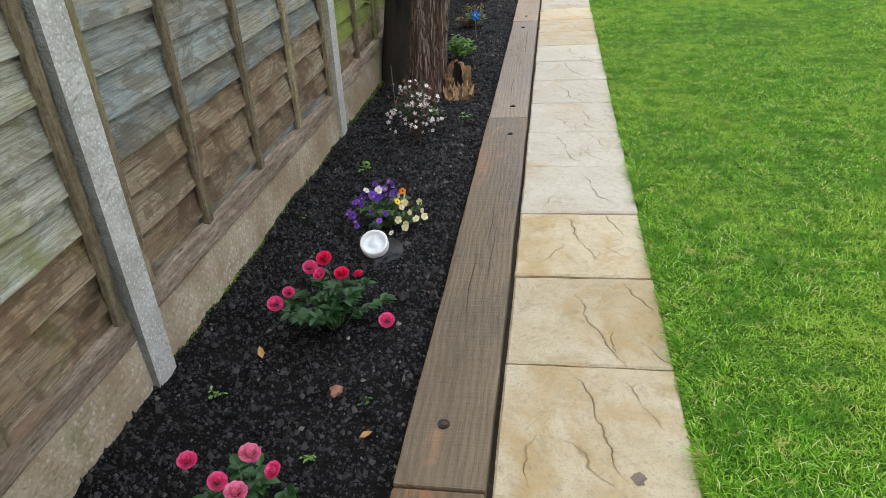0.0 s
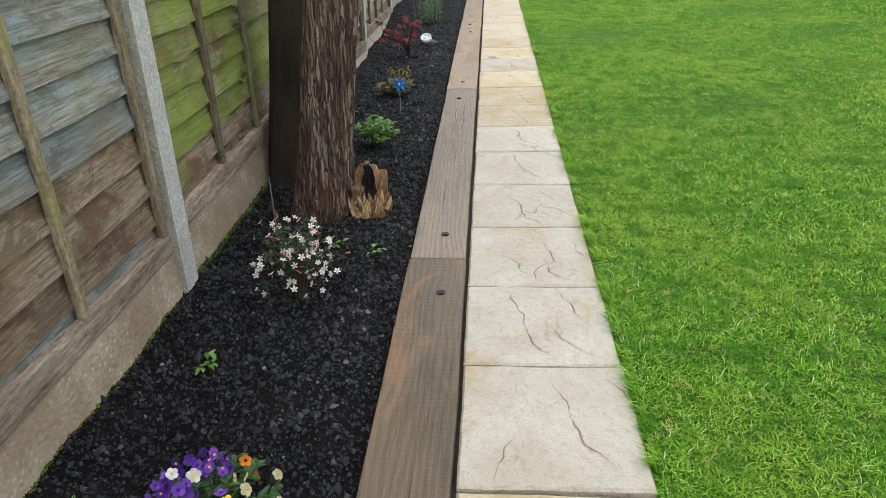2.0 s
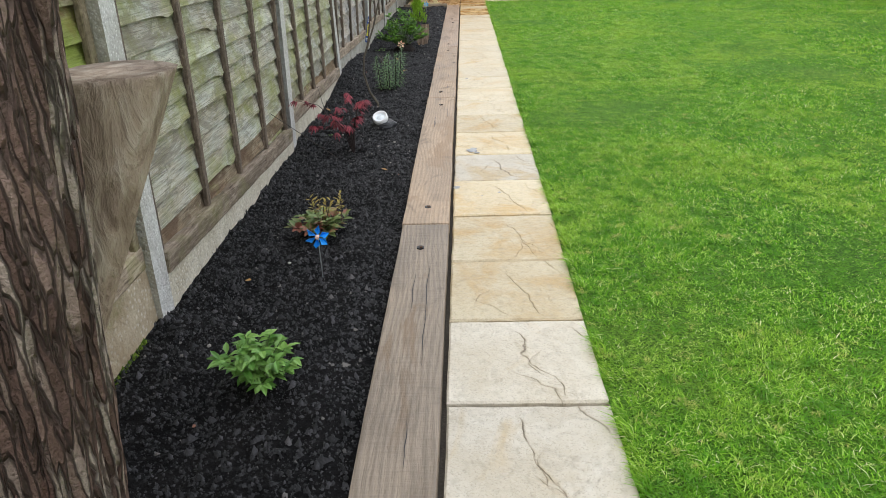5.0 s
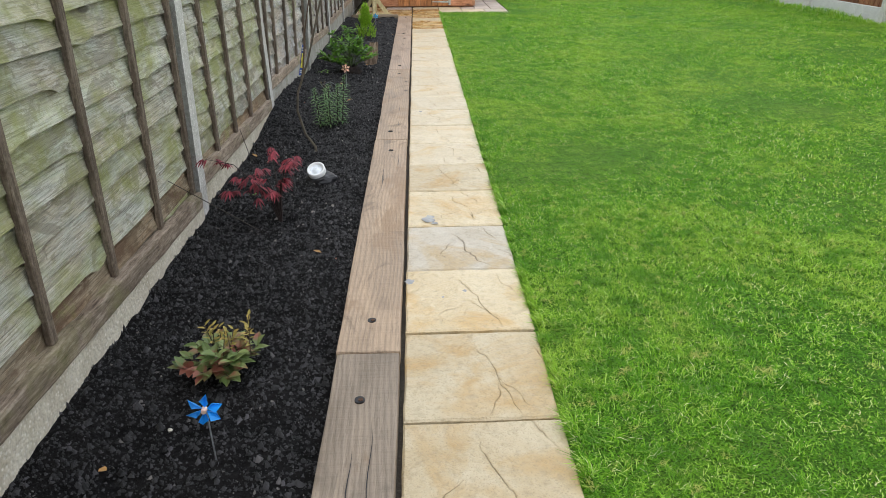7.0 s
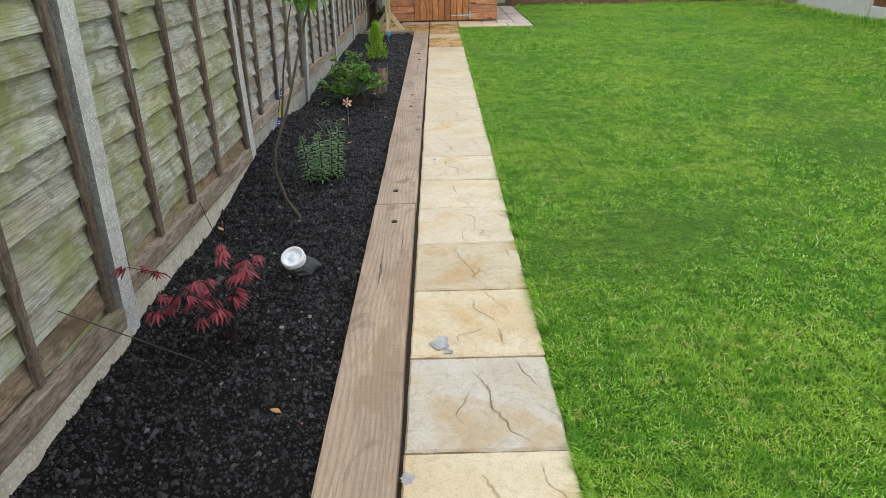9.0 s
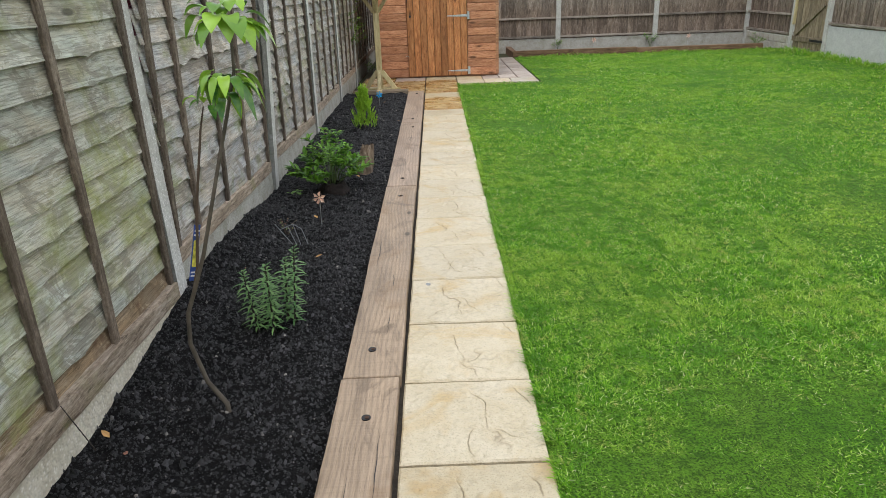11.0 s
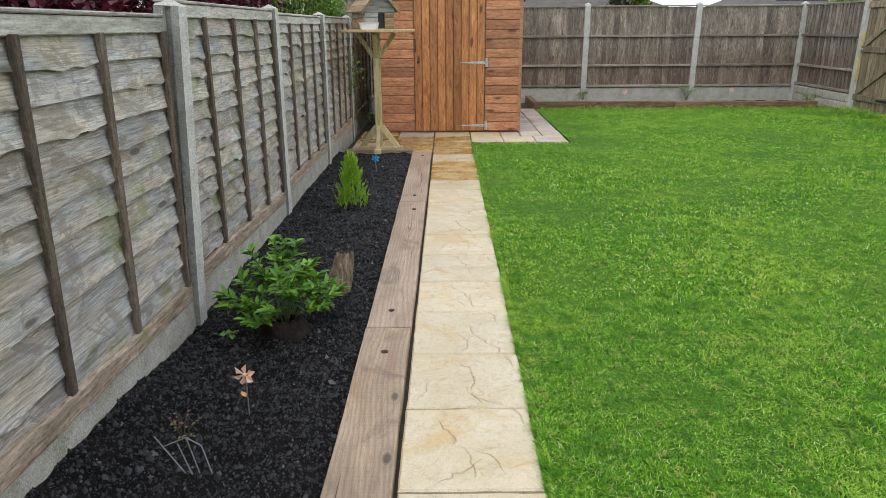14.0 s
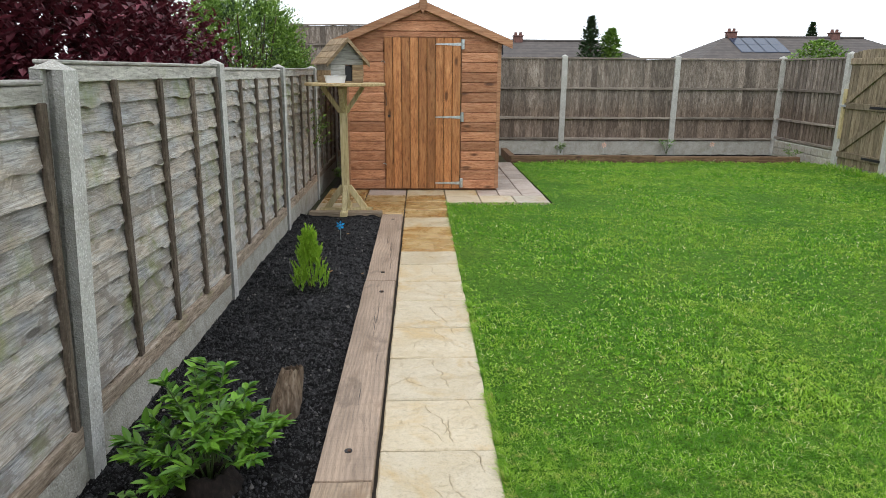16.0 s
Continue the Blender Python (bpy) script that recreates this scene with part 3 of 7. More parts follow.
# patio in front of and beside the shed
patio = tagged(new("patio"), "damp paved strip in front of and beside the shed", "patio", kind="structure")
part("bedding", box_bm(-0.85, 1.74, 16.66, 20.72, -0.08, -0.024, 0), bed_under, patio, "dark sand in the joints")
PAT = [(-0.83, -0.36, 16.70, 17.28, SLAB_WARM), (-0.35, 0.10, 16.70, 17.28, SLAB_WET), (-0.83, -0.36, 17.29, 18.2, SLAB_WET), (-0.35, 0.10, 17.29, 17.74, SLAB_WET), (-0.35, 0.10, 17.75, 18.2, SLAB_PINK),
       (0.112, 0.56, 16.93, 17.36, SLAB_WET), (0.112, 0.56, 17.37, 17.74, SLAB_WET), (0.112, 0.56, 17.75, 18.2, SLAB_WARM),
       (0.57, 0.95, 17.33, 17.74, SLAB_CREAM), (0.96, 1.34, 17.33, 17.74, SLAB_CREAM), (1.35, 1.73, 17.33, 17.74, SLAB_PALE), (0.57, 0.95, 17.75, 18.2, SLAB_WARM), (0.96, 1.2, 17.75, 18.2, SLAB_PINK)]
for j in range(7):
    y0 = 17.75 + j * 0.42
    PAT += [(1.21, 1.47, y0, y0 + 0.41, SLAB_PINK), (1.48, 1.73, y0, y0 + 0.41, SLAB_PINK)]
for i, (x0, x1, y0, y1, mt) in enumerate(PAT):
    ob = part("slab", slab_bm(x1 - x0, y1 - y0, 200 + i), mt, patio)
    ob.matrix_basis = pose(x0, y0, 0.006 + rng.uniform(-0.002, 0.002), rng.uniform(-0.2, 0.2), rng.uniform(-0.2, 0.2), 0)

# ---------- sleepers along the bed ----------
SL = [(-2.33, 0.07, 0), (0.07, 2.47, 0), (2.47, 4.87, 1), (4.87, 7.27, 2), (7.27, 9.67, 3), (9.67, 12.085, 3), (12.085, 14.39, 4), (14.39, 16.57, 4)]
for i, (a, b, mi) in enumerate(SL):
    x0, x1 = -0.107, 0.099
    if mi == 2:
        x0 += 0.006
    t = thing("railway_sleeper", ((x0 + x1) / 2, a, 0), ["dark damp brown sleeper edging the flower bed", "dark brown sleeper with orange worn patches edging the bed", "weathered grey sleeper edging the bed", "pale tan sleeper with knots edging the bed", "faded pinkish-tan cracked sleeper edging the bed"][mi], "sleeper", "sleepers edging the bed", rz=rng.uniform(-0.12, 0.12))
    bm = box_bm(-(x1 - x0) / 2, (x1 - x0) / 2, 0.004, b - a - 0.004, -0.11, 0.03, 0.007, 2)
    cuts = [e for e in bm.edges if abs((e.verts[0].co - e.verts[1].co).y) > 1.0]
    bmesh.ops.subdivide_edges(bm, edges=cuts, cuts=30, use_grid_fill=True)
    for v in bm.verts:
        s = 1 if v.co.x > 0 else -1
        if abs(v.co.x) > 0.09:
            v.co.x += s * 0.0035 * noise.noise((i * 7 + s, v.co.y * 2.1, 0)) + s * 0.0015 * noise.noise((i * 3 + s, v.co.y * 9, 5))
        if v.co.z > 0:
            v.co.z += 0.003 * noise.noise((v.co.x * 3, v.co.y * 1.7, i * 5))
    part("timber", bm, SLEEPER[mi], t)
    # drying cracks, and bored screw holes whose inner shade is painted as black discs
    for _ in range(5 if mi in (2, 4) else 3):
        cy, cx, ln = rng.uniform(0.2, b - a - 0.6), rng.uniform(-0.06, 0.06), rng.uniform(0.12, 0.45)
        n = 9
        V = []
        for q in range(n):
            f = q / (n - 1)
            wd = 0.0011 * math.sin(math.pi * f) + 0.0002
            px = cx + 0.006 * noise.noise((cy * 9, f * 3, i))
            V += [(px - wd, cy + f * ln, 0.0325), (px + wd, cy + f * ln, 0.0325)]
        mesh_ob("crack", V, [(2 * q, 2 * q + 1, 2 * q + 3, 2 * q + 2) for q in range(n - 1)], BLACK_METAL, t, "dark drying crack in the timber")
    for hy in (0.19, b - a - 0.24) if i else ():
        hx = rng.uniform(-0.02, 0.03)
        V, F = tube([(hx, hy, 0.02), (hx, hy, 0.0335)], [0.015, 0.015], 14)
        mesh_ob("screw_hole", V, F, BLACK_METAL, t, "dark bored screw hole")
        V, F = tube([(hx + 0.003, hy - 0.002, 0.03), (hx + 0.003, hy - 0.002, 0.036)], [0.008, 0.007], 10)
        mesh_ob("screw_head", V, F, RUST, t, "rusty screw head")
t = thing("end_sleeper", (-0.85, 16.60, 0), "brown weathered sleeper closing the end of the flower bed", "sleeper", "sleepers edging the bed")
part("timber", box_bm(0.0, 0.735, 0, 0.095, -0.1, 0.045, 0.007, 2), SLEEPER[5], t)

# ---------- waney-lap fence with concrete posts ----------


def fence_x(y):
    return -0.835 - 0.0062 * (y - 4.6)


BATTENS = {2: (0.22, 0.47, 0.72), 3: (0.245, 0.50, 0.75), 4: (0.27, 0.505, 0.75), 5: (0.21, 0.44, 0.68), 6: (0.17, 0.44, 0.70)}
RAIL_Z = [(0.2, 0.18)] * 3 + [(0.215, 0.225), (0.15, 0.075), (0.145, 0.10), (0.21, 0.155), (0.20, 0.13)] + [(0.18, 0.17)] * 4
PROUD = {4: 0.022, 5: 0.012}
LAPS = [(1.25, 0.1055)] * 3 + [(1.23, 0.0985), (1.235, 0.0955), (1.235, 0.097), (1.226, 0.0985)] + [(1.298, 0.0935)] * 5
POSTS = [-0.97, 0.91, 2.80, 4.68, 6.56, 8.50, 10.30, 12.18, 14.07, 15.94, 17.82, 19.7, 21.58]
TOP = [1.36, 1.36, 1.36, 1.36, 1.37, 1.37, 1.37, 1.43, 1.41, 1.42, 1.42, 1.42]
BAY_WOOD = [F_OLIVE, F_OLIVE, F_GREY, F_GREEN, F_OLIVE, F_OLIVE, F_SILVER, F_SILVER, F_SILVER, F_SILVER, F_SILVER, F_SILVER]
LEAN = [2.0, 2.0, 2.0, 2.1, 2.1, 1.8, -1.0, 3.2, 0.8, 0.8, 0.7, 0.6, 0.6]
BAY_LEAN = [1.9, 1.9, 1.9, 1.9, 1.9, 0.7, 1.9, 0.8, 0.7, 0.7, 0.6, 0.6]
BAY_LABEL = {F_OLIVE: "greyish olive waney-lap fence panel with algae", F_GREY: "weathered grey waney-lap fence panel", F_GREEN: "green algae-covered waney-lap fence panel", F_SILVER: "silvery weathered waney-lap fence panel"}


def waney_board(length, height, seed, nk, wave=0.009):
    """One lapped board with a wavy lower edge, front towards +x; origin at its lower left corner."""
    r = random.Random(seed)
    n = 44
    knots = [(r.uniform(0.05, 0.95), r.uniform(0.008, 0.022), r.uniform(0.012, 0.03)) for _ in range(nk)]
    V, F = [], []
    for i in range(n + 1):
        f = i / n
        w = wave * noise.noise((seed * 3.7, f * 4.5, 0)) + 0.003 * noise.noise((seed * 5.1, f * 13, 2))
        for kf, ka, kw in knots:
            w -= ka * math.exp(-((f - kf) / kw) ** 2)
        bow = 0.003 * noise.noise((seed, f * 4, 9))
        y = f * length
        V += [(0.026 + bow, y, w), (-0.006 + bow, y, height), (-0.013 + bow, y, height), (0.012 + bow, y, w)]
    for i in range(n):
        a, b = 4 * i, 4 * (i + 1)
        for j in range(4):
            k = (j + 1) % 4
            F.append((a + j, a + k, b + k, b + j))
    F += [(0, 3, 2, 1), tuple(4 * n + j for j in range(4))]
    return V, F


BL = 1.785
BOARD_ME = {}
for wd in (F_OLIVE, F_GREY, F_GREEN, F_SILVER, F_BROWN):
    BOARD_ME[wd] = []
    for s in range(6):
        ob = mesh_ob("tmp_board", *waney_board(BL, 0.135, s + 10, 0 if wd is F_GREY else (1 if wd is F_BROWN else (4 if wd is F_SILVER else 2))), wd)
        BOARD_ME[wd].append(ob.data)
        bpy.data.objects.remove(ob)


def one_mesh(bm, material, name):
    me = bpy.data.meshes.new(name)
    bmesh.ops.recalc_face_normals(bm, faces=bm.faces)
    bm.to_mesh(me)
    bm.free()
    me.materials.append(material)
    return me


BAT_ME = [one_mesh(box_bm(0, 0.02, -0.017, 0.017, 0, 1.0, 0.003), m, "batten") for m in (F_BATTEN, F_BATTEN_DARK)]
CAPR_ME = one_mesh(box_bm(-0.02, 0.028, 0, BL, -0.055, 0, 0.003), F_CAP, "top_rail")
CAPT_ME = one_mesh(box_bm(-0.026, 0.036, 0, BL, 0, 0.014, 0.004), F_CAP, "capping")


def split_rail(seed):
    """A split bottom rail with a bark-worn, uneven upper edge."""
    bm = box_bm(-0.012, 0.034, 0, BL, 0, 0.075, 0.008, 2)
    bmesh.ops.subdivide_edges(bm, edges=[e for e in bm.edges if abs((e.verts[0].co - e.verts[1].co).y) > 1.0], cuts=36, use_grid_fill=True)
    for v in bm.verts:
        if v.co.z > 0.04:
            v.co.z += 0.010 * noise.noise((seed * 3.3, v.co.y * 3.0, 0)) + 0.006 * noise.noise((seed * 5.7, v.co.y * 11.0, v.co.x * 40))
        if v.co.x > 0.02:
            v.co.x += 0.005 * noise.noise((seed, v.co.y * 6.0, v.co.z * 20))
    return one_mesh(bm, F_RAIL, "bottom_rail")


BOTR_ME = [split_rail(q) for q in range(3)]

for i in range(len(POSTS) - 1):
    ya, yb = POSTS[i] + 0.05, POSTS[i + 1] - 0.05
    x = fence_x((ya + yb) / 2) - 0.046
    z0, z1 = RAIL_Z[i][0], TOP[i]
    wd = BAY_WOOD[i]
    lean = BAY_LEAN[i] + rng.uniform(-0.2, 0.2)
    t = thing("fence_panel", (x, ya, z0), BAY_LABEL[wd], "fence panel", "waney-lap fence panels")
    t.matrix_basis = pose(x, ya, z0, 0, lean, math.degrees(math.atan2(fence_x(ya) - fence_x(yb), yb - ya)))
    sy = (yb - ya) / BL
    S = Matrix.Diagonal((1, sy, 1, 1))
    hgt = z1 - z0
    fall = RAIL_Z[i][1] - z0
    dip = math.degrees(math.atan2(fall, yb - ya))
    lap0, pitch = LAPS[i]
    nb = max(1, round((lap0 - z0 - min(0.0, fall) - 0.06) / pitch)) + 1
    for b in range(nb):
        low = nb - 1 - b
        bw = F_BROWN if low < (4 if i < 3 else (2 if i < 5 else 1)) and i < 6 and rng.random() < 0.85 else wd
        share("board", BOARD_ME[bw][rng.randrange(6)], t, pose(0.0, 0, lap0 - z0 - b * pitch, rng.uniform(-0.2, 0.2), 0, 0) @ S)
    for q, f in enumerate((0.015, *BATTENS.get(i, (0.245, 0.50, 0.75)), 0.985)):
        dark = 1 if i >= 4 and not (i >= 7 and q == 0) else 0
        share("batten", BAT_ME[dark if i > 3 else 0], t, pose(0.020, f * (yb - ya), 0.072 + fall * f, rng.uniform(-0.3, 0.3)) @ Matrix.Diagonal((1, 1, hgt - 0.072 - 0.05 - fall * f, 1)))
    share("top_rail", CAPR_ME, t, pose(0, 0, hgt) @ S)
    share("capping", CAPT_ME, t, pose(0, 0, hgt + 0.002) @ S)
    share("bottom_rail", BOTR_ME[i % 3], t, pose(0.008 + PROUD.get(i, 0.0), 0, -0.002, dip) @ S)
    # concrete gravel board
    g = thing("gravel_board", (x + PROUD.get(i, 0.0), ya - 0.006, 0), "brown-stained concrete gravel board under the fence" if i < 4 else "pale beige concrete gravel board under the fence" if i < 6 else "grey concrete gravel board under the fence", "gravel board", "gravel boards under the fence")
    bm = box_bm(-0.025, 0.024, 0, yb - ya + 0.012, -0.12, z0 - 0.004, 0.006, 2)
    for v in bm.verts:
        if v.co.z > 0:
            v.co.z += fall * v.co.y / (yb - ya)
    part("concrete", bm, GRAVEL_BROWN if i < 4 else (GRAVEL_PALE if i < 6 else GRAVEL_GREY), g)

post_prof = [(-0.045, -0.05), (0.045, -0.05), (0.045, -0.018), (0.02, -0.012), (0.02, 0.012), (0.045, 0.018), (0.045, 0.05), (-0.045, 0.05), (-0.045, 0.018), (-0.02, 0.012), (-0.02, -0.012), (-0.045, -0.018)]
for i, y in enumerate(POSTS):
    z1 = max(TOP[max(0, i - 1)], TOP[min(i, len(TOP) - 1)]) + (0.02 if i != 7 else -0.012)
    t = thing("concrete_post", (fence_x(y) - 0.05, y, 0), "slotted concrete fence post with exposed speckled aggregate", "fence post", "concrete fence posts")
    bm = bmesh.new()
    lo = [bm.verts.new((py, px, -0.15)) for px, py in post_prof]
    hi = [bm.verts.new((py, px, z1)) for px, py in post_prof]
    n = len(lo)
    for j in range(n):
        bm.faces.new((lo[j], lo[(j + 1) % n], hi[(j + 1) % n], hi[j]))
    bm.faces.new(hi)
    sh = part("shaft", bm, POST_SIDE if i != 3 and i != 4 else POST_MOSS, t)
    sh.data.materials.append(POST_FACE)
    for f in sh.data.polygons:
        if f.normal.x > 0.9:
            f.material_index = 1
    bm = bmesh.new()
    c = [bm.verts.new(p) for p in ((-0.05, -0.046, z1), (0.05, -0.046, z1), (0.05, 0.046, z1), (-0.05, 0.046, z1), (0, 0, z1 + 0.028))]
    for j in range(4):
        bm.faces.new((c[j], c[(j + 1) % 4], c[4]))
    bm.faces.new(c[3::-1])
    part("cap", bm, POST if i != 3 and i != 4 else POST_MOSS, t, "weathered pyramid top")
    t.matrix_basis = pose(fence_x(y) - 0.05, y, 0, rng.uniform(-0.4, 0.4), LEAN[i] + rng.uniform(-0.15, 0.15), 0)

# grey cement marks on some slabs
CEMENT = plain("cement_smear", (0.30, 0.30, 0.30), 0.85, 0, 0.3)
DARK_MARK = plain("dark_mark", (0.14, 0.11, 0.08), 0.85, 0, 0.3)
for i, (x, y, rad, m) in enumerate(((0.215, 8.41, 0.035, CEMENT), (0.126, 7.79, 0.02, CEMENT), (0.336, 7.705, 0.018, CEMENT), (0.25, 7.66, 0.012, CEMENT), (0.43, 2.56, 0.016, DARK_MARK), (0.19, 10.5, 0.014, CEMENT), (0.24, 8.36, 0.014, CEMENT))):
    t = thing("cement_mark", (x, y, 0.0), "small grey cement smear on a paving slab" if m is CEMENT else "small dark round mark on a paving slab", "stain", "marks on the paving")
    V = [(0, 0, 0.0035)]
    for j in range(18):
        a = 6.283 * j / 18
        q = rad * (1 + 0.55 * noise.noise((math.cos(a) * 1.5 + i * 9, math.sin(a) * 1.5, i)) + 0.3 * noise.noise((math.cos(a) * 4, math.sin(a) * 4 + i, 2)))
        V.append((q * math.cos(a), q * math.sin(a), 0.0022))
    mesh_ob("smear", V, [(0, 1 + j, 1 + (j + 1) % 18) for j in range(18)], m, t)

# ---------- flower bed soil ----------
ks = Kit("black_compost")
sv = ks.coords(world=True)
c1 = ks.noise(sv, 55.0, 5.0, 0.7)
c2 = ks.noise(sv, 6.0, 3.0, 0.6)
soil = ks.ramp(c1, [(0.3, (0.0015, 0.0015, 0.0016)), (0.55, (0.008, 0.0076, 0.0078)), (0.8, (0.035, 0.033, 0.034))])
soil = ks.mix(ks.ramp(c2, [(0.4, 0.0), (0.7, 0.5)]), soil, (0.016, 0.014, 0.0135))
ks.finish(soil, 0.95, c1, 1.0, 0.015, spec=0.1)
kc = Kit("compost_crumbs")
isl = kc.island()
crumb = kc.ramp(isl, [(0.0, (0.0015, 0.0015, 0.0016)), (0.5, (0.012, 0.0114, 0.0122)), (0.85, (0.036, 0.034, 0.037)), (0.975, (0.064, 0.060, 0.065)), (1.0, (0.17, 0.155, 0.14))])
kc.finish(crumb, 0.55, kc.noise(kc.coords(), 160.0, 3.0), 0.8, 0.006, spec=0.4)


def soil_h(x, y):
    h = 0.0 + 0.018 * noise.noise((x * 2.2, y * 2.2, 1)) + 0.013 * noise.noise((x * 9, y * 9, 4)) + 0.010 * noise.noise((x * 24, y * 24, 7))
    h -= 0.022 * max(0.0, (x + 0.22) / 0.11)
    h += 0.014 * max(0.0, (-0.62 - x) / 0.2)
    h += 0.085 * min(1.0, max(0.0, (-0.55 - x) / 0.3)) * math.exp(-((y - 10.75) / 0.85) ** 4)
    return h


SX0, SX1, SY0, SY1 = -0.97, -0.104, -1.5, 16.62
V, F = sheet(SX0, SX1, SY0, SY1, 0.022, soil_h)
tagged(mesh_ob("bed_soil", V, F, ks.m), "crumbly black compost of the flower bed", "soil", kind="structure")


def crumbs(name, count, r0, r1, seed, box, hfun, material, label):
    """Loose lumps scattered on a surface, joined in one mesh."""
    g = np.random.default_rng(seed)
    base = np.array([(1, 0, -0.5), (-1, 0, -0.5), (0, 1, -0.5), (0, -1, -0.5), (0, 0, 1)], float)
    tri = np.array([(0, 2, 4), (2, 1, 4), (1, 3, 4), (3, 0, 4)])
    xs, ys = g.uniform(box[0], box[1], count), g.uniform(box[2], box[3], count)
    zs = np.array([hfun(a, b) for a, b in zip(xs, ys)])
    rad = r0 + (r1 - r0) * g.random(count) ** 3
    ang = g.uniform(0, 6.283, count)
    P = base[None] * g.uniform(0.55, 1.35, (count, 5, 3)) * (rad[:, None, None] * g.uniform([0.6, 0.6, 0.6], [1.3, 1.1, 1.2], (count, 1, 3)))
    P += g.normal(0, 0.12, P.shape) * rad[:, None, None]
    c, s = np.cos(ang)[:, None], np.sin(ang)[:, None]
    X, Y = P[:, :, 0] * c - P[:, :, 1] * s, P[:, :, 0] * s + P[:, :, 1] * c
    P = np.stack([X + xs[:, None], Y + ys[:, None], P[:, :, 2] + zs[:, None] + rad[:, None] * 0.2], -1).reshape(-1, 3)
    T = (tri[None] + 5 * np.arange(count)[:, None, None]).reshape(-1, 3)
    return tagged(raw_mesh(name, P, T, material), label, "soil", kind="stuff")


def raw_mesh(name, P, T, material, parent=None):
    me = bpy.data.meshes.new(name)
    me.vertices.add(len(P))
    me.vertices.foreach_set("co", np.asarray(P, np.float32).ravel())
    me.loops.add(T.size)
    me.loops.foreach_set("vertex_index", np.asarray(T, np.int32).ravel())
    me.polygons.add(len(T))
    me.polygons.foreach_set("loop_start", np.arange(0, T.size, T.shape[1], dtype=np.int32))
    me.materials.append(material)
    me.update(calc_edges=True)
    me.validate()
    ob = new(name, me)
    if parent is not None:
        ob.parent = parent
    return ob


crumbs("compost_crumbs", 130000, 0.0025, 0.009, 3, (-0.94, -0.11, 1.4, 16.55), soil_h, kc.m, "loose black compost crumbs and bark bits")
crumbs("compost_lumps", 16000, 0.005, 0.017, 4, (-0.92, -0.12, 1.4, 16.5), soil_h, kc.m, "larger black compost lumps")

km = Kit("moss")
kmn = km.island()
km.finish(km.ramp(kmn, [(0.0, (0.03, 0.06, 0.008)), (1.0, (0.15, 0.22, 0.03))]), 0.95, spec=0.1)
crumbs("edge_moss", 5200, 0.003, 0.009, 6, (-0.875, -0.845, 1.4, 6.4), soil_h, km.m, "green moss along the foot of the gravel board")

# ---------- shed ----------
SHX0, SHX1, SHY0, SHY1, RID = -0.588, 1.20, 18.10, 20.5, 2.155
SHC = (SHX0 + SHX1) / 2
WALL_TOP = 1.79
slope = (RID - WALL_TOP) / (SHX1 - SHC)
shed = thing("garden_shed", (SHC, SHY0, 0), "orange-brown timber shed with shiplap cladding and apex roof", "shed")
DX0, DX1, DZ0, DZ1 = -0.15 - SHC, 0.758 - SHC, 0.03, 1.79
HW = SHX1 - SHC


def half_at(z):
    return HW if z <= WALL_TOP else max(0.0, (RID - z) / slope)


def clad(xa0, xa1, xb0, xb1, z0, z1):
    """One shiplap board across the front: slightly scooped top lip, its ends at the given x below and above."""
    d = 0.02
    zt = z1 - 0.02
    fb = (zt - z0) / (z1 - z0)
    m0, m1 = xa0 + (xb0 - xa0) * fb, xa1 + (xb1 - xa1) * fb
    V = [(xa0, 0, z0), (xa1, 0, z0), (xa1, -d, z0), (xa0, -d, z0), (m0, -d, zt), (m1, -d, zt), (xb0, -0.006, z1), (xb1, -0.006, z1), (xb0, 0, z1), (xb1, 0, z1)]
    F = [(0, 1, 2, 3), (3, 2, 5, 4), (4, 5, 7, 6), (6, 7, 9, 8), (8, 9, 1, 0), (0, 3, 4, 6, 8), (1, 9, 7, 5, 2)]
    return V, F


part("front_wall", prism_bm([(-HW, 0.03), (HW, 0.03), (HW, WALL_TOP), (0, RID), (-HW, WALL_TOP)], 0.002, 0.04), SHED_CLAD, shed)
pz = 0.1145
z = 0.035
while z < RID - 0.03:
    z1 = min(z + pz - 0.004, RID - 0.005)
    wa, wb = half_at(z), half_at(z1)
    if z1 < DZ1 - 0.02:
        spans = ((-wa, DX0 - 0.004, -wb, DX0 - 0.004), (DX1 + 0.004, wa, DX1 + 0.004, wb))
    else:
        spans = ((-wa, wa, -wb, wb),)
    for s in spans:
        zz = max(z, DZ1 + 0.006) if len(spans) == 1 else z
        if zz < z1:
            mesh_ob("cladding_board", *clad(*s, zz, z1), SHED_CLAD, shed)
    z += pz
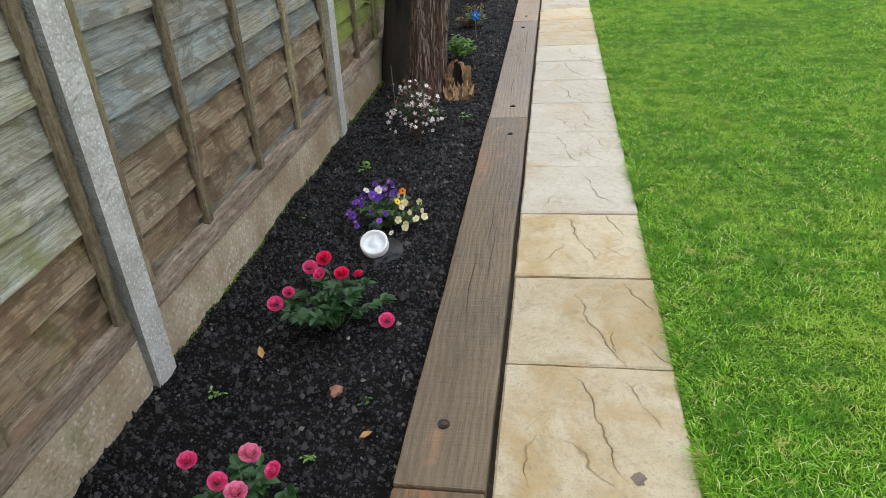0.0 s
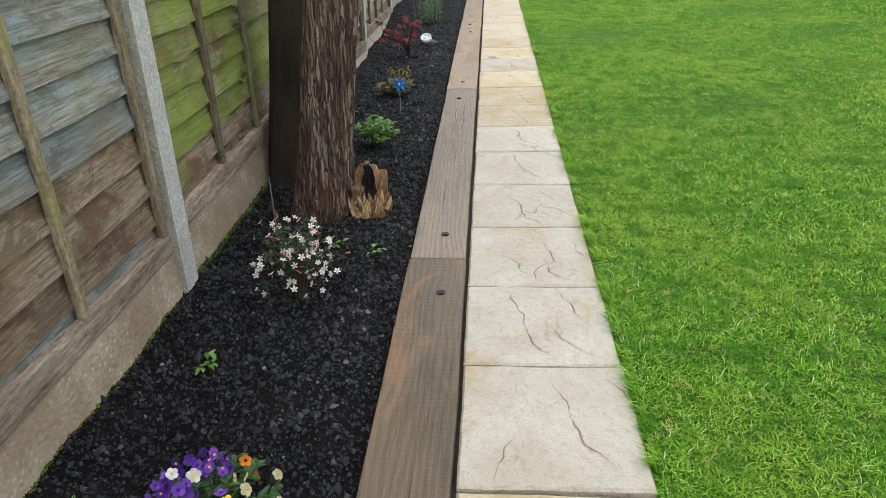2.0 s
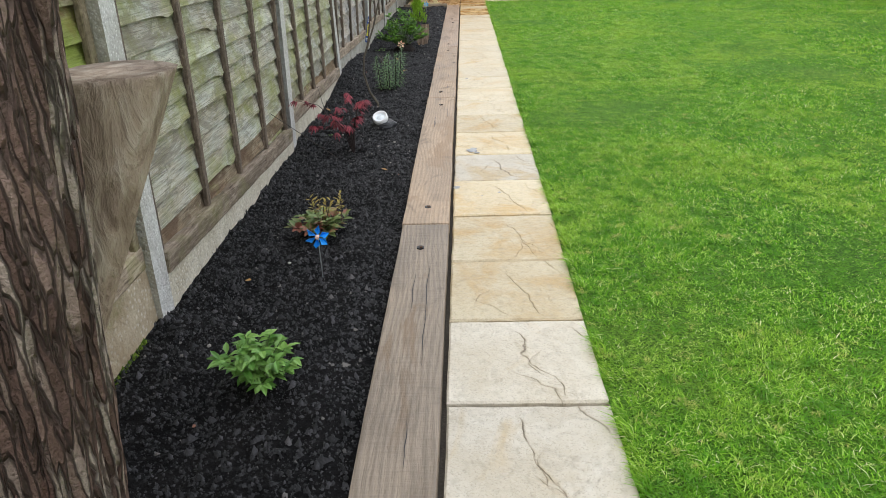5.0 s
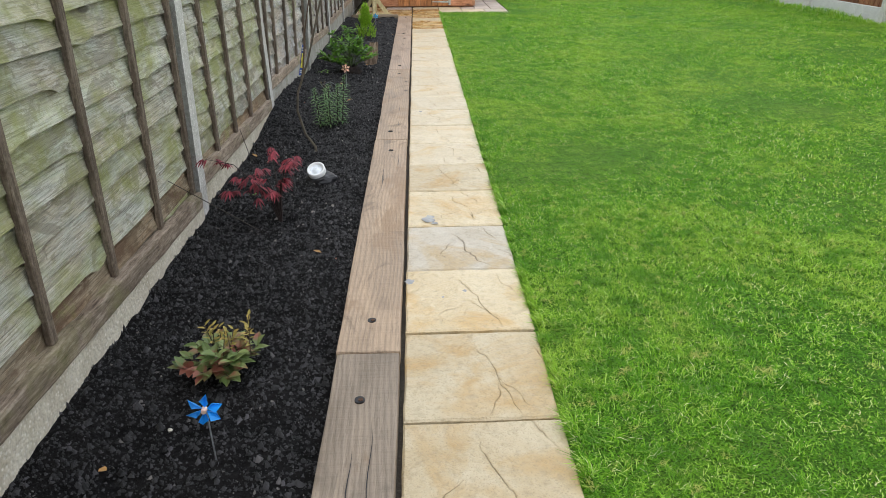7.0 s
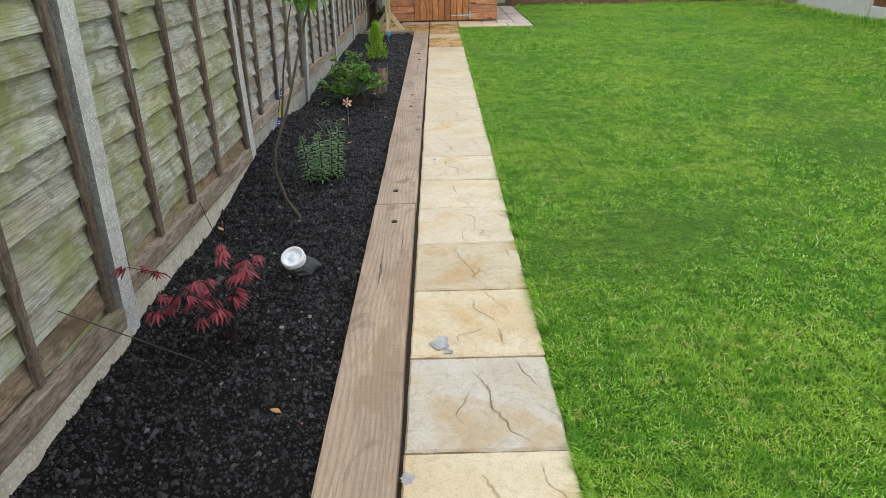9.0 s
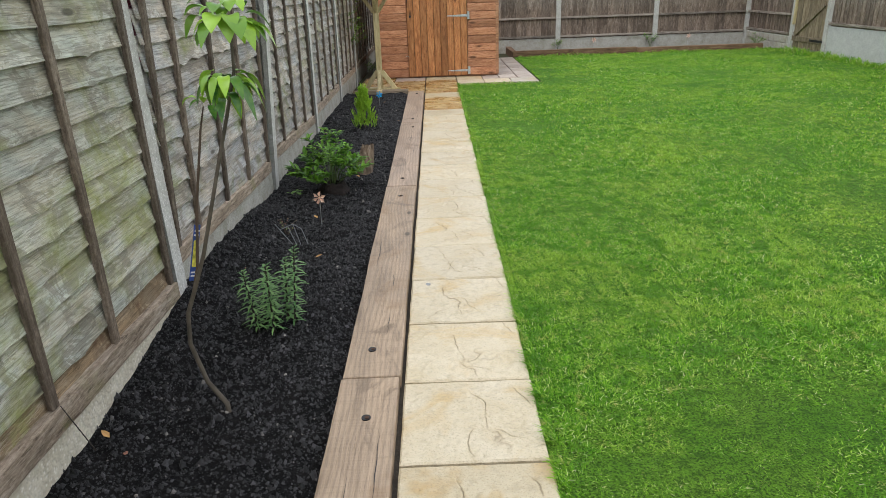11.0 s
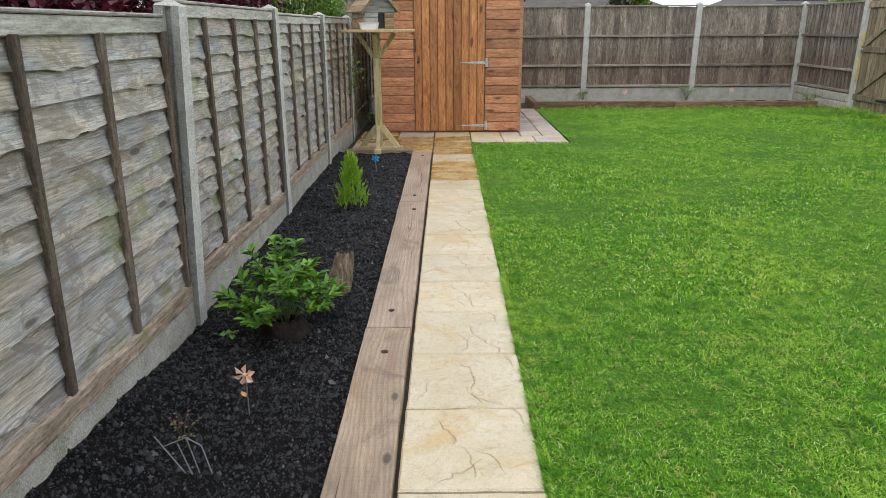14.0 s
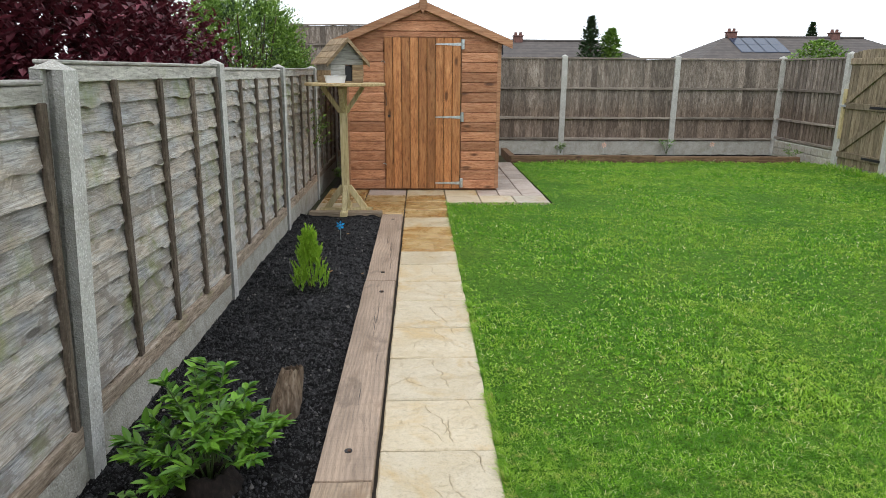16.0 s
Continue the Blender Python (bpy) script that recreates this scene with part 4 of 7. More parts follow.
for s in (-1, 1):
    part("corner_trim", box_bm(s * HW - 0.022, s * HW + 0.022, -0.024, 0.02, 0.03, WALL_TOP - 0.03, 0.003), SHED_TRIM, shed)
    V, F = [], []
    nrow = 15
    for r in range(nrow):
        za, zb = 0.035 + r * pz, 0.035 + (r + 1) * pz
        xo = s * HW
        o = s * 0.016
        k = len(V)
        V += [(xo + o, 0.03, za), (xo + o, 2.38, za), (xo + o, 2.38, zb - 0.014), (xo + o, 0.03, zb - 0.014), (xo + o * 0.4, 0.03, zb), (xo + o * 0.4, 2.38, zb)]
        F += [(k, k + 1, k + 2, k + 3), (k + 3, k + 2, k + 5, k + 4), (k, k + 1, k + 1, k)][:2]
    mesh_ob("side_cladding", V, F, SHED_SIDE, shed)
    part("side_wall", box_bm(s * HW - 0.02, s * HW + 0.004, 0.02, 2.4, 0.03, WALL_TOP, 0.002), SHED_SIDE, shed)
    # roof slope and barge board
    e, ov = HW + 0.135, 0.06
    ze = RID - slope * e
    part("roof_slope", prism_bm([(0, RID + 0.035), (s * e, ze + 0.035), (s * e, ze + 0.012), (0, RID + 0.012)], -ov - 0.012, 2.46), FELT, shed, "black felt roof slope")
    part("barge_board", prism_bm([(0, RID + 0.03), (s * (e + 0.006), ze + 0.03), (s * (e + 0.006), ze - 0.06), (0, RID - 0.06)], -ov - 0.02, -ov + 0.002, 0.002), SHED_TRIM, shed, "orange-brown barge board")
part("back_wall", prism_bm([(-HW, 0.03), (HW, 0.03), (HW, WALL_TOP), (0, RID), (-HW, WALL_TOP)], 2.38, 2.4), SHED_CLAD, shed)
part("finial", prism_bm([(-0.045, RID + 0.03), (0, RID + 0.075), (0.045, RID + 0.03), (0.035, RID - 0.04), (0, RID - 0.11), (-0.035, RID - 0.04)], -0.096, -0.081, 0.002), SHED_TRIM, shed, "pointed timber finial")
part("shed_floor", box_bm(-HW, HW, 0.01, 2.4, 0.012, 0.032, 0), SHED_TRIM, shed)
for q in (-0.7, 0.0, 0.7):
    part("bearer", box_bm(q - 0.03, q + 0.03, 0.03, 2.38, -0.002, 0.013, 0), SLEEPER[0], shed, "dark floor bearer")
for q in (0.0, 0.06):
    part("gutter_bracket", beam_bm((HW + 0.035, -0.05 + q * 0.3, WALL_TOP - 0.06 - q * 2), (HW + 0.035 + 0.05 - q, -0.05, WALL_TOP - 0.02 - q), 0.014, 0.02, 0.002), BLACK_METAL, shed, "black metal bracket under the eave")
door = part("shed_door", box_bm(DX0 + 0.004, DX1 - 0.004, -0.014, -0.001, DZ0 + 0.004, DZ1, 0), SLEEPER[0], shed, "ledged door of vertical orange-brown boards, shut")
nb = 9
wdt = (DX1 - DX0 - 0.012) / nb
for b in range(nb):
    part("door_board", box_bm(DX0 + 0.006 + b * wdt, DX0 + 0.006 + (b + 1) * wdt - 0.005, -0.032, -0.012, DZ0, DZ1, 0.006), SHED_DOOR, door)
for hz in (1.72, 0.89, 0.10):
    V = [(DX1 - 0.005, -0.038, hz + 0.018), (DX1 - 0.005, -0.038, hz - 0.018), (DX1 - 0.30, -0.038, hz - 0.006), (DX1 - 0.315, -0.038, hz), (DX1 - 0.30, -0.038, hz + 0.006)]
    V += [(x, -0.033, zz) for x, _, zz in V]
    F = [(0, 1, 2, 3, 4), (9, 8, 7, 6, 5)] + [(i, 5 + i, 5 + (i + 1) % 5, (i + 1) % 5) for i in range(5)]
    hinge = mesh_ob("strap_hinge", V, F, GALV, door, "galvanised tee hinge")
    part("hinge_plate", box_bm(DX1 - 0.006, DX1 + 0.03, -0.038, -0.018, hz - 0.055, hz + 0.055, 0.002), GALV, hinge)
    V, F = tube([(DX1 + 0.0, -0.04, hz - 0.05), (DX1 + 0.0, -0.04, hz + 0.05)], [0.006, 0.006], 8)
    mesh_ob("hinge_pin", V, F, GALV, hinge)
V, F = tube([(DX0 + 0.055, -0.031, 0.90), (DX0 + 0.055, -0.036, 0.90)], [0.017, 0.017], 14)
mesh_ob("keyhole", V, F, BLACK_METAL, door, "round black lock escutcheon")
part("latch_slot", box_bm(DX0 + 0.014, DX0 + 0.026, -0.037, -0.03, 1.02, 1.18, 0.002), BLACK_METAL, door, "dark latch edge")
for hz in (1.52, 0.33):
    V, F = tube([(DX0 - 0.03, -0.024, hz), (DX0 - 0.005, -0.034, hz + 0.012), (DX0 + 0.015, -0.034, hz - 0.01)], [0.004, 0.004, 0.004], 6)
    mesh_ob("turn_button", V, F, GALV, door, "small galvanised turn catch")

# ---------- close-board fence at the far end and right-hand side ----------


def closeboard(name, p, q, z0, z1, board_mat, rail_mat, label, rails, group, front=-1, cap=True, bw=0.105):
    """A close-board panel from p to q (x, y); its rails towards local -y."""
    L = math.hypot(q[0] - p[0], q[1] - p[1])
    t = thing(name, (p[0], p[1], 0), label, "fence panel", group, math.degrees(math.atan2(q[1] - p[1], q[0] - p[0])))
    n = max(3, round(L / bw))
    w = L / n
    r = random.Random(int(p[0] * 100 + p[1] * 10))
    for i in range(n):
        a = i * w
        zt, tilt = z1 - r.uniform(0, 0.006), r.uniform(-0.002, 0.002)
        V = [(a, 0.0, z0), (a + w * 1.12, -0.009, z0), (a + w * 1.12, -0.021, z0), (a, -0.007, z0)]
        V += [(x + tilt, y, zt) for x, y, _ in V]
        mesh_ob("board", V, [(3, 2, 1, 0), (4, 5, 6, 7), (0, 1, 5, 4), (1, 2, 6, 5), (2, 3, 7, 6), (3, 0, 4, 7)], board_mat, t)
    for zr in rails:
        part("rail", box_bm(0, L, -0.052, -0.02, zr - 0.02, zr + 0.02, 0.003), rail_mat, t)
    if cap:
        part("capping", box_bm(-0.01, L + 0.01, -0.045, 0.012, z1 + 0.002, z1 + 0.028, 0.004), rail_mat, t)
    return t


def plain_post(x, y, z1, label="tapered grey concrete fence post", mt=POST):
    t = thing("concrete_post", (x, y, 0), label, "fence post", "concrete fence posts")
    bm = box_bm(-0.05, 0.05, -0.05, 0.05, -0.15, z1, 0.008, 2)
    part("shaft", bm, mt, t)
    bm = bmesh.new()
    c = [bm.verts.new(p) for p in ((-0.044, -0.044, z1), (0.044, -0.044, z1), (0.044, 0.044, z1), (-0.044, 0.044, z1), (0, 0, z1 + 0.03))]
    for j in range(4):
        bm.faces.new((c[j], c[(j + 1) % 4], c[4]))
    bm.faces.new(c[3::-1])
    part("cap", bm, mt, t)


FY = 22.15
FP = [-0.95, 0.86, 2.83, 4.85, 6.76]
for a, b in zip(FP, FP[1:]):
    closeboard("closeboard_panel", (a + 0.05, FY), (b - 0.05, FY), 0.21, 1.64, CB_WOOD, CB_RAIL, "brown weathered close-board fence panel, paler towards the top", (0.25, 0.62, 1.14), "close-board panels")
    g = thing("gravel_board", (a + 0.05, FY, 0), "grey concrete gravel board with brown stains", "gravel board", "gravel boards under the fence")
    part("concrete", box_bm(0, b - a - 0.1, -0.03, 0.02, -0.15, 0.206, 0.006), GRAVEL_GREY, g)
for x in FP:
    plain_post(x, FY, 1.69)
RX = 6.80
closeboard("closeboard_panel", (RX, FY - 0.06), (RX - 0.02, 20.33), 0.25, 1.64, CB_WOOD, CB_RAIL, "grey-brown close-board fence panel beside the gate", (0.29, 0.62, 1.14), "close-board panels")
g = thing("rockface_gravel_board", (RX, FY - 0.06, 0), "cream rock-faced concrete gravel board beside the gate", "gravel board", "gravel boards under the fence", rz=-90)
part("concrete", box_bm(0, 1.78, -0.04, 0.02, -0.15, -0.02, 0.004), STONE_FACE, g)
for row in range(2):
    xx = 0.0
    while xx < 1.75:
        w = rng.uniform(0.14, 0.26)
        part("stone", box_bm(xx + 0.004, min(1.778, xx + w) - 0.004, -0.052 + rng.uniform(0, 0.01), 0.015, -0.01 + row * 0.125, 0.11 + row * 0.125, 0.016, 2), STONE_FACE, g)
        xx += w
for y, z1 in ((20.27, 1.72), (19.15, 1.72), (17.1, 1.80)):
    plain_post(RX, y, z1)
# ledged and braced gate, seen from its braced side
gate = thing("garden_gate", (RX - 0.01, 20.2, 0), "weathered ledged and braced timber gate, shut, with black hinges", "gate", rz=-90)
n = 10
for i in range(n):
    zt = 1.72 + 0.05 * math.sin(math.pi * (i + 0.5) / n)
    part("board", box_bm(0.02 + i * 0.097, 0.02 + (i + 1) * 0.097 - 0.006, -0.02, 0.0, 0.06, zt, 0.003), GATE_WOOD, gate)
for zr in (0.22, 0.95, 1.6):
    ledge = part("ledge", box_bm(0.01, 1.0, -0.045, -0.02, zr - 0.045, zr + 0.045, 0.004), GATE_WOOD, gate)
    if zr != 1.6:
        part("hinge", box_bm(0.62, 1.03, -0.052, -0.045, zr - 0.018, zr + 0.018, 0.002), BLACK_METAL, ledge, "black metal strap hinge")
for za in (0.28, 1.01):
    part("brace", beam_bm((0.06, -0.033, za), (0.93, -0.033, za + 0.55), 0.024, 0.085), GATE_WOOD, gate)
part("slam_post", box_bm(-0.04, 0.012, -0.05, 0.03, 0.45, 1.2, 0.004), NEW_PINE, gate, "pale timber packing piece on the latch side")
part("gate_latch", box_bm(-0.05, 0.07, -0.062, -0.046, 0.93, 0.965, 0.003), GALV, gate, "galvanised latch")
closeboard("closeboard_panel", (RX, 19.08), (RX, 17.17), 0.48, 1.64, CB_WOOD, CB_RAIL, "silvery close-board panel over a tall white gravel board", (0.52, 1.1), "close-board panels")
g = thing("gravel_board", (RX, 19.1, 0), "tall whitish smooth concrete gravel board", "gravel board", "gravel boards under the fence", rz=-90)
part("concrete", box_bm(0, 1.95, -0.03, 0.02, -0.15, 0.475, 0.006), WHITE_CONC, g)
yy = 17.03
while yy > -2:
    closeboard("stained_panel", (RX, yy), (RX, yy - 1.83), 0.22, 1.75, CB_BROWN, CB_BROWN, "red-brown stained vertical-board fence panel", (), "stained panels", bw=0.12)
    g = thing("gravel_board", (RX, yy, 0), "whitish concrete gravel board under the stained panel", "gravel board", "gravel boards under the fence", rz=-90)
    part("concrete", box_bm(0, 1.83, -0.03, 0.02, -0.15, 0.215, 0.006), WHITE_CONC, g)
    yy -= 1.93
    plain_post(RX, yy + 0.05, 1.8)
# fence that closes the garden behind the start
for a in range(4):
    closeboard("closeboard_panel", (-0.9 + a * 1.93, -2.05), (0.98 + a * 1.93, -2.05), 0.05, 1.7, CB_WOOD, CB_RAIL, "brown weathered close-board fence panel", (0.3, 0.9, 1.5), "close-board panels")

# low raised border along the far fence
for a, b in ((1.74, 4.1), (4.104, 6.5)):
    t = thing("low_sleeper", (a, 20.72, 0), "low reddish-brown sleeper edging the far border", "sleeper", "sleepers edging the far border")
    part("timber", box_bm(0, b - a, 0, 0.1, -0.1, 0.11 if a < 3 else 0.095, 0.007, 2), LOW_SLEEPER, t)
t = thing("low_sleeper", (1.74, 20.825, 0), "low reddish-brown sleeper edging the far border", "sleeper", "sleepers edging the far border")
part("timber", box_bm(0, 0.1, 0, 1.25, -0.1, 0.085, 0.007, 2), LOW_SLEEPER, t)
V, F = sheet(1.80, 6.74, 20.8, 22.13, 0.06, lambda x, y: -0.04 + 0.02 * noise.noise((x * 5, y * 5, 0)))
tagged(mesh_ob("border_soil", V, F, ks.m), "dark soil of the low far border", "soil", kind="structure")

# ---------- plants: kit ----------
LEAF_ROSE = foliage("rose_leaves", (0.012, 0.045, 0.014), (0.05, 0.13, 0.04), 0.4)
LEAF_PANSY = foliage("pansy_leaves", (0.02, 0.06, 0.015), (0.08, 0.17, 0.04), 0.45)
LEAF_JAS = foliage("jasmine_leaves", (0.015, 0.04, 0.015), (0.06, 0.12, 0.04), 0.45)
LEAF_LIGHT = foliage("light_green_leaves", (0.08, 0.22, 0.03), (0.27, 0.46, 0.11), 0.45)
LEAF_HEU = foliage("bronze_green_leaves", (0.09, 0.15, 0.04), (0.27, 0.33, 0.12), 0.45, tip=(0.30, 0.09, 0.07))
LEAF_SPRIG = foliage("young_sprig_leaves", (0.16, 0.20, 0.03), (0.45, 0.33, 0.08), 0.45)
LEAF_ACER = foliage("acer_leaves", (0.09, 0.012, 0.02), (0.42, 0.06, 0.085), 0.5)
LEAF_LILY = foliage("lily_leaves", (0.06, 0.17, 0.045), (0.25, 0.42, 0.15), 0.45)
LEAF_PEAR = foliage("pear_leaves", (0.025, 0.12, 0.022), (0.33, 0.55, 0.05), 0.3)
LEAF_PEONY = foliage("peony_leaves", (0.02, 0.095, 0.010), (0.23, 0.46, 0.045), 0.38)
LEAF_CONIFER = foliage("conifer_fronds", (0.18, 0.36, 0.018), (0.46, 0.70, 0.07), 0.6)
LEAF_RED = foliage("purple_shrub_leaves", (0.045, 0.009, 0.014), (0.23, 0.045, 0.065), 0.45)
LEAF_HEDGE = foliage("hedge_leaves", (0.06, 0.14, 0.015), (0.27, 0.43, 0.07), 0.5)
LEAF_LIME = foliage("lime_leaves", (0.16, 0.27, 0.02), (0.38, 0.5, 0.06), 0.5)
LEAF_FAR = foliage("far_tree_leaves", (0.02, 0.045, 0.015), (0.06, 0.11, 0.035), 0.7)
STEM_GREEN = plain("green_stem", (0.07, 0.11, 0.03), 0.6)
STEM_BROWN = plain("brown_stem", (0.075, 0.05, 0.033), 0.75)
STEM_DARK = plain("dark_stem", (0.03, 0.02, 0.018), 0.7)
STEM_GREY = plain("grey_green_stem", (0.085, 0.07, 0.052), 0.75, vary=0.3)
PETAL_CRIMSON = foliage("crimson_petal", (0.72, 0.01, 0.09), (0.95, 0.05, 0.18), 0.55)
PETAL_PINK = foliage("pink_petal", (0.78, 0.04, 0.22), (0.97, 0.18, 0.42), 0.55)
PETAL_PALE = foliage("pale_pink_petal", (0.75, 0.13, 0.30), (0.95, 0.38, 0.55), 0.55)
PETAL_VIOLET = foliage("violet_petal", (0.03, 0.006, 0.13), (0.1, 0.02, 0.3), 0.55)
PETAL_PURPLE = foliage("purple_petal", (0.1, 0.03, 0.36), (0.26, 0.09, 0.58), 0.55)
PETAL_WHITE = foliage("white_petal", (0.62, 0.6, 0.55), (0.85, 0.83, 0.78), 0.55)
PETAL_CREAM = foliage("cream_petal", (0.7, 0.6, 0.28), (0.85, 0.8, 0.55), 0.55)
PETAL_YELLOW = plain("yellow_petal", (0.75, 0.52, 0.04), 0.6, vary=0.15)
PETAL_ORANGE = plain("orange_petal", (0.78, 0.24, 0.015), 0.6, vary=0.15)
BUD_PINK = plain("pink_bud", (0.45, 0.12, 0.17), 0.6, vary=0.2)
SEPAL_RUST = plain("rusty_bracts", (0.35, 0.14, 0.07), 0.7)


def leaf(V, F, p, d, L, W, up=Vector((0, 0, 1)), droop=0.2, fold=0.18):
    """A pointed, slightly folded and drooping leaf, added to V and F."""
    d = d.normalized()
    side = d.cross(up)
    if side.length < 1e-3:
        side = d.cross(Vector((1, 0, 0)))
    side.normalize()
    nrm = side.cross(d)
    k = len(V)
    for f, w in ((0.0, 0.08), (0.35, 1.0), (0.7, 0.72), (1.0, 0.0)):
        c = p + d * (L * f) - Vector((0, 0, 1)) * (droop * L * f * f)
        if w == 0.0:
            V.append(c)
        else:
            V += [c + side * (W * w / 2) + nrm * (fold * W * w), c, c - side * (W * w / 2) + nrm * (fold * W * w)]
    for r in (0, 3):
        F += [(k + r, k + r + 1, k + r + 4, k + r + 3), (k + r + 1, k + r + 2, k + r + 5, k + r + 4)]
    F += [(k + 6, k + 7, k + 9), (k + 7, k + 8, k + 9)]


def small_leaf(V, F, p, d, L, W):
    """A folded four-sided leaf for dense far shrubs."""
    d = d.normalized()
    side = d.cross(Vector((0.2, 0.1, 1))).normalized()
    nrm = side.cross(d)
    k = len(V)
    V += [p, p + d * (L * 0.5) + side * (W / 2) + nrm * (0.15 * W), p + d * L - Vector((0, 0, 0.15 * L)), p + d * (L * 0.5) - side * (W / 2) + nrm * (0.15 * W)]
    F += [(k, k + 1, k + 2), (k, k + 2, k + 3)]


def big_leaf(V, F, p, d, L, W, droop):
    """A broad oval leaf with a rounded outline, arched along its length and cupped across."""
    d = d.normalized()
    side = d.cross(Vector((0, 0, 1)))
    side = side.normalized() if side.length > 1e-3 else Vector((1, 0, 0))
    nrm = side.cross(d)
    k = len(V)
    prof = (0.06, 0.55, 0.88, 1.0, 0.98, 0.84, 0.5, 0.05)
    for i, w in enumerate(prof):
        f = i / (len(prof) - 1)
        c = p + d * (L * f * (1 - 0.25 * f)) - Vector((0, 0, 1)) * (droop * L * f * f)
        for s_, up_ in ((-0.5, 0.16), (-0.25, 0.05), (0, 0), (0.25, 0.05), (0.5, 0.16)):
            V.append(c + side * (W * w * s_) + nrm * (up_ * W * w))
    for i in range(len(prof) - 1):
        for j in range(4):
            F.append((k + i * 5 + j, k + i * 5 + j + 1, k + (i + 1) * 5 + j + 1, k + (i + 1) * 5 + j))


def rvec(r, up=0.3):
    a = r.uniform(0, 6.283)
    return Vector((math.cos(a), math.sin(a), r.uniform(-0.2, 1.0) * up + up * 0.3))


def bush(name, at, radius, height, nstem, nleaf, L, W, leaf_mat, stem_mat, label, category, seed, shape=0.6, stem_r=0.0025, droop=0.25, group="", low=0.25, least=0.75):
    """A low plant: stems that fan out from the base, leaves set along them. Returns the thing and the stem tips."""
    r = random.Random(seed)
    t = thing(name, at, label, category, group)
    V, F, tips = [], [], []
    for s in range(nstem):
        a = 6.283 * (s + r.random() * 0.8) / nstem
        rad = radius * math.sqrt(r.uniform(0.03, 1.0)) * 0.92
        hh = height * (1 - shape * (rad / radius) ** 2) * r.uniform(least, 1.0)
        tip = Vector((math.cos(a) * rad, math.sin(a) * rad, hh))
        mid = Vector((tip.x * 0.35, tip.y * 0.35, hh * 0.55))
        pts = [Vector((tip.x * 0.06, tip.y * 0.06, -0.015)), mid, tip]
        v, f = tube(pts, [stem_r, stem_r * 0.8, stem_r * 0.5], 5)
        mesh_ob("stem", v, f, stem_mat, t)
        tips.append(tip)
        per = max(1, nleaf // nstem)
        for q in range(per):
            u = r.uniform(low, 1.0) ** 0.7
            p = pts[0].lerp(mid, u * 2) if u < 0.5 else mid.lerp(tip, u * 2 - 1)
            d = rvec(r, 0.5) + Vector((p.x, p.y, 0)) * (1.5 / max(radius, 0.05))
            leaf(V, F, p, d, L * r.uniform(0.6, 1.15), W * r.uniform(0.7, 1.15), droop=droop)
    mesh_ob("foliage", V, F, leaf_mat, t, smooth=False)
    return t, tips


def petal_ring(V, F, c, n, r_in, L, W, lift, d, rr, cup=0.3):
    """Rounded petals set in a ring round the direction d."""
    q = d.to_track_quat("Z", "Y")
    for i in range(n):
        a = 6.283 * i / n + rr
        out, sd = Vector((math.cos(a), math.sin(a), 0)), Vector((-math.sin(a), math.cos(a), 0))
        k = len(V)
        for f, w in ((0, 0.35), (0.5, 1.0), (0.85, 0.85), (1.0, 0.4)):
            z = lift * f + cup * L * f * f
            m = out * (r_in + L * f) + Vector((0, 0, z))
            for s in (-0.5, 0, 0.5):
                V.append(c + q @ (m + sd * (s * W * w) - Vector((0, 0, abs(s) * 0.12 * W))))
        for rw in range(3):
            b = k + rw * 3
            F += [(b, b + 1, b + 4, b + 3), (b + 1, b + 2, b + 5, b + 4)]


def rose_flower(parent, c, size, mat_, r):
    V, F = [], []
    size *= 0.86
    d = Vector((r.uniform(-0.5, 0.5), r.uniform(-0.8, 0.1), 1)).normalized()
    for ring, (n, ri, L, lift, wd) in enumerate(((3, 0.02, 0.10, 0.44, 0.22), (5, 0.06, 0.12, 0.42, 0.28), (6, 0.13, 0.15, 0.38, 0.32), (7, 0.20, 0.18, 0.31, 0.36), (8, 0.25, 0.22, 0.22, 0.38), (9, 0.26, 0.26, 0.10, 0.4), (9, 0.22, 0.27, -0.02, 0.4))):
        petal_ring(V, F, Vector(c), n, ri * size, L * size, wd * size, lift * size, d, ring * 0.5, 0.1)
    mesh_ob("rose_bloom", V, F, mat_, parent, "full many-petalled pink rose bloom", smooth=True)


def viola_flower(parent, c, size, mat_, eye_mat, r, label):
    V, F = [], []
    d = Vector((r.uniform(-1, 1), r.uniform(-1.4, 0.2), r.uniform(0.1, 0.9))).normalized()
    petal_ring(V, F, Vector(c), 5, 0.05 * size, 0.5 * size, 0.52 * size, 0.06 * size, d, r.random(), 0.1)
    fl = mesh_ob("pansy_bloom", V, F, mat_, parent, label, smooth=True)
    v, f = tube([Vector(c) + d * 0.001, Vector(c) + d * 0.003], [size * 0.15, size * 0.1], 7)
    mesh_ob("bloom_eye", v, f, eye_mat, fl, "yellow eye of the bloom")


def star_flower(parent, c, size, mat_, r):
    V, F = [], []
    d = Vector((r.uniform(-0.8, 0.8), r.uniform(-1.0, 0.2), r.uniform(0.3, 1))).normalized()
    petal_ring(V, F, Vector(c), 5, 0.06 * size, 0.5 * size, 0.3 * size, 0.06 * size, d, r.random(), 0.05)
    fl = mesh_ob("star_bloom", V, F, mat_, parent, "white five-petalled star bloom")
    v, f = tube([Vector(c) - d * size * 0.8, Vector(c)], [0.0012, 0.0016], 5)
    mesh_ob("bloom_tube", v, f, BUD_PINK, fl, "pink flower tube")


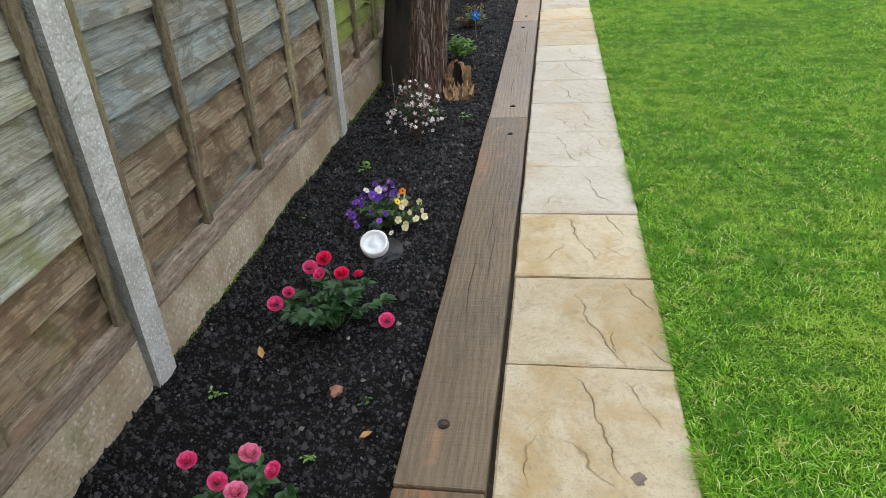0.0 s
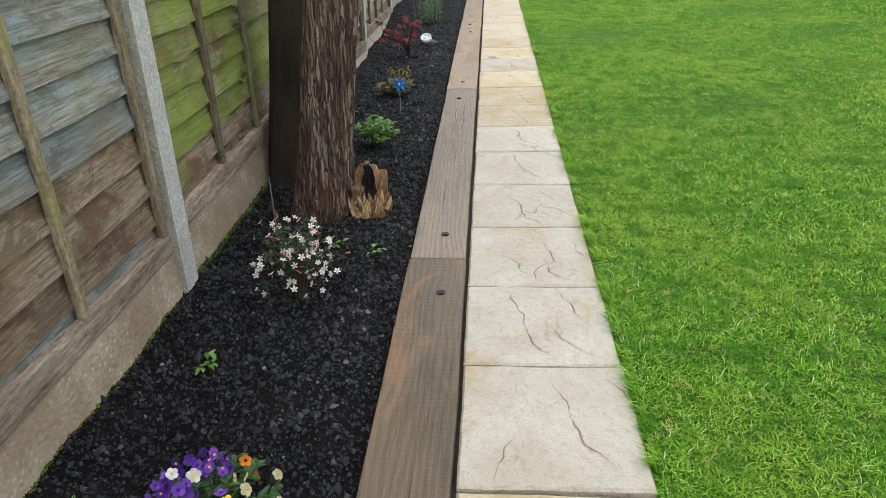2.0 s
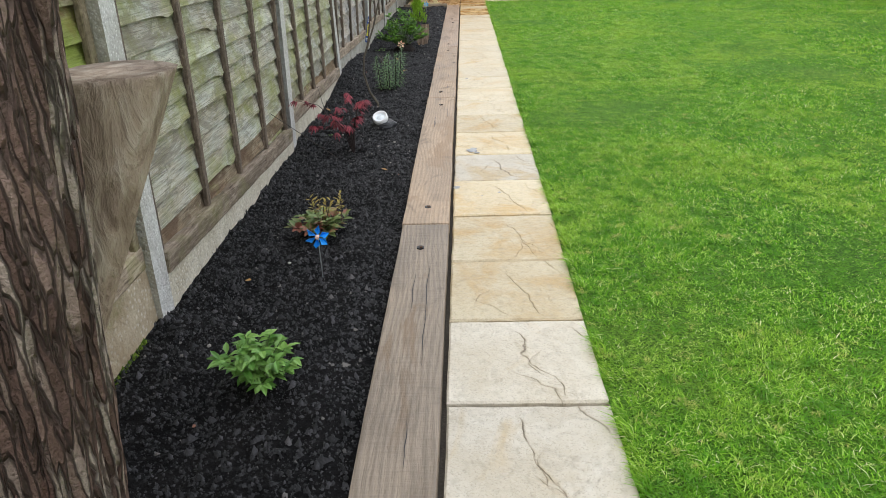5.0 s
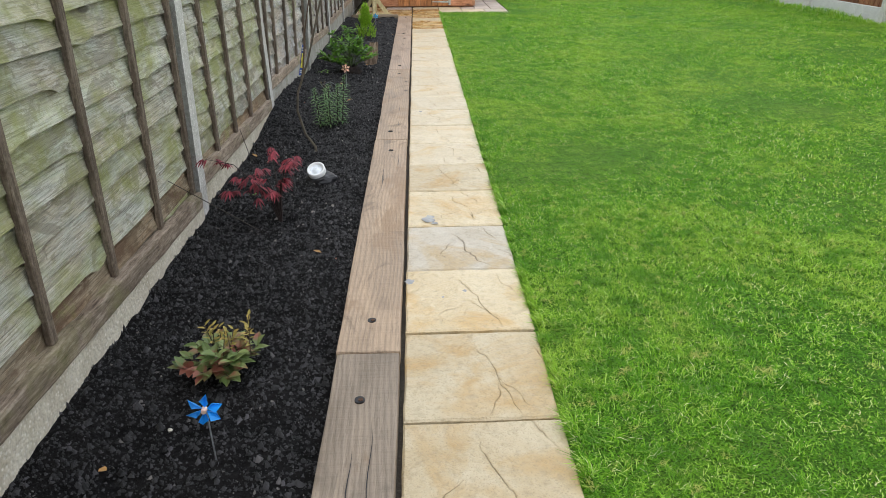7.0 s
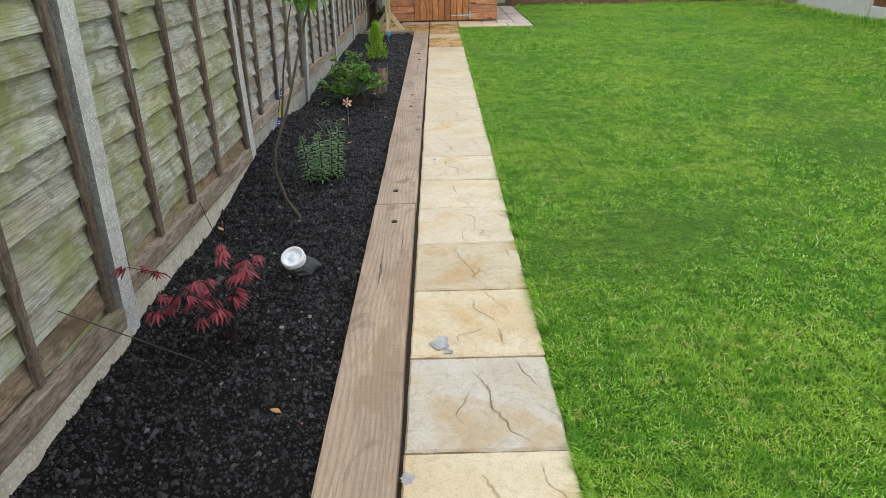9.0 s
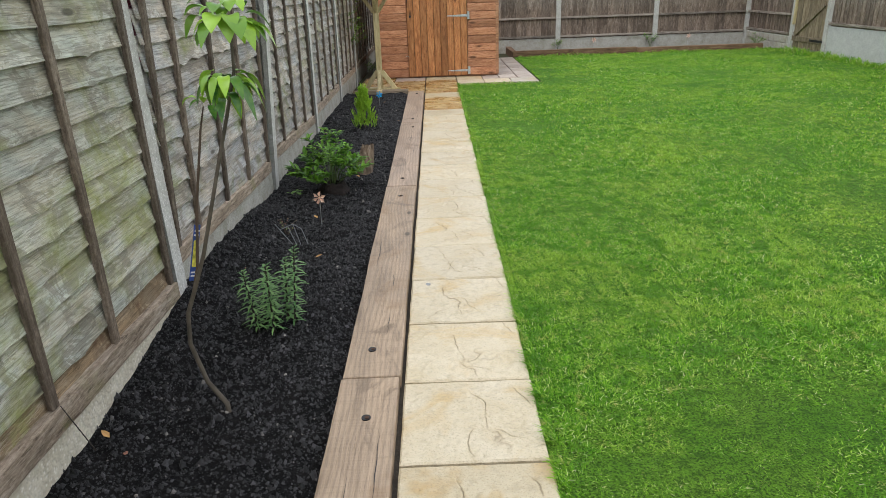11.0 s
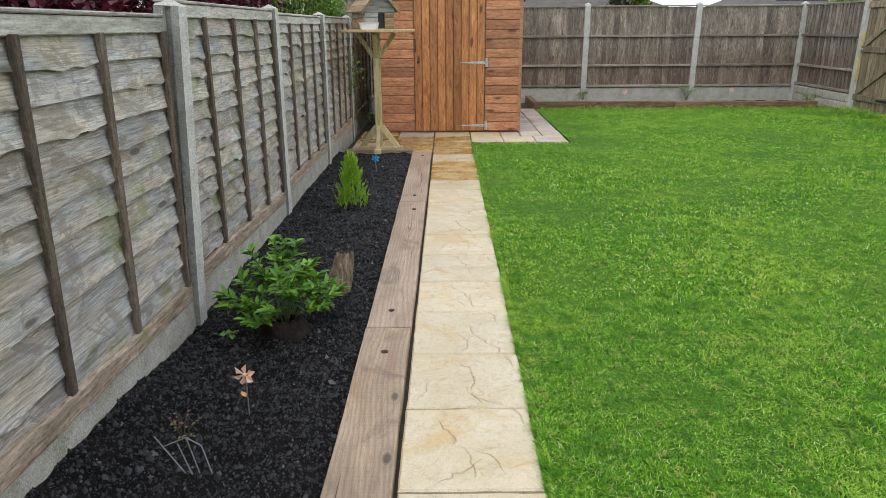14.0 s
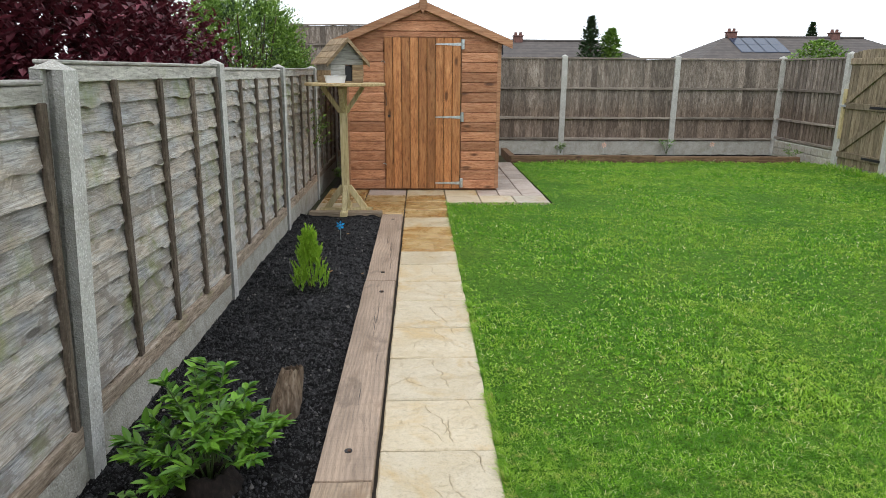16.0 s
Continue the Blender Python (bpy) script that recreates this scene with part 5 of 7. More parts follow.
# ---------- flower bed, from the start of the walk to its end ----------
r = random.Random(5)
t, tips = bush("rose_bush", (-0.40, 2.37, -0.01), 0.13, 0.17, 12, 190, 0.042, 0.026, LEAF_ROSE, STEM_GREEN, "miniature rose with pale and deep pink blooms in dark soil", "rose", 21)
for c, s, m in (((-0.10, 0.0, 0.19), 0.046, PETAL_PINK), ((0.03, 0.02, 0.20), 0.052, PETAL_PALE), ((0.03, -0.06, 0.18), 0.052, PETAL_PALE), ((0.085, 0.0, 0.18), 0.042, PETAL_PINK), ((-0.025, -0.03, 0.17), 0.046, PETAL_PINK)):
    rose_flower(t, c, s, m, r)
t, tips = bush("rose_bush", (-0.41, 3.06, 0), 0.17, 0.18, 18, 380, 0.042, 0.027, LEAF_ROSE, STEM_GREEN, "miniature rose bush with bright crimson-pink blooms", "rose", 22)
for c, s, m in (((-0.06, 0.03, 0.2), 0.051, PETAL_PINK), ((-0.02, 0.05, 0.22), 0.053, PETAL_CRIMSON), ((0.045, 0.0, 0.2), 0.05, PETAL_CRIMSON), ((-0.03, 0.02, 0.185), 0.046, PETAL_PINK), ((0.085, 0.03, 0.18), 0.034, PETAL_CRIMSON), ((-0.13, 0.0, 0.13), 0.041, PETAL_PINK), ((-0.17, -0.02, 0.1), 0.055, PETAL_PINK), ((0.17, -0.03, 0.06), 0.053, PETAL_PINK)):
    rose_flower(t, c, s, m, r)
t, tips = bush("pansy_plant", (-0.40, 3.73, 0), 0.15, 0.12, 16, 380, 0.032, 0.018, LEAF_PANSY, STEM_GREEN, "clump of purple, cream and orange winter pansies", "pansies", 23)
for i in range(64):
    a, rad = r.uniform(0, 6.283), 0.16 * math.sqrt(r.random())
    x, y = math.cos(a) * rad, math.sin(a) * rad * 0.8
    zz = 0.135 - 0.1 * (rad / 0.16) ** 2 + r.uniform(-0.025, 0.045)
    if x < 0.055:
        m, e, lb = (PETAL_PURPLE if i % 3 else PETAL_VIOLET, PETAL_YELLOW if i % 4 == 0 else PETAL_VIOLET, "purple pansy bloom") if r.random() < 0.85 else (PETAL_WHITE, PETAL_YELLOW, "white pansy bloom")
    elif y > 0.03 and r.random() < 0.7:
        m, e, lb = PETAL_ORANGE, STEM_DARK, "orange pansy bloom"
    else:
        m, e, lb = (PETAL_CREAM, PETAL_YELLOW, "cream and yellow pansy bloom") if r.random() < 0.75 else (PETAL_YELLOW, STEM_DARK, "yellow pansy bloom")
    viola_flower(t, (x, y, zz), r.uniform(0.019, 0.028), m, e, r, lb)
t, tips = bush("jasmine_plant", (-0.445, 4.63, 0), 0.12, 0.34, 24, 460, 0.026, 0.012, LEAF_JAS, STEM_BROWN, "young jasmine plant covered with small white star flowers", "jasmine", 24, shape=0.45)
for i in range(96):
    a, rad = r.uniform(0, 6.283), 0.14 * math.sqrt(r.random())
    zz = r.uniform(0.07, 0.385 - 0.17 * (rad / 0.14) ** 2)
    star_flower(t, (math.cos(a) * rad, math.sin(a) * rad - 0.01, zz), r.uniform(0.015, 0.022), PETAL_WHITE, r)
for i in range(38):
    a, rad = r.uniform(0, 6.283), 0.13 * math.sqrt(r.random())
    p = Vector((math.cos(a) * rad, math.sin(a) * rad, r.uniform(0.12, 0.34 - 0.12 * (rad / 0.15) ** 2)))
    v, f = tube([p, p + rvec(r, 0.8).normalized() * 0.02], [0.0025, 0.001], 5)
    mesh_ob("flower_bud", v, f, BUD_PINK if i % 3 else SEPAL_RUST, t, "pink flower bud")
t = thing("garden_cane", (-0.64, 5.04, 0), "thin grey wire support standing in the soil", "plant support")
v, f = tube([(0, 0, -0.03), (-0.004, 0.015, 0.14), (-0.012, 0.04, 0.27)], [0.003, 0.003, 0.003], 6)
mesh_ob("wire", v, f, plain("grey_wire", (0.16, 0.15, 0.14), 0.6, 0.4), t)

bush("fuchsia_plant", (-0.42, 6.16, 0), 0.12, 0.2, 20, 420, 0.044, 0.021, LEAF_LIGHT, STEM_GREEN, "small bright green leafy plant with a few reddish stems", "plant", 25)
bush("leucothoe_plant", (-0.445, 7.2, 0), 0.135, 0.14, 16, 190, 0.06, 0.032, LEAF_HEU, STEM_BROWN, "low plant with green, cream and reddish-bronze leaves", "plant", 26, droop=0.15)

t = [o for o in scene.objects if o.name == "leucothoe_plant"][0]
rl = random.Random(27)
for q in range(9):
    p = Vector((rl.uniform(-0.03, 0.10), rl.uniform(-0.02, 0.08), 0.08))
    top = p + Vector((rl.uniform(-0.02, 0.03), rl.uniform(-0.02, 0.02), rl.uniform(0.06, 0.11)))
    v, f = tube([p, top], [0.002, 0.0012], 5)
    mesh_ob("sprig_stem", v, f, STEM_BROWN, t)
    VS, FS = [], []
    for w in range(8):
        leaf(VS, FS, p.lerp(top, 0.3 + 0.7 * w / 7), rvec(rl, 0.8), rl.uniform(0.018, 0.03), 0.010, droop=0.05)
    mesh_ob("sprig", VS, FS, LEAF_SPRIG, t, "upright orange-tinged young sprig")


def pinwheel(at, head_z, size, mat_, hub_mat, label, turn=0.0, lean=0.0):
    t = thing("pinwheel", at, label, "pinwheel", "garden pinwheels", rz=turn)
    v, f = tube([(0, 0, -0.04), (lean * 0.5, 0, head_z * 0.5), (lean, 0, head_z)], [0.0022, 0.0022, 0.0022], 6)
    mesh_ob("stake", v, f, GALV, t, "thin metal stake")
    for i in range(6):
        a = 6.283 * i / 6 + 0.3
        o, s = Vector((math.cos(a), 0, math.sin(a))), Vector((-math.sin(a), 0, math.cos(a)))
        c = Vector((lean, -0.012, head_z))
        fr = Vector((0, -1, 0))
        V = [c + o * size * 0.06, c + o * size * 0.28 + s * size * 0.15 + fr * 0.006, c + o * size * 0.5 + fr * 0.002, c + o * size * 0.3 - s * size * 0.1 + fr * 0.016, c + o * size * 0.26 + s * size * 0.02 - fr * 0.004]
        V += [p + Vector((0, 0.0012, 0)) for p in V]
        F = [(0, 4, 1), (4, 2, 1), (0, 3, 4), (3, 2, 4), (5, 6, 9), (9, 6, 7), (5, 9, 8), (8, 9, 7), (0, 1, 6, 5), (1, 2, 7, 6), (2, 3, 8, 7), (3, 0, 5, 8)]
        mesh_ob("blade", V, F, mat_, t)
    v, f = tube([(lean, -0.008, head_z), (lean, -0.024, head_z)], [size * 0.08, size * 0.07], 10)
    mesh_ob("hub", v, f, hub_mat, t, "round hub")


BLUE = plain("blue_plastic", (0.015, 0.30, 0.85), 0.35, 0.1, 0.2)
SKYBLUE = plain("light_blue_plastic", (0.03, 0.42, 0.75), 0.35, 0.1, 0.2)
COPPER = plain("copper_plastic", (0.80, 0.55, 0.42), 0.35, 0.15, 0.2)
pinwheel((-0.371, 6.835, 0), 0.18, 0.095, BLUE, COPPER, "bright blue garden pinwheel on a thin metal stake", 4, 0.0)
pinwheel((-0.455, 11.42, 0), 0.17, 0.085, COPPER, COPPER, "copper-coloured garden pinwheel on a thin metal stake", -3, 0.003)
pinwheel((-0.417, 15.62, 0), 0.14, 0.085, SKYBLUE, SKYBLUE, "small blue garden pinwheel near the bed's end", 0)
pinwheel((3.42, 21.4, 0.03), 0.18, 0.1, COPPER, COPPER, "copper-coloured pinwheel in the far border", 0)
pinwheel((5.3, 21.4, 0.03), 0.20, 0.1, COPPER, COPPER, "copper-coloured pinwheel in the far border", 0)


def solar_light(at, seed, turn):
    """A rock-shaped solar spotlight with a round silvery face."""
    r = random.Random(seed)
    t = thing("solar_spotlight", at, "rock-shaped black solar spotlight with a round silvery lens", "garden light", "solar spotlights", rz=turn)
    bm = bmesh.new()
    bmesh.ops.create_icosphere(bm, subdivisions=3, radius=1.0)
    for v in bm.verts:
        n = 1 + 0.22 * noise.noise(v.co * 1.6 + Vector((seed, 0, 0))) + 0.08 * noise.noise(v.co * 5)
        v.co = Vector((v.co.x * 0.086 * n + 0.010, v.co.y * 0.078 * n + 0.014, max(-0.02, v.co.z * 0.040 * n + 0.004)))
    part("rock_body", bm, BLACK_ROCK, t, "black moulded rock body")
    m = pose(0, -0.020, 0.066, 33, 0, 0)
    V, F = [], []
    for ri, z in ((0.050, -0.02), (0.050, 0.008), (0.046, 0.012), (0.040, 0.010), (0.036, -0.002)):
        for j in range(28):
            a = 6.283 * j / 28
            V.append(m @ Vector((ri * math.cos(a), ri * math.sin(a), z)))
    for i in range(4):
        for j in range(28):
            k = (j + 1) % 28
            F.append((i * 28 + j, i * 28 + k, (i + 1) * 28 + k, (i + 1) * 28 + j))
    head = mesh_ob("lamp_head", V, F, WHITE_PLASTIC, t, "white plastic bezel", smooth=True)
    V, F = [], []
    for ri, z in ((0.037, -0.001), (0.03, -0.006), (0.018, -0.004), (0.016, 0.001), (0.0, 0.002)):
        for j in range(24):
            a = 6.283 * j / 24
            V.append(m @ Vector((ri * math.cos(a), ri * math.sin(a), z)))
    for i in range(4):
        for j in range(24):
            k = (j + 1) % 24
            F.append((i * 24 + j, i * 24 + k, (i + 1) * 24 + k, (i + 1) * 24 + j))
    mesh_ob("reflector", V, F, CHROME, head, "silvery reflector", smooth=True)


BLACK_ROCK = plain("black_plastic_rock", (0.012, 0.012, 0.014), 0.42, 0, 0.3, 40.0, 0.4)
WHITE_PLASTIC = plain("white_plastic", (0.75, 0.75, 0.75), 0.35, 0, 0.03)
CHROME = plain("silver_reflector", (0.72, 0.76, 0.80), 0.22, 0.0, 0.12, 60.0)
solar_light((-0.385, 3.49, 0), 1, 6)
solar_light((-0.388, 9.0, 0), 4, -14)

# red acer
r = random.Random(31)
t = thing("japanese_acer", (-0.49, 8.43, 0), "small japanese maple with drooping dark red leaves", "maple")
VL, FL = [], []
for i in range(12):
    a = 6.283 * i / 12 + r.uniform(-0.3, 0.3)
    rad, hh = r.uniform(0.08, 0.25), r.uniform(0.15, 0.33)
    tip = Vector((math.cos(a) * rad - 0.06, math.sin(a) * rad * 0.8, hh))
    pts = [Vector((0, 0, -0.02)), Vector((tip.x * 0.15, tip.y * 0.15, hh * 0.45)), Vector((tip.x * 0.6, tip.y * 0.6, hh * 0.9)), tip]
    v, f = tube(pts, [0.004, 0.003, 0.002, 0.001], 5)
    mesh_ob("branch", v, f, STEM_DARK, t)
    for q in range(7):
        p = pts[1].lerp(pts[2], r.random()) if q < 1 else pts[2].lerp(tip, r.random()) + Vector((r.uniform(-0.02, 0.02), r.uniform(-0.02, 0.02), 0))
        base = rvec(r, 0.1).normalized()
        for lobe in (-1.0, -0.5, 0, 0.5, 1.0):
            d = Matrix.Rotation(lobe, 3, "Z") @ base
            d.z = -0.35
            leaf(VL, FL, p, d, r.uniform(0.036, 0.058) * (1 - 0.25 * abs(lobe)), 0.010, droop=0.4, fold=0.1)
mesh_ob("foliage", VL, FL, LEAF_ACER, t)
WIRE = plain("dark_cane", (0.06, 0.05, 0.04), 0.7)
for p, q in (((-0.57, 8.34, -0.01), (-0.875, 8.15, 0.31)), ((-0.83, 9.36, -0.02), (-0.858, 9.29, 0.21))):
    t = thing("thin_cane", p, "thin dark cane leaning on the fence", "cane")
    v, f = tube([(0, 0, 0), Vector(q) - Vector(p)], [0.002, 0.0016], 6)
    mesh_ob("cane", v, f, WIRE, t)

# lily: three leafy stems
r = random.Random(41)
t = thing("lily_plant", (-0.44, 10.1, 0), "clump of lilies with narrow green leaves on dark stems", "lily")
VL, FL = [], []
for x, y, h in ((-0.08, 0.0, 0.27), (0.0, -0.02, 0.30), (0.085, 0.04, 0.35), (-0.03, 0.08, 0.25), (0.04, 0.09, 0.28)):
    top = Vector((x * 1.25, y * 1.1, h))
    bot = Vector((x * 0.85, y * 0.9, -0.02))
    v, f = tube([bot, top], [0.005, 0.003], 6)
    mesh_ob("stem", v, f, STEM_DARK, t, "dark lily stem")
    for q in range(85):
        u = 0.12 + 0.88 * q / 85
        a = q * 2.4
        d = Vector((math.cos(a), math.sin(a), 0.35 if u < 0.85 else 1.1))
        leaf(VL, FL, bot.lerp(top, u), d, r.uniform(0.045, 0.07) * (1.0 if u < 0.85 else 0.6), 0.010, droop=0.45, fold=0.1)
mesh_ob("foliage", VL, FL, LEAF_LILY, t)

# young pear tree, its stem bent at the foot
PEAR = [(-0.47, 9.53, -0.03), (-0.475, 9.54, 0.03), (-0.53, 9.55, 0.11), (-0.567, 9.56, 0.25), (-0.555, 9.56, 0.36), (-0.515, 9.57, 0.46), (-0.475, 9.57, 0.56), (-0.388, 9.60, 0.857), (-0.35, 9.60, 0.97), (-0.31, 9.60, 1.1), (-0.30, 9.60, 1.28)]
r = random.Random(51)
t = thing("pear_sapling", (-0.47, 9.53, 0), "young pear tree with a bent grey stem and fresh green leaves", "fruit tree")
off = Vector((0.47, -9.53, 0))
pts = [Vector(p) + off for p in PEAR]
v, f = tube(pts, [0.010, 0.0085, 0.0078, 0.0072, 0.0068, 0.0066, 0.0062, 0.0056, 0.0052, 0.0046, 0.003], 9)
mesh_ob("trunk", v, f, STEM_GREY, t, "bent grey-brown stem", smooth=True)
side = [Vector(p) + off for p in ((-0.53, 9.565, 0.42), (-0.515, 9.6, 0.5), (-0.49, 9.62, 0.7), (-0.44, 9.62, 0.93), (-0.42, 9.62, 1.0))]
v, f = tube(side, [0.006, 0.005, 0.0045, 0.0035, 0.002], 7)
mesh_ob("side_shoot", v, f, STEM_BROWN, t)
VL, FL = [], []
for c, n, sp, L0, L1, W0, dr in (((-0.305, 9.585, 1.235), 15, 0.055, 0.07, 0.095, 0.64, 0.8), ((-0.30, 9.585, 1.285), 10, 0.05, 0.055, 0.08, 0.6, 0.5), ((-0.335, 9.59, 1.085), 18, 0.038, 0.065, 0.10, 0.40, 1.0), ((-0.345, 9.59, 1.04), 8, 0.035, 0.06, 0.09, 0.42, 1.1), ((-0.31, 9.6, 1.35), 8, 0.03, 0.045, 0.065, 0.5, 0.3), ((-0.40, 9.62, 1.02), 7, 0.03, 0.045, 0.065, 0.5, 0.7)):
    for q in range(n):
        d = rvec(r, 0.3)
        a = math.atan2(d.y, d.x)
        p = Vector(c) + off + Vector((math.cos(a) * sp * r.uniform(0.5, 1.3), math.sin(a) * sp * r.uniform(0.5, 1.3), r.gauss(0, 0.014)))
        L = r.uniform(L0, L1)
        big_leaf(VL, FL, p, d, L, L * W0 * r.uniform(0.85, 1.15), dr * r.uniform(0.7, 1.2))
mesh_ob("foliage", VL, FL, LEAF_PEAR, t, smooth=True)
TAGB = plain("label_blue", (0.03, 0.07, 0.28), 0.35)
TAGY = plain("label_yellow_fruit", (0.55, 0.5, 0.08), 0.35, vary=0.5, scale=60.0)
t = thing("plant_label", (-0.62, 9.70, 0.30), "blue and yellow plastic plant label hanging on the sapling", "label", rz=10)
card = part("card", box_bm(-0.012, 0.012, -0.001, 0.001, 0.0, 0.18, 0.0005), TAGB, t, "blue plastic card")
part("fruit_picture", box_bm(-0.009, 0.009, -0.003, -0.0015, 0.045, 0.13, 0.0005), TAGY, card, "yellow pear picture")
for zz in (0.014, 0.025, 0.144, 0.158):
    part("lettering_bar", box_bm(-0.009, 0.008, -0.003, -0.0015, zz, zz + 0.005, 0), WHITE_PLASTIC, card, "pale lettering bar")
t.matrix_basis = pose(-0.535, 9.59, 0.46, 0, 18, 58)

# wire frame with a twig
t = thing("wire_frame", (-0.55, 11.08, 0), "small bent wire plant frame lying in the soil", "plant support")
GW = plain("grey_frame_wire", (0.22, 0.23, 0.24), 0.5, 0.5)
for a in (((-0.105, 0.03, 0.12), (0, 0, -0.01)), ((-0.005, 0.03, 0.115), (0.04, 0.03, 0.085)), ((0.04, 0.03, 0.085), (0.078, 0.0, -0.01)), ((-0.005, 0.03, 0.115), (0.033, 0.01, -0.01)), ((-0.005, 0.03, 0.115), (-0.078, 0.022, 0.087)), ((-0.03, 0.02, 0.10), (0.015, 0.0, -0.01))):
    v, f = tube(a, [0.0022, 0.0022], 6)
    mesh_ob("wire", v, f, GW, t)
t, _ = bush("bare_shrub", (-0.63, 11.25, 0), 0.1, 0.13, 7, 30, 0.018, 0.011, LEAF_HEU, STEM_BROWN, "sparse twiggy shrub with a few bronze leaves", "shrub", 61)

# peony with a rotten stump beneath, and an upright piece of log
STUMP = wood("rotten_wood", (0.07, 0.045, 0.03), (0.24, 0.17, 0.115), (0.46, 0.37, 0.28), "z", 0.9, grain=30, vary=0.55, along=4.0)
STUMP_DARK = wood("dark_rotten_wood", (0.005, 0.004, 0.003), (0.014, 0.009, 0.007), (0.035, 0.024, 0.017), "z", 0.9, grain=22, vary=0.5)
STUMP_FIBRE = wood("torn_wood_fibre", (0.24, 0.13, 0.06), (0.46, 0.30, 0.16), (0.66, 0.50, 0.32), "z", 0.85, grain=60, vary=0.3, along=8.0)
# Near-black stain patches paint the shade of small cavities in the wood.
STUMP_RAW = wood("raw_split_wood", (0.12, 0.05, 0.02), (0.35, 0.20, 0.085), (0.60, 0.44, 0.26), "z", 0.85, grain=44, stain=(0.03, 0.018, 0.012), stain_at=0.46, vary=0.55, along=6.0)


def stump_mesh(rx, ry, h, seed, lean=(0, 0), jag=0.35, hollow=0.6, sides=26):
    """A broken stump: ridged outside, jagged rim, hollow inside."""
    V, F = [], []
    rows = 9
    rim = [h * (1 - jag * (0.5 + 0.5 * noise.noise((seed, j * 0.9, 0))) - jag * 0.4 * abs(noise.noise((seed, j * 2.7, 3)))) for j in range(sides)]
    for inner in (0, 1):
        for i in range(rows + 1):
            fz = i / rows if not inner else 1 - 0.75 * i / rows
            for j in range(sides):
                a = 6.283 * j / sides
                w = 1 + 0.3 * noise.noise((math.cos(a) * 2.2 + seed, math.sin(a) * 2.2, fz * 1.8)) + 0.12 * noise.noise((math.cos(a) * 5 + seed, math.sin(a) * 5, fz * 5)) + 0.07 * noise.noise((math.cos(a) * 7, math.sin(a) * 7 + seed, fz * 2))
                w *= 1.18 - 0.5 * fz * fz
                if inner:
                    w *= hollow * (0.35 + 0.65 * fz) + 0.12
                z = rim[j] * fz - 0.02
                V.append((rx * w * math.cos(a) + lean[0] * fz * h, ry * w * math.sin(a) + lean[1] * fz * h, z))
    for i in range(2 * rows + 1):
        for j in range(sides):
            k = (j + 1) % sides
            F.append((i * sides + j, i * sides + k, (i + 1) * sides + k, (i + 1) * sides + j))
    F.append(tuple((2 * rows + 1) * sides + j for j in range(sides)))
    return V, F


t = thing("rotten_stump", (-0.47, 12.1, 0), "low dark rotten tree stump under the peony", "tree stump")
mesh_ob("stump_wood", *stump_mesh(0.10, 0.09, 0.11, 7.3), STUMP_DARK, t, smooth=True)
t, tips = bush("peony_bush", (-0.49, 12.16, 0.0), 0.30, 0.46, 30, 900, 0.066, 0.027, LEAF_PEONY, STEM_GREEN, "leafy bright green peony bush growing over a stump", "peony", 71, shape=0.62, stem_r=0.004, droop=0.08, low=0.5, least=0.5)
t = thing("upright_log", (-0.32, 12.62, 0), "weathered split log standing upright in the soil", "log", rz=12)
mesh_ob("log_wood", *stump_mesh(0.058, 0.045, 0.25, 2.1, (0.20, 0.05), 0.2, 0.75), STUMP, t)

# dwarf conifer
r = random.Random(81)
t = thing("dwarf_conifer", (-0.47, 14.32, 0), "lime green cone-shaped dwarf conifer", "conifer")
v, f = tube([(0, 0, -0.02), (0, 0, 0.42)], [0.01, 0.003], 6)
mesh_ob("trunk", v, f, STEM_BROWN, t)
VL, FL = [], []
for q in range(250):
    u = r.random() ** 0.85
    z = 0.01 + 0.33 * u
    a = r.uniform(0, 6.283)
    rad = 0.125 * (1 - u) ** 0.7 * r.uniform(0.35, 1.0)
    out = Vector((math.cos(a), math.sin(a), 0))
    d0 = (out * r.uniform(0.12, 0.5) + Vector((r.uniform(-0.1, 0.1), r.uniform(-0.1, 0.1), 1.0))).normalized()
    base, ln = out * rad + Vector((0, 0, z)), r.uniform(0.06, 0.11)
    for w in range(20):
        f = w / 20
        b = r.uniform(0, 6.283)
        d = (d0 + Vector((math.cos(b), math.sin(b), r.uniform(-0.3, 0.4))) * (0.75 - 0.35 * f)).normalized()
        leaf(VL, FL, base + d0 * (ln * f), d, r.uniform(0.016, 0.034) * (1 - 0.3 * f), 0.007, droop=-0.05)
mesh_ob("foliage", VL, FL, LEAF_CONIFER, t)

# weeds and scraps on the soil
for i, (x, y, s) in enumerate(((-0.62, 4.25, 0.05), (-0.25, 4.95, 0.04), (-0.75, 3.75, 0.03), (-0.66, 2.75, 0.025), (-0.72, 12.02, 0.07), (-0.33, 2.55, 0.02), (-0.7, 8.75, 0.03), (-0.24, 2.75, 0.02), (-0.42, 5.02, 0.05))):
    bush("weed", (x, y, 0), s, s * 0.8, 4, 14, s * 0.7, s * 0.3, LEAF_LIGHT, STEM_GREEN, "tiny green weed seedling in the soil", "weed", 300 + i, group="weeds in the bed")
for i, (x, y, s, m) in enumerate(((2.80, 21.95, 0.14, LEAF_HEDGE), (4.72, 21.95, 0.22, LEAF_LIGHT), (6.45, 20.95, 0.20, LEAF_HEDGE), (-0.72, 18.55, 0.22, LEAF_HEDGE))):
    bush("border_plant", (x, y, 0.02), s, s * 1.4, 8, 110, 0.07, 0.02, m, STEM_GREEN, "small green plant by the fence foot", "plant", 340 + i, group="plants by the fence foot")
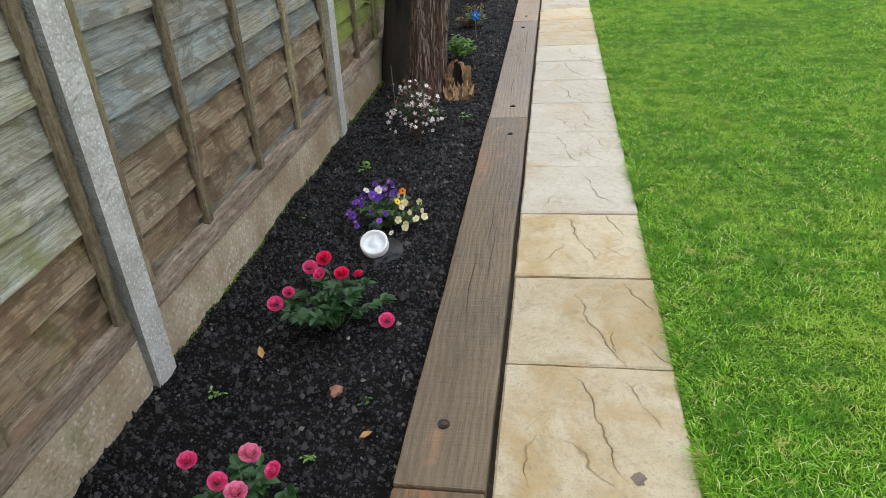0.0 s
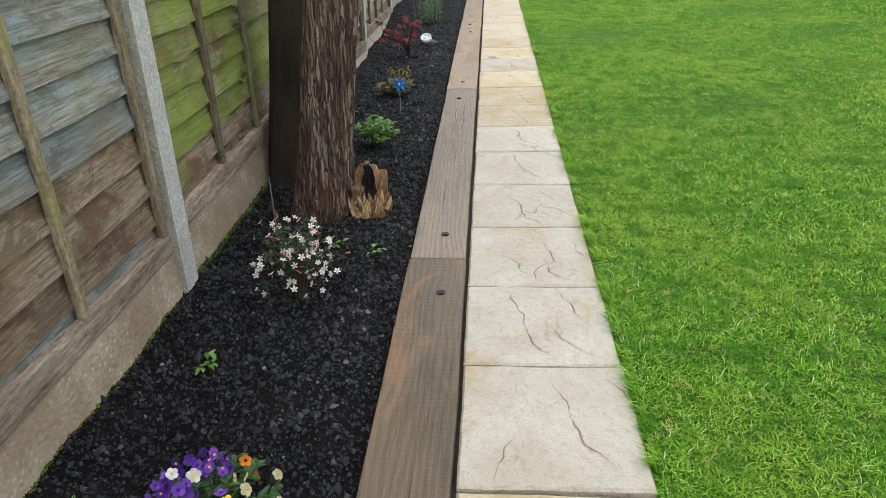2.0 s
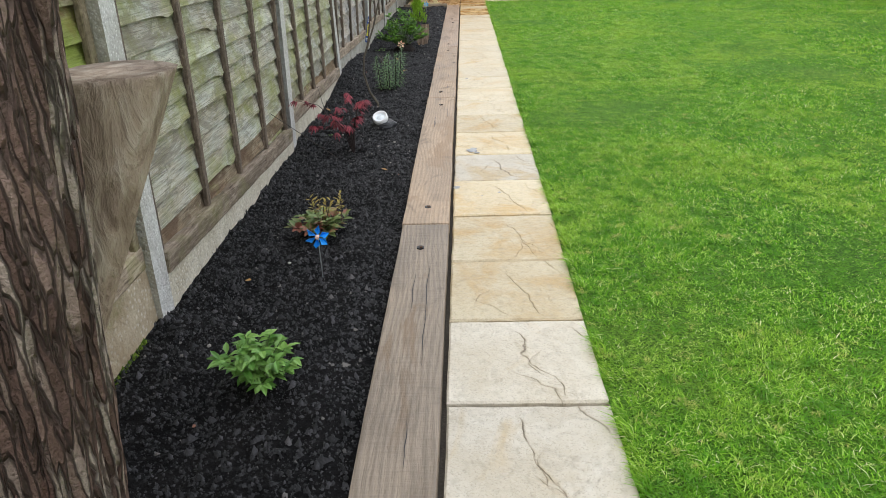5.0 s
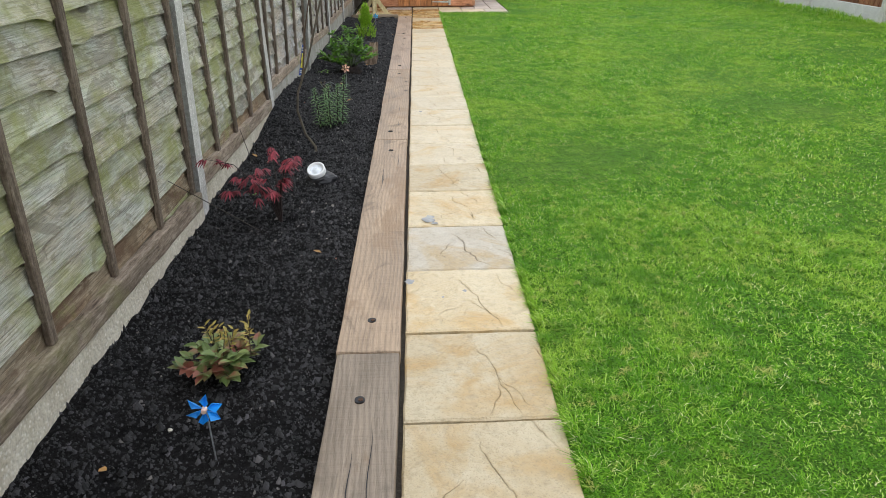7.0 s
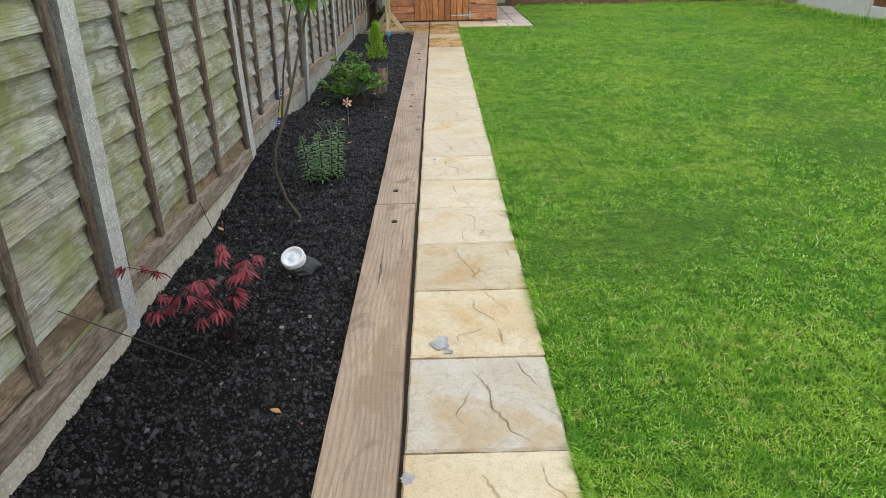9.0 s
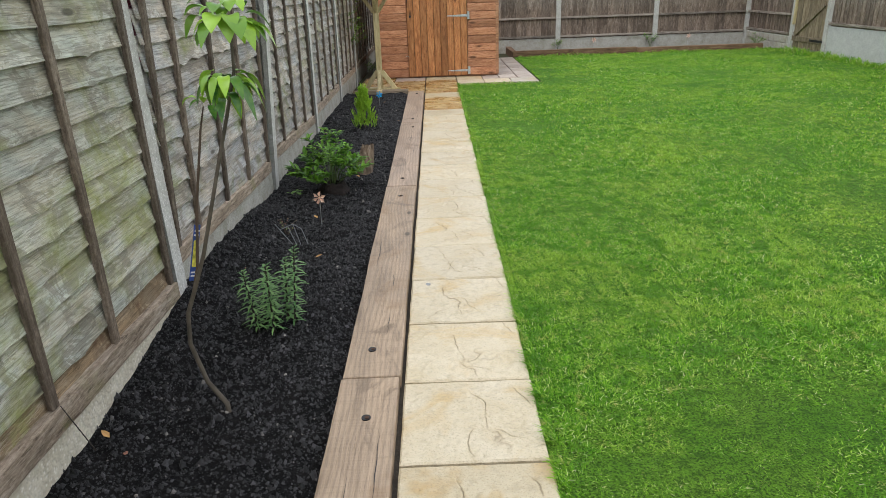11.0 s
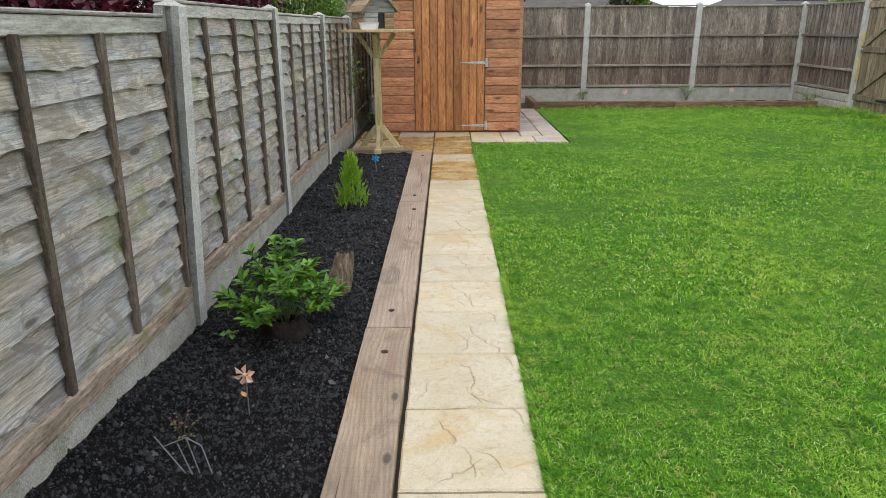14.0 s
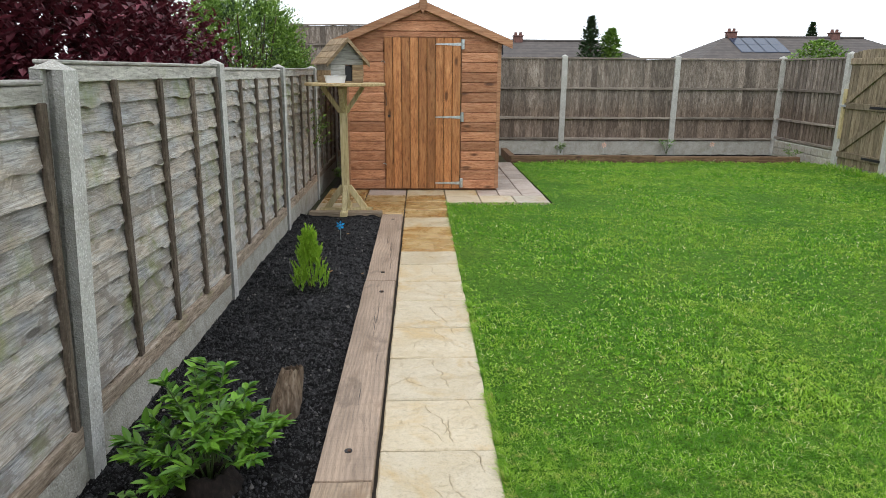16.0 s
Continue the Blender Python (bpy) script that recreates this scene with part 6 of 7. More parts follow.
PEB = plain("pebble_stone", (0.22, 0.2, 0.18), 0.8, 0, 0.4)
BRICKB = plain("brick_crumb", (0.28, 0.13, 0.09), 0.85, 0, 0.3)
PALE_STONE = plain("pale_stone", (0.5, 0.46, 0.4), 0.8, 0, 0.2)
r = random.Random(91)
for i in range(46):
    x, y = r.uniform(-0.85, -0.15), r.uniform(1.8, 16.3)
    s = r.uniform(0.004, 0.010) if i else 0.02
    if i == 0:
        x, y = -0.33, 2.78
    t = thing("pebble", (x, y, soil_h(x, y) + s * 0.3), "small brick fragment on the soil" if i % 5 == 0 else "small stone lying on the black soil", "stone", "stones on the soil", rz=r.uniform(0, 360))
    bm = bmesh.new()
    bmesh.ops.create_icosphere(bm, subdivisions=1, radius=s)
    for v in bm.verts:
        v.co = Vector((v.co.x * r.uniform(0.8, 1.3), v.co.y * r.uniform(0.7, 1.1), v.co.z * r.uniform(0.5, 0.8)))
    part("stone_body", bm, BRICKB if i % 5 == 0 else (PALE_STONE if i % 6 == 0 else PEB), t)
DEADLEAF = plain("dead_leaf", (0.45, 0.25, 0.09), 0.7, 0, 0.3)
for i in range(14):
    x, y = (-0.40, 10.87) if i == 0 else (r.uniform(-0.85, -0.15), r.uniform(2, 16))
    V, F = [], []
    leaf(V, F, Vector((0, 0, 0)), rvec(r, 0.1), r.uniform(0.025, 0.045), 0.02, droop=-0.2)
    V += [p + Vector((0, 0, -0.001)) for p in V]
    n = len(V) // 2
    F += [tuple(n + q for q in f[::-1]) for f in F]
    t = thing("fallen_leaf", (x, y, soil_h(x, y) + 0.012), "dry orange-brown fallen leaf", "leaf", "fallen leaves on the soil")
    mesh_ob("leaf_blade", V, F, DEADLEAF, t)

# ---------- lopped tree by the fence ----------
kb = Kit("conifer_bark")
wob = kb.node("ShaderNodeTexNoise")
bv = kb.coords((1, 1, 1), shift=False)
kb.put(wob.inputs["Vector"], bv)
wob.inputs["Scale"].default_value = 14.0
wsc = kb.node("ShaderNodeVectorMath", operation="SCALE")
kb.link(wob.outputs["Color"], wsc.inputs[0])
wsc.inputs["Scale"].default_value = 0.018
wad = kb.node("ShaderNodeVectorMath", operation="ADD")
kb.link(bv, wad.inputs[0])
kb.link(wsc.outputs[0], wad.inputs[1])
wmp = kb.node("ShaderNodeMapping")
wmp.inputs["Scale"].default_value = (78, 78, 5.0)
kb.link(wad.outputs[0], wmp.inputs[0])
cells = kb.node("ShaderNodeTexVoronoi")
cells.inputs["Scale"].default_value = 1.0
kb.link(wmp.outputs[0], cells.inputs["Vector"])
rims = kb.node("ShaderNodeTexVoronoi", feature="DISTANCE_TO_EDGE")
rims.inputs["Scale"].default_value = 1.0
kb.link(wmp.outputs[0], rims.inputs["Vector"])
b2 = kb.noise(kb.coords((1, 1, 0.35), shift=False), 6.0, 4.0, 0.6)
b1 = kb.noise(bv, 90.0, 4.0, 0.65)
pale_at = kb.noise(kb.coords((9, 9, 1.1), shift=False), 1.0, 3.0, 0.55)
bark = kb.ramp(cells.outputs["Color"], [(0.15, (0.10, 0.06, 0.046)), (0.5, (0.19, 0.12, 0.092)), (0.85, (0.29, 0.20, 0.16))])
bark = kb.mix(kb.ramp(b2, [(0.54, 0.0), (0.70, 0.6)]), bark, (0.25, 0.11, 0.075))
plate = kb.math("MULTIPLY", kb.ramp(cells.outputs["Color"], [(0.42, 0.0), (0.55, 1.0)]), kb.ramp(pale_at, [(0.50, 0.0), (0.60, 0.75)]))
bark = kb.mix(plate, bark, (0.42, 0.36, 0.29))
bark = kb.mix(kb.ramp(b1, [(0.32, 0.45), (0.48, 0.0)]), bark, (0.06, 0.04, 0.03))
gap = kb.ramp(rims.outputs["Distance"], [(0.02, 1.0), (0.14, 0.0)])
bark = kb.mix(kb.math("MULTIPLY", gap, 0.7), bark, (0.055, 0.038, 0.03))
kb.finish(bark, 0.85, kb.math("SUBTRACT", kb.math("MULTIPLY", b1, 0.6), kb.math("MULTIPLY", gap, 0.8)), 1.0, 0.02, spec=0.25)
# The rear stem's shade is put into this dark bark colour.
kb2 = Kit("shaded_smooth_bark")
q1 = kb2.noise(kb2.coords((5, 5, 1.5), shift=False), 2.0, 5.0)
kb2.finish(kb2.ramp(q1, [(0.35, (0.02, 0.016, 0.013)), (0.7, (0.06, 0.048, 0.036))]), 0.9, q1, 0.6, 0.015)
kb3 = Kit("pale_limb_bark")
q3 = kb3.noise(kb3.coords((9, 9, 3), shift=False), 3.0, 6.0, 0.65, 0.6)
kb3.finish(kb3.ramp(q3, [(0.3, (0.16, 0.11, 0.075)), (0.5, (0.34, 0.26, 0.19)), (0.7, (0.5, 0.42, 0.33))]), 0.9, q3, 1.0, 0.02)


def trunk(p, q, r0, r1, seed, flare=0.35, sides=120, rows=150, ridge=0.10, bend=0.0):
    p, q = Vector(p), Vector(q)
    V, F = [], []
    for i in range(rows + 1):
        f = i / rows
        c = p.lerp(q, f) + Vector((bend * math.sin(f * 3.1), 0, 0))
        rr = (r0 + (r1 - r0) * f) * (1 + flare * math.exp(-f * (q - p).length / 0.12))
        for j in range(sides):
            a = 6.283 * j / sides
            g = abs(noise.noise((math.cos(a) * 5.5, math.sin(a) * 5.5 + seed, c.z * 2.2))) + 0.5 * abs(noise.noise((math.cos(a) * 13, math.sin(a) * 13 + seed, c.z * 5)))
            w = 1 + ridge * (0.5 - 2 * g) + 0.07 * noise.noise((math.cos(a) * 1.3, math.sin(a) * 1.3 + seed, c.z * 1.2)) + 0.03 * noise.noise((math.cos(a) * 9, math.sin(a) * 9, c.z * 5 + seed))
            V.append((c.x + rr * w * math.cos(a), c.y + rr * w * math.sin(a), c.z))
    for i in range(rows):
        for j in range(sides):
            k = (j + 1) % sides
            F.append((i * sides + j, i * sides + k, (i + 1) * sides + k, (i + 1) * sides + j))
    F.append(tuple(rows * sides + j for j in range(sides)))
    return V, F


t = thing("lopped_tree", (-0.54, 5.36, 0), "old tree by the fence with rough peeling bark, limbs lopped", "tree")
mesh_ob("trunk", *trunk((0, 0, -0.05), (0.34, 0.06, 2.3), 0.115, 0.085, 2.0), kb.m, t, "reddish-brown trunk with peeling vertical bark", smooth=True)
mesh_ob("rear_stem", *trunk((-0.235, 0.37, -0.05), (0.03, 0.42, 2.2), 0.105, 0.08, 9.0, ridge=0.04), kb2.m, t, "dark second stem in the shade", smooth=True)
mesh_ob("limb_stub", *trunk((0.10, 0.17, 0.60), (0.19, 0.265, 1.0), 0.028, 0.093, 5.0, flare=0.0, sides=56, rows=46, ridge=0.07), kb3.m, t, "sawn-off pale limb stub tapering down to the trunk", smooth=True)
t = thing("broken_stump", (-0.325, 5.35, 0), "decayed orange-brown broken stump at the foot of the tree", "tree stump", rz=8)
V, F, VI, FI = [], [], [], []
SN, ROWS = 72, 14
for i in range(ROWS + 1):
    for j in range(SN):
        a = 6.283 * j / SN
        ca, sa = math.cos(a), math.sin(a)
        rim = 0.105 + 0.105 * max(-0.5, sa) + 0.035 * noise.noise((ca * 2.6, sa * 2.6, 8)) + 0.02 * abs(noise.noise((ca * 8, sa * 8, 3)))
        f = i / ROWS
        e = 1.04 + 0.26 * noise.noise((ca * 1.8, sa * 1.8, f * 2.2)) + 0.16 * noise.noise((ca * 6, sa * 6, f * 4.0 + 5)) + 0.10 * (1 - f) ** 2 - 0.22 * f ** 3
        V.append((0.082 * e * ca, 0.075 * e * sa, -0.03 + (rim + 0.03) * f))
        w = (0.32 + 0.2 * noise.noise((ca * 3, sa * 3, f * 3 + 9))) * (1 - 0.45 * f * f)
        VI.append((0.082 * w * ca + 0.004, 0.075 * w * sa, rim - (rim - 0.07) * f))
for i in range(ROWS):
    for j in range(SN):
        k = (j + 1) % SN
        q = (i * SN + j, i * SN + k, (i + 1) * SN + k, (i + 1) * SN + j)
        F.append(q)
        FI.append(q)
FI.append(tuple(ROWS * SN + j for j in range(SN)))
n0 = len(V)
V += VI[:SN]
F += [(ROWS * SN + j, ROWS * SN + (j + 1) % SN, n0 + (j + 1) % SN, n0 + j) for j in range(SN)]
mesh_ob("stump_wood", V, F, STUMP_RAW, t, smooth=True)
# The hollow's shade is put into its near-black wood colour.
mesh_ob("hollow", VI, FI, STUMP_DARK, t, "rotten hollow inside the stump, its shade put into near-black wood", smooth=True)
rs = random.Random(77)
for q in range(38):
    a = rs.uniform(3.4, 6.1) if q < 36 else rs.uniform(-0.4, 3.2)
    e = rs.uniform(0.045, 0.088)
    b0 = Vector((e * math.cos(a), e * 0.9 * math.sin(a), rs.uniform(0.0, 0.03) if q < 36 else 0.11))
    out = Vector((math.cos(a) * 0.3 + rs.uniform(-0.25, 0.25), math.sin(a) * 0.15 + rs.uniform(-0.1, 0.25), 1)) * rs.uniform(0.035, 0.085)
    v, f = tube([b0, b0 + out * 0.6 + Vector((rs.uniform(-0.005, 0.005), 0, 0)), b0 + out], [rs.uniform(0.008, 0.015), rs.uniform(0.006, 0.010), 0.001], 5)
    mesh_ob("splinter", v, f, STUMP_FIBRE if q % 3 else STUMP_RAW, t, "torn pale tan wood fibres")

# ---------- bird table ----------
BTX, BTY = -0.495, 16.82
OSB = Kit("osb_board")
o1 = OSB.noise(OSB.coords((9, 30, 30)), 2.0, 4.0, 0.6, 1.0)
OSB.finish(OSB.ramp(o1, [(0.3, (0.28, 0.18, 0.08)), (0.5, (0.46, 0.34, 0.17)), (0.7, (0.6, 0.5, 0.3))]), 0.7, o1, 0.3, 0.004)
t = thing("bird_table", (BTX, BTY, 0), "home-made bird table of pale treated timber with a wide round top", "bird table")
part("post", box_bm(-0.036, 0.036, -0.036, 0.036, 0.02, 1.27, 0.004), NEW_PINE, t, "pale squared timber post")
V, F = [], []
for ri, z in ((0.395, 1.272), (0.402, 1.277), (0.402, 1.297), (0.395, 1.302)):
    for j in range(12):
        a = 6.283 * (j + 0.5) / 12
        V.append((ri * math.cos(a) + 0.03, ri * math.sin(a), z))
for i in range(3):
    for j in range(12):
        k = (j + 1) % 12
        F.append((i * 12 + j, i * 12 + k, (i + 1) * 12 + k, (i + 1) * 12 + j))
F += [tuple(range(12))[::-1], tuple(36 + j for j in range(12))]
mesh_ob("table_top", V, F, OSB.m, t, "pale board table top")
for dx, dy in ((1, 0), (-1, 0), (0, 1), (0, -1)):
    part("top_brace", beam_bm((dx * 0.03, dy * 0.03, 1.02), (dx * 0.20, dy * 0.20, 1.265), 0.045, 0.045), NEW_PINE, t)
    part("foot_brace", beam_bm((dx * 0.03, dy * 0.03, 0.27), (dx * 0.21, dy * 0.21, 0.022), 0.045, 0.06), NEW_PINE, t)
part("foot_beam", box_bm(-0.27, 0.27, -0.036, 0.036, 0.002, 0.05, 0.004), NEW_PINE, t)
part("foot_beam", box_bm(-0.036, 0.036, -0.27, 0.27, 0.004, 0.052, 0.004), NEW_PINE, t)
HUT_GREY = wood("birdhouse_grey", (0.20, 0.19, 0.165), (0.34, 0.33, 0.29), (0.46, 0.45, 0.41), "x", 0.8, grain=24)
HUT_BROWN = wood("birdhouse_brown", (0.16, 0.10, 0.05), (0.30, 0.21, 0.12), (0.42, 0.33, 0.21), "x", 0.8, grain=24)
h = thing("bird_house", (BTX - 0.03, BTY + 0.06, 1.303), "small weathered wooden bird house with a slatted gable roof", "bird house", rz=28)
HWD, HDP, HHT, HRG = 0.165, 0.19, 0.22, 0.40
part("house_floor", box_bm(-HWD, HWD, -HDP, HDP, 0, 0.015, 0.002), HUT_BROWN, h)
for i in range(4):
    za, zb = 0.016 + i * 0.051, 0.016 + (i + 1) * 0.051 - 0.002
    for s in (-1, 1):
        part("side_board", box_bm(s * HWD - 0.006, s * HWD + 0.006 + s * 0.003 * (i % 2), -HDP, HDP, za, zb, 0.002), HUT_BROWN if i < 2 else HUT_GREY, h)
    part("back_board", box_bm(-HWD, HWD, HDP - 0.012, HDP, za, zb, 0.002), HUT_GREY, h)
    if i < 3:
        part("front_board", box_bm(-HWD, -0.02, -HDP - 0.004, -HDP + 0.008, za, zb, 0.002), HUT_GREY if i else HUT_BROWN, h)
        part("front_board", box_bm(0.055, HWD, -HDP - 0.004, -HDP + 0.008, za, zb, 0.002), HUT_BROWN, h)
    else:
        part("front_board", box_bm(-HWD, HWD, -HDP - 0.004, -HDP + 0.008, za, zb, 0.002), HUT_GREY, h)
# Black sheet behind the front opening stands in for the shade inside.
V, F = [], []
for j in range(9):
    a = math.pi * j / 8
    V.append((0.0175 + 0.0375 * math.cos(a), -HDP + 0.012, 0.12 + 0.04 * math.sin(a)))
V += [(-0.02, -HDP + 0.012, 0.015), (0.055, -HDP + 0.012, 0.015)]
mesh_ob("doorway", V, [tuple(range(9)) + (9, 10)], BLACK_METAL, h, "black sheet painting the shade inside the arched doorway")
part("gable", prism_bm([(-HWD, HHT), (HWD, HHT), (0, HRG - 0.02)], -HDP - 0.004, -HDP + 0.008), HUT_GREY, h)
part("gable", prism_bm([(-HWD, HHT), (HWD, HHT), (0, HRG - 0.02)], HDP - 0.012, HDP), HUT_GREY, h)
for s in (-1, 1):
    for i in range(4):
        f0, f1 = i / 4, (i + 1) / 4 + 0.03
        ex = HWD + 0.05
        a0, a1 = (s * ex * f0, HRG - (HRG - 0.17) * f0), (s * ex * f1, HRG - (HRG - 0.17) * f1)
        lift = 0.012 - 0.002 * i
        part("roof_slat", prism_bm([(a0[0], a0[1] + lift - 0.006), (a1[0], a1[1] + lift), (a1[0], a1[1] + lift + 0.011), (a0[0], a0[1] + lift + 0.006)], -HDP - 0.035, HDP + 0.03, 0.001), HUT_BROWN, h, "pale weathered roof slat")
    ex = HWD + 0.055
    part("barge_board", prism_bm([(0, HRG + 0.02), (s * ex, 0.185), (s * ex, 0.145), (0, HRG - 0.025)], -HDP - 0.05, -HDP - 0.036, 0.001), HUT_BROWN, h)
TUB = plain("frosted_plastic", (0.75, 0.76, 0.77), 0.3, 0, 0.04)
t = thing("plastic_tub", (BTX - 0.04, BTY - 0.24, 1.303), "small frosted white plastic food tub", "tub")
bm = bmesh.new()
rings = []
for w, d, z in ((0.085, 0.055, 0.0), (0.097, 0.064, 0.06), (0.102, 0.069, 0.062), (0.102, 0.069, 0.068), (0.092, 0.06, 0.068), (0.08, 0.05, 0.008)):
    rings.append([bm.verts.new((sx * w, sy * d, z)) for sx, sy in ((-1, -0.7), (-0.8, -1), (0.8, -1), (1, -0.7), (1, 0.7), (0.8, 1), (-0.8, 1), (-1, 0.7))])
for a, b in zip(rings, rings[1:]):
    for j in range(8):
        bm.faces.new((a[j], a[(j + 1) % 8], b[(j + 1) % 8], b[j]))
bm.faces.new(rings[0][::-1])
bm.faces.new(rings[-1])
part("tub_body", bm, TUB, t)

# ---------- beyond the fences ----------


def shrub(name, at, rx, ry, h, n, L, W, mt, label, seed, low=0.25, trunk_mat=STEM_BROWN, limbs=9):
    """A shrub of many leaves on branching limbs with an uneven outline."""
    r = random.Random(seed)
    t = thing(name, at, label, "shrub")
    for i in range(limbs):
        a = r.uniform(0, 6.283)
        tip = Vector((math.cos(a) * rx * r.uniform(0.3, 0.85), math.sin(a) * ry * r.uniform(0.3, 0.85), h * r.uniform(0.6, 0.95)))
        v, f = tube([(tip.x * 0.05, tip.y * 0.05, -0.05), (tip.x * 0.4, tip.y * 0.4, tip.z * 0.5), tip], [0.025, 0.016, 0.005], 6)
        mesh_ob("limb", v, f, trunk_mat, t)
    V, F = [], []
    sprigs = n // 12
    for i in range(sprigs):
        a, b = r.uniform(0, 6.283), r.random()
        e = math.sqrt(r.uniform(0.25, 1.0))
        z = low + (1 - low) * b
        prof = math.sqrt(max(0.05, 1 - ((z - 0.45) / 0.6) ** 2))
        k = 1 + 0.3 * noise.noise((math.cos(a) * 1.8 + seed, math.sin(a) * 1.8, z * 3))
        c = Vector((math.cos(a) * rx * prof * e * k, math.sin(a) * ry * prof * e * k, z * h * (0.92 + 0.14 * k - 0.1)))
        d0 = (rvec(r, 0.9) + Vector((math.cos(a), math.sin(a), 0.5))).normalized()
        ln = L * r.uniform(2, 5)
        for q in range(12):
            d = (d0 * 0.6 + rvec(r, 0.6)).normalized()
            small_leaf(V, F, c + d0 * (ln * q / 12), d, L * r.uniform(0.6, 1.2), W * r.uniform(0.7, 1.2))
    mesh_ob("crown", V, F, mt, t)
    return t


shrub("purple_shrub", (-2.15, 14.3, 0), 1.05, 2.0, 2.4, 64000, 0.062, 0.04, LEAF_RED, "large dark purple-red leaved shrub behind the fence", 401)
shrub("purple_shrub", (-2.2, 12.1, 0), 0.9, 1.5, 2.3, 36000, 0.062, 0.04, LEAF_RED, "dark purple-red leaved shrub behind the fence", 404)
shrub("hedge_shrub", (-1.75, 18.1, 0), 0.8, 1.6, 2.2, 34000, 0.05, 0.024, LEAF_HEDGE, "tall loose green shrub behind the fence", 402)
shrub("lime_shrub", (-2.2, 19.8, 0), 0.8, 1.0, 2.3, 9000, 0.06, 0.035, LEAF_LIME, "bright lime green shrub behind the fence", 403)
shrub("twiggy_shrub", (-1.5, 17.2, 0), 0.35, 0.9, 2.2, 2600, 0.04, 0.018, LEAF_FAR, "thin dark twiggy shrub rising over the fence", 405, limbs=26)
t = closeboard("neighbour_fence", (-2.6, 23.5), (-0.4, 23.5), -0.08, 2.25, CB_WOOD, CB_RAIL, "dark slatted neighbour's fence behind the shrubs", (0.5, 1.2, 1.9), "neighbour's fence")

ROOF = Kit("roof_tiles")
rv = ROOF.coords((1, 1, 1))
wv = ROOF.node("ShaderNodeTexWave")
wv.bands_direction = "Z"
ROOF.put(wv.inputs["Vector"], rv)
wv.inputs["Scale"].default_value = 1.6
wv.inputs["Distortion"].default_value = 0.4
rn = ROOF.noise(rv, 2.0, 4.0)
ROOF.finish(ROOF.mix(ROOF.ramp(rn, [(0.4, 0.0), (0.65, 0.7)]), (0.085, 0.075, 0.07), (0.13, 0.11, 0.10)), 0.9, wv.outputs["Fac"], 0.5, 0.03)
BRICK = plain("red_brick", (0.17, 0.085, 0.07), 0.9, 0, 0.3, 8.0)
PANEL = plain("solar_glass", (0.04, 0.055, 0.09), 0.2, 0.1, 0.1)
FRAME_W = plain("window_frame_white", (0.7, 0.7, 0.7), 0.5)
GLASS_D = plain("dark_window_glass", (0.03, 0.035, 0.04), 0.1)


def bungalow(x0, x1, y, d, eave, ridge, hip0, hip1, label, chimneys, panels=()):
    """A hipped-roof bungalow; the ridge runs along x from hip0 to hip1."""
    t = thing("bungalow", (x0, y, 0), label, "house", "distant bungalows")
    L = x1 - x0
    part("wall", box_bm(0.3, L - 0.3, 0.3, d - 0.3, -0.1, eave + 0.1, 0.01), BRICK, t, "red brick wall")
    V = [(0, 0, eave), (L, 0, eave), (L, d, eave), (0, d, eave), (hip0 - x0, d / 2, ridge), (hip1 - x0, d / 2, ridge)]
    roof = mesh_ob("roof", V, [(0, 1, 5, 4), (1, 2, 5), (2, 3, 4, 5), (3, 0, 4), (3, 2, 1, 0)], ROOF.m, t, "dark grey tiled hipped roof")
    v, f = tube([(hip0 - x0, d / 2, ridge + 0.02), (hip1 - x0, d / 2, ridge + 0.02)], [0.1, 0.1], 8)
    mesh_ob("ridge_tiles", v, f, ROOF.m, roof)
    for cx in chimneys:
        ch = part("chimney", box_bm(cx - x0 - 0.32, cx - x0 + 0.32, d / 2 - 0.3, d / 2 + 0.3, ridge - 0.5, ridge + 0.32, 0.02), BRICK, t, "red brick chimney stack")
        part("chimney_cap", box_bm(cx - x0 - 0.38, cx - x0 + 0.38, d / 2 - 0.36, d / 2 + 0.36, ridge + 0.322, ridge + 0.4, 0.02), BRICK, ch)
        for q in (-0.18, 0.18):
            v, f = tube([(cx - x0 + q, d / 2, ridge + 0.4), (cx - x0 + q, d / 2, ridge + 0.62)], [0.12, 0.1], 10)
            mesh_ob("chimney_pot", v, f, BRICK, ch, "terracotta chimney pot")
    sl = (ridge - eave) / (d / 2)
    for (u, w) in panels:
        for c in range(4):
            for rw in range(2):
                a, b = u - x0 + c * w / 4 + 0.03, u - x0 + (c + 1) * w / 4 - 0.03
                y0, y1 = d / 2 * (0.35 + 0.3 * rw) + 0.02, d / 2 * (0.65 + 0.3 * rw) - 0.02
                V = [(a, y0, eave + sl * y0 + 0.06), (b, y0, eave + sl * y0 + 0.06), (b, y1, eave + sl * y1 + 0.06), (a, y1, eave + sl * y1 + 0.06)]
                V += [(x, yy, z - 0.05) for x, yy, z in V]
                mesh_ob("solar_panel", V, [(0, 1, 2, 3), (7, 6, 5, 4), (0, 4, 5, 1), (1, 5, 6, 2), (2, 6, 7, 3), (3, 7, 4, 0)], PANEL, roof, "dark blue-grey solar panel")
    for i in range(3):
        wx = L * (0.2 + 0.28 * i)
        w = part("window", box_bm(wx - 0.8, wx + 0.8, 0.22, 0.32, 0.9, 2.0, 0.01), FRAME_W, t, "white-framed window")
        part("pane", box_bm(wx - 0.72, wx + 0.72, 0.2, 0.225, 0.98, 1.92, 0), GLASS_D, w)
    return t


bungalow(1.0, 16.6, 57, 8, 2.05, 3.6, 4.5, 13.2, "bungalow with grey tiled roof far behind the fence", (7.5,))
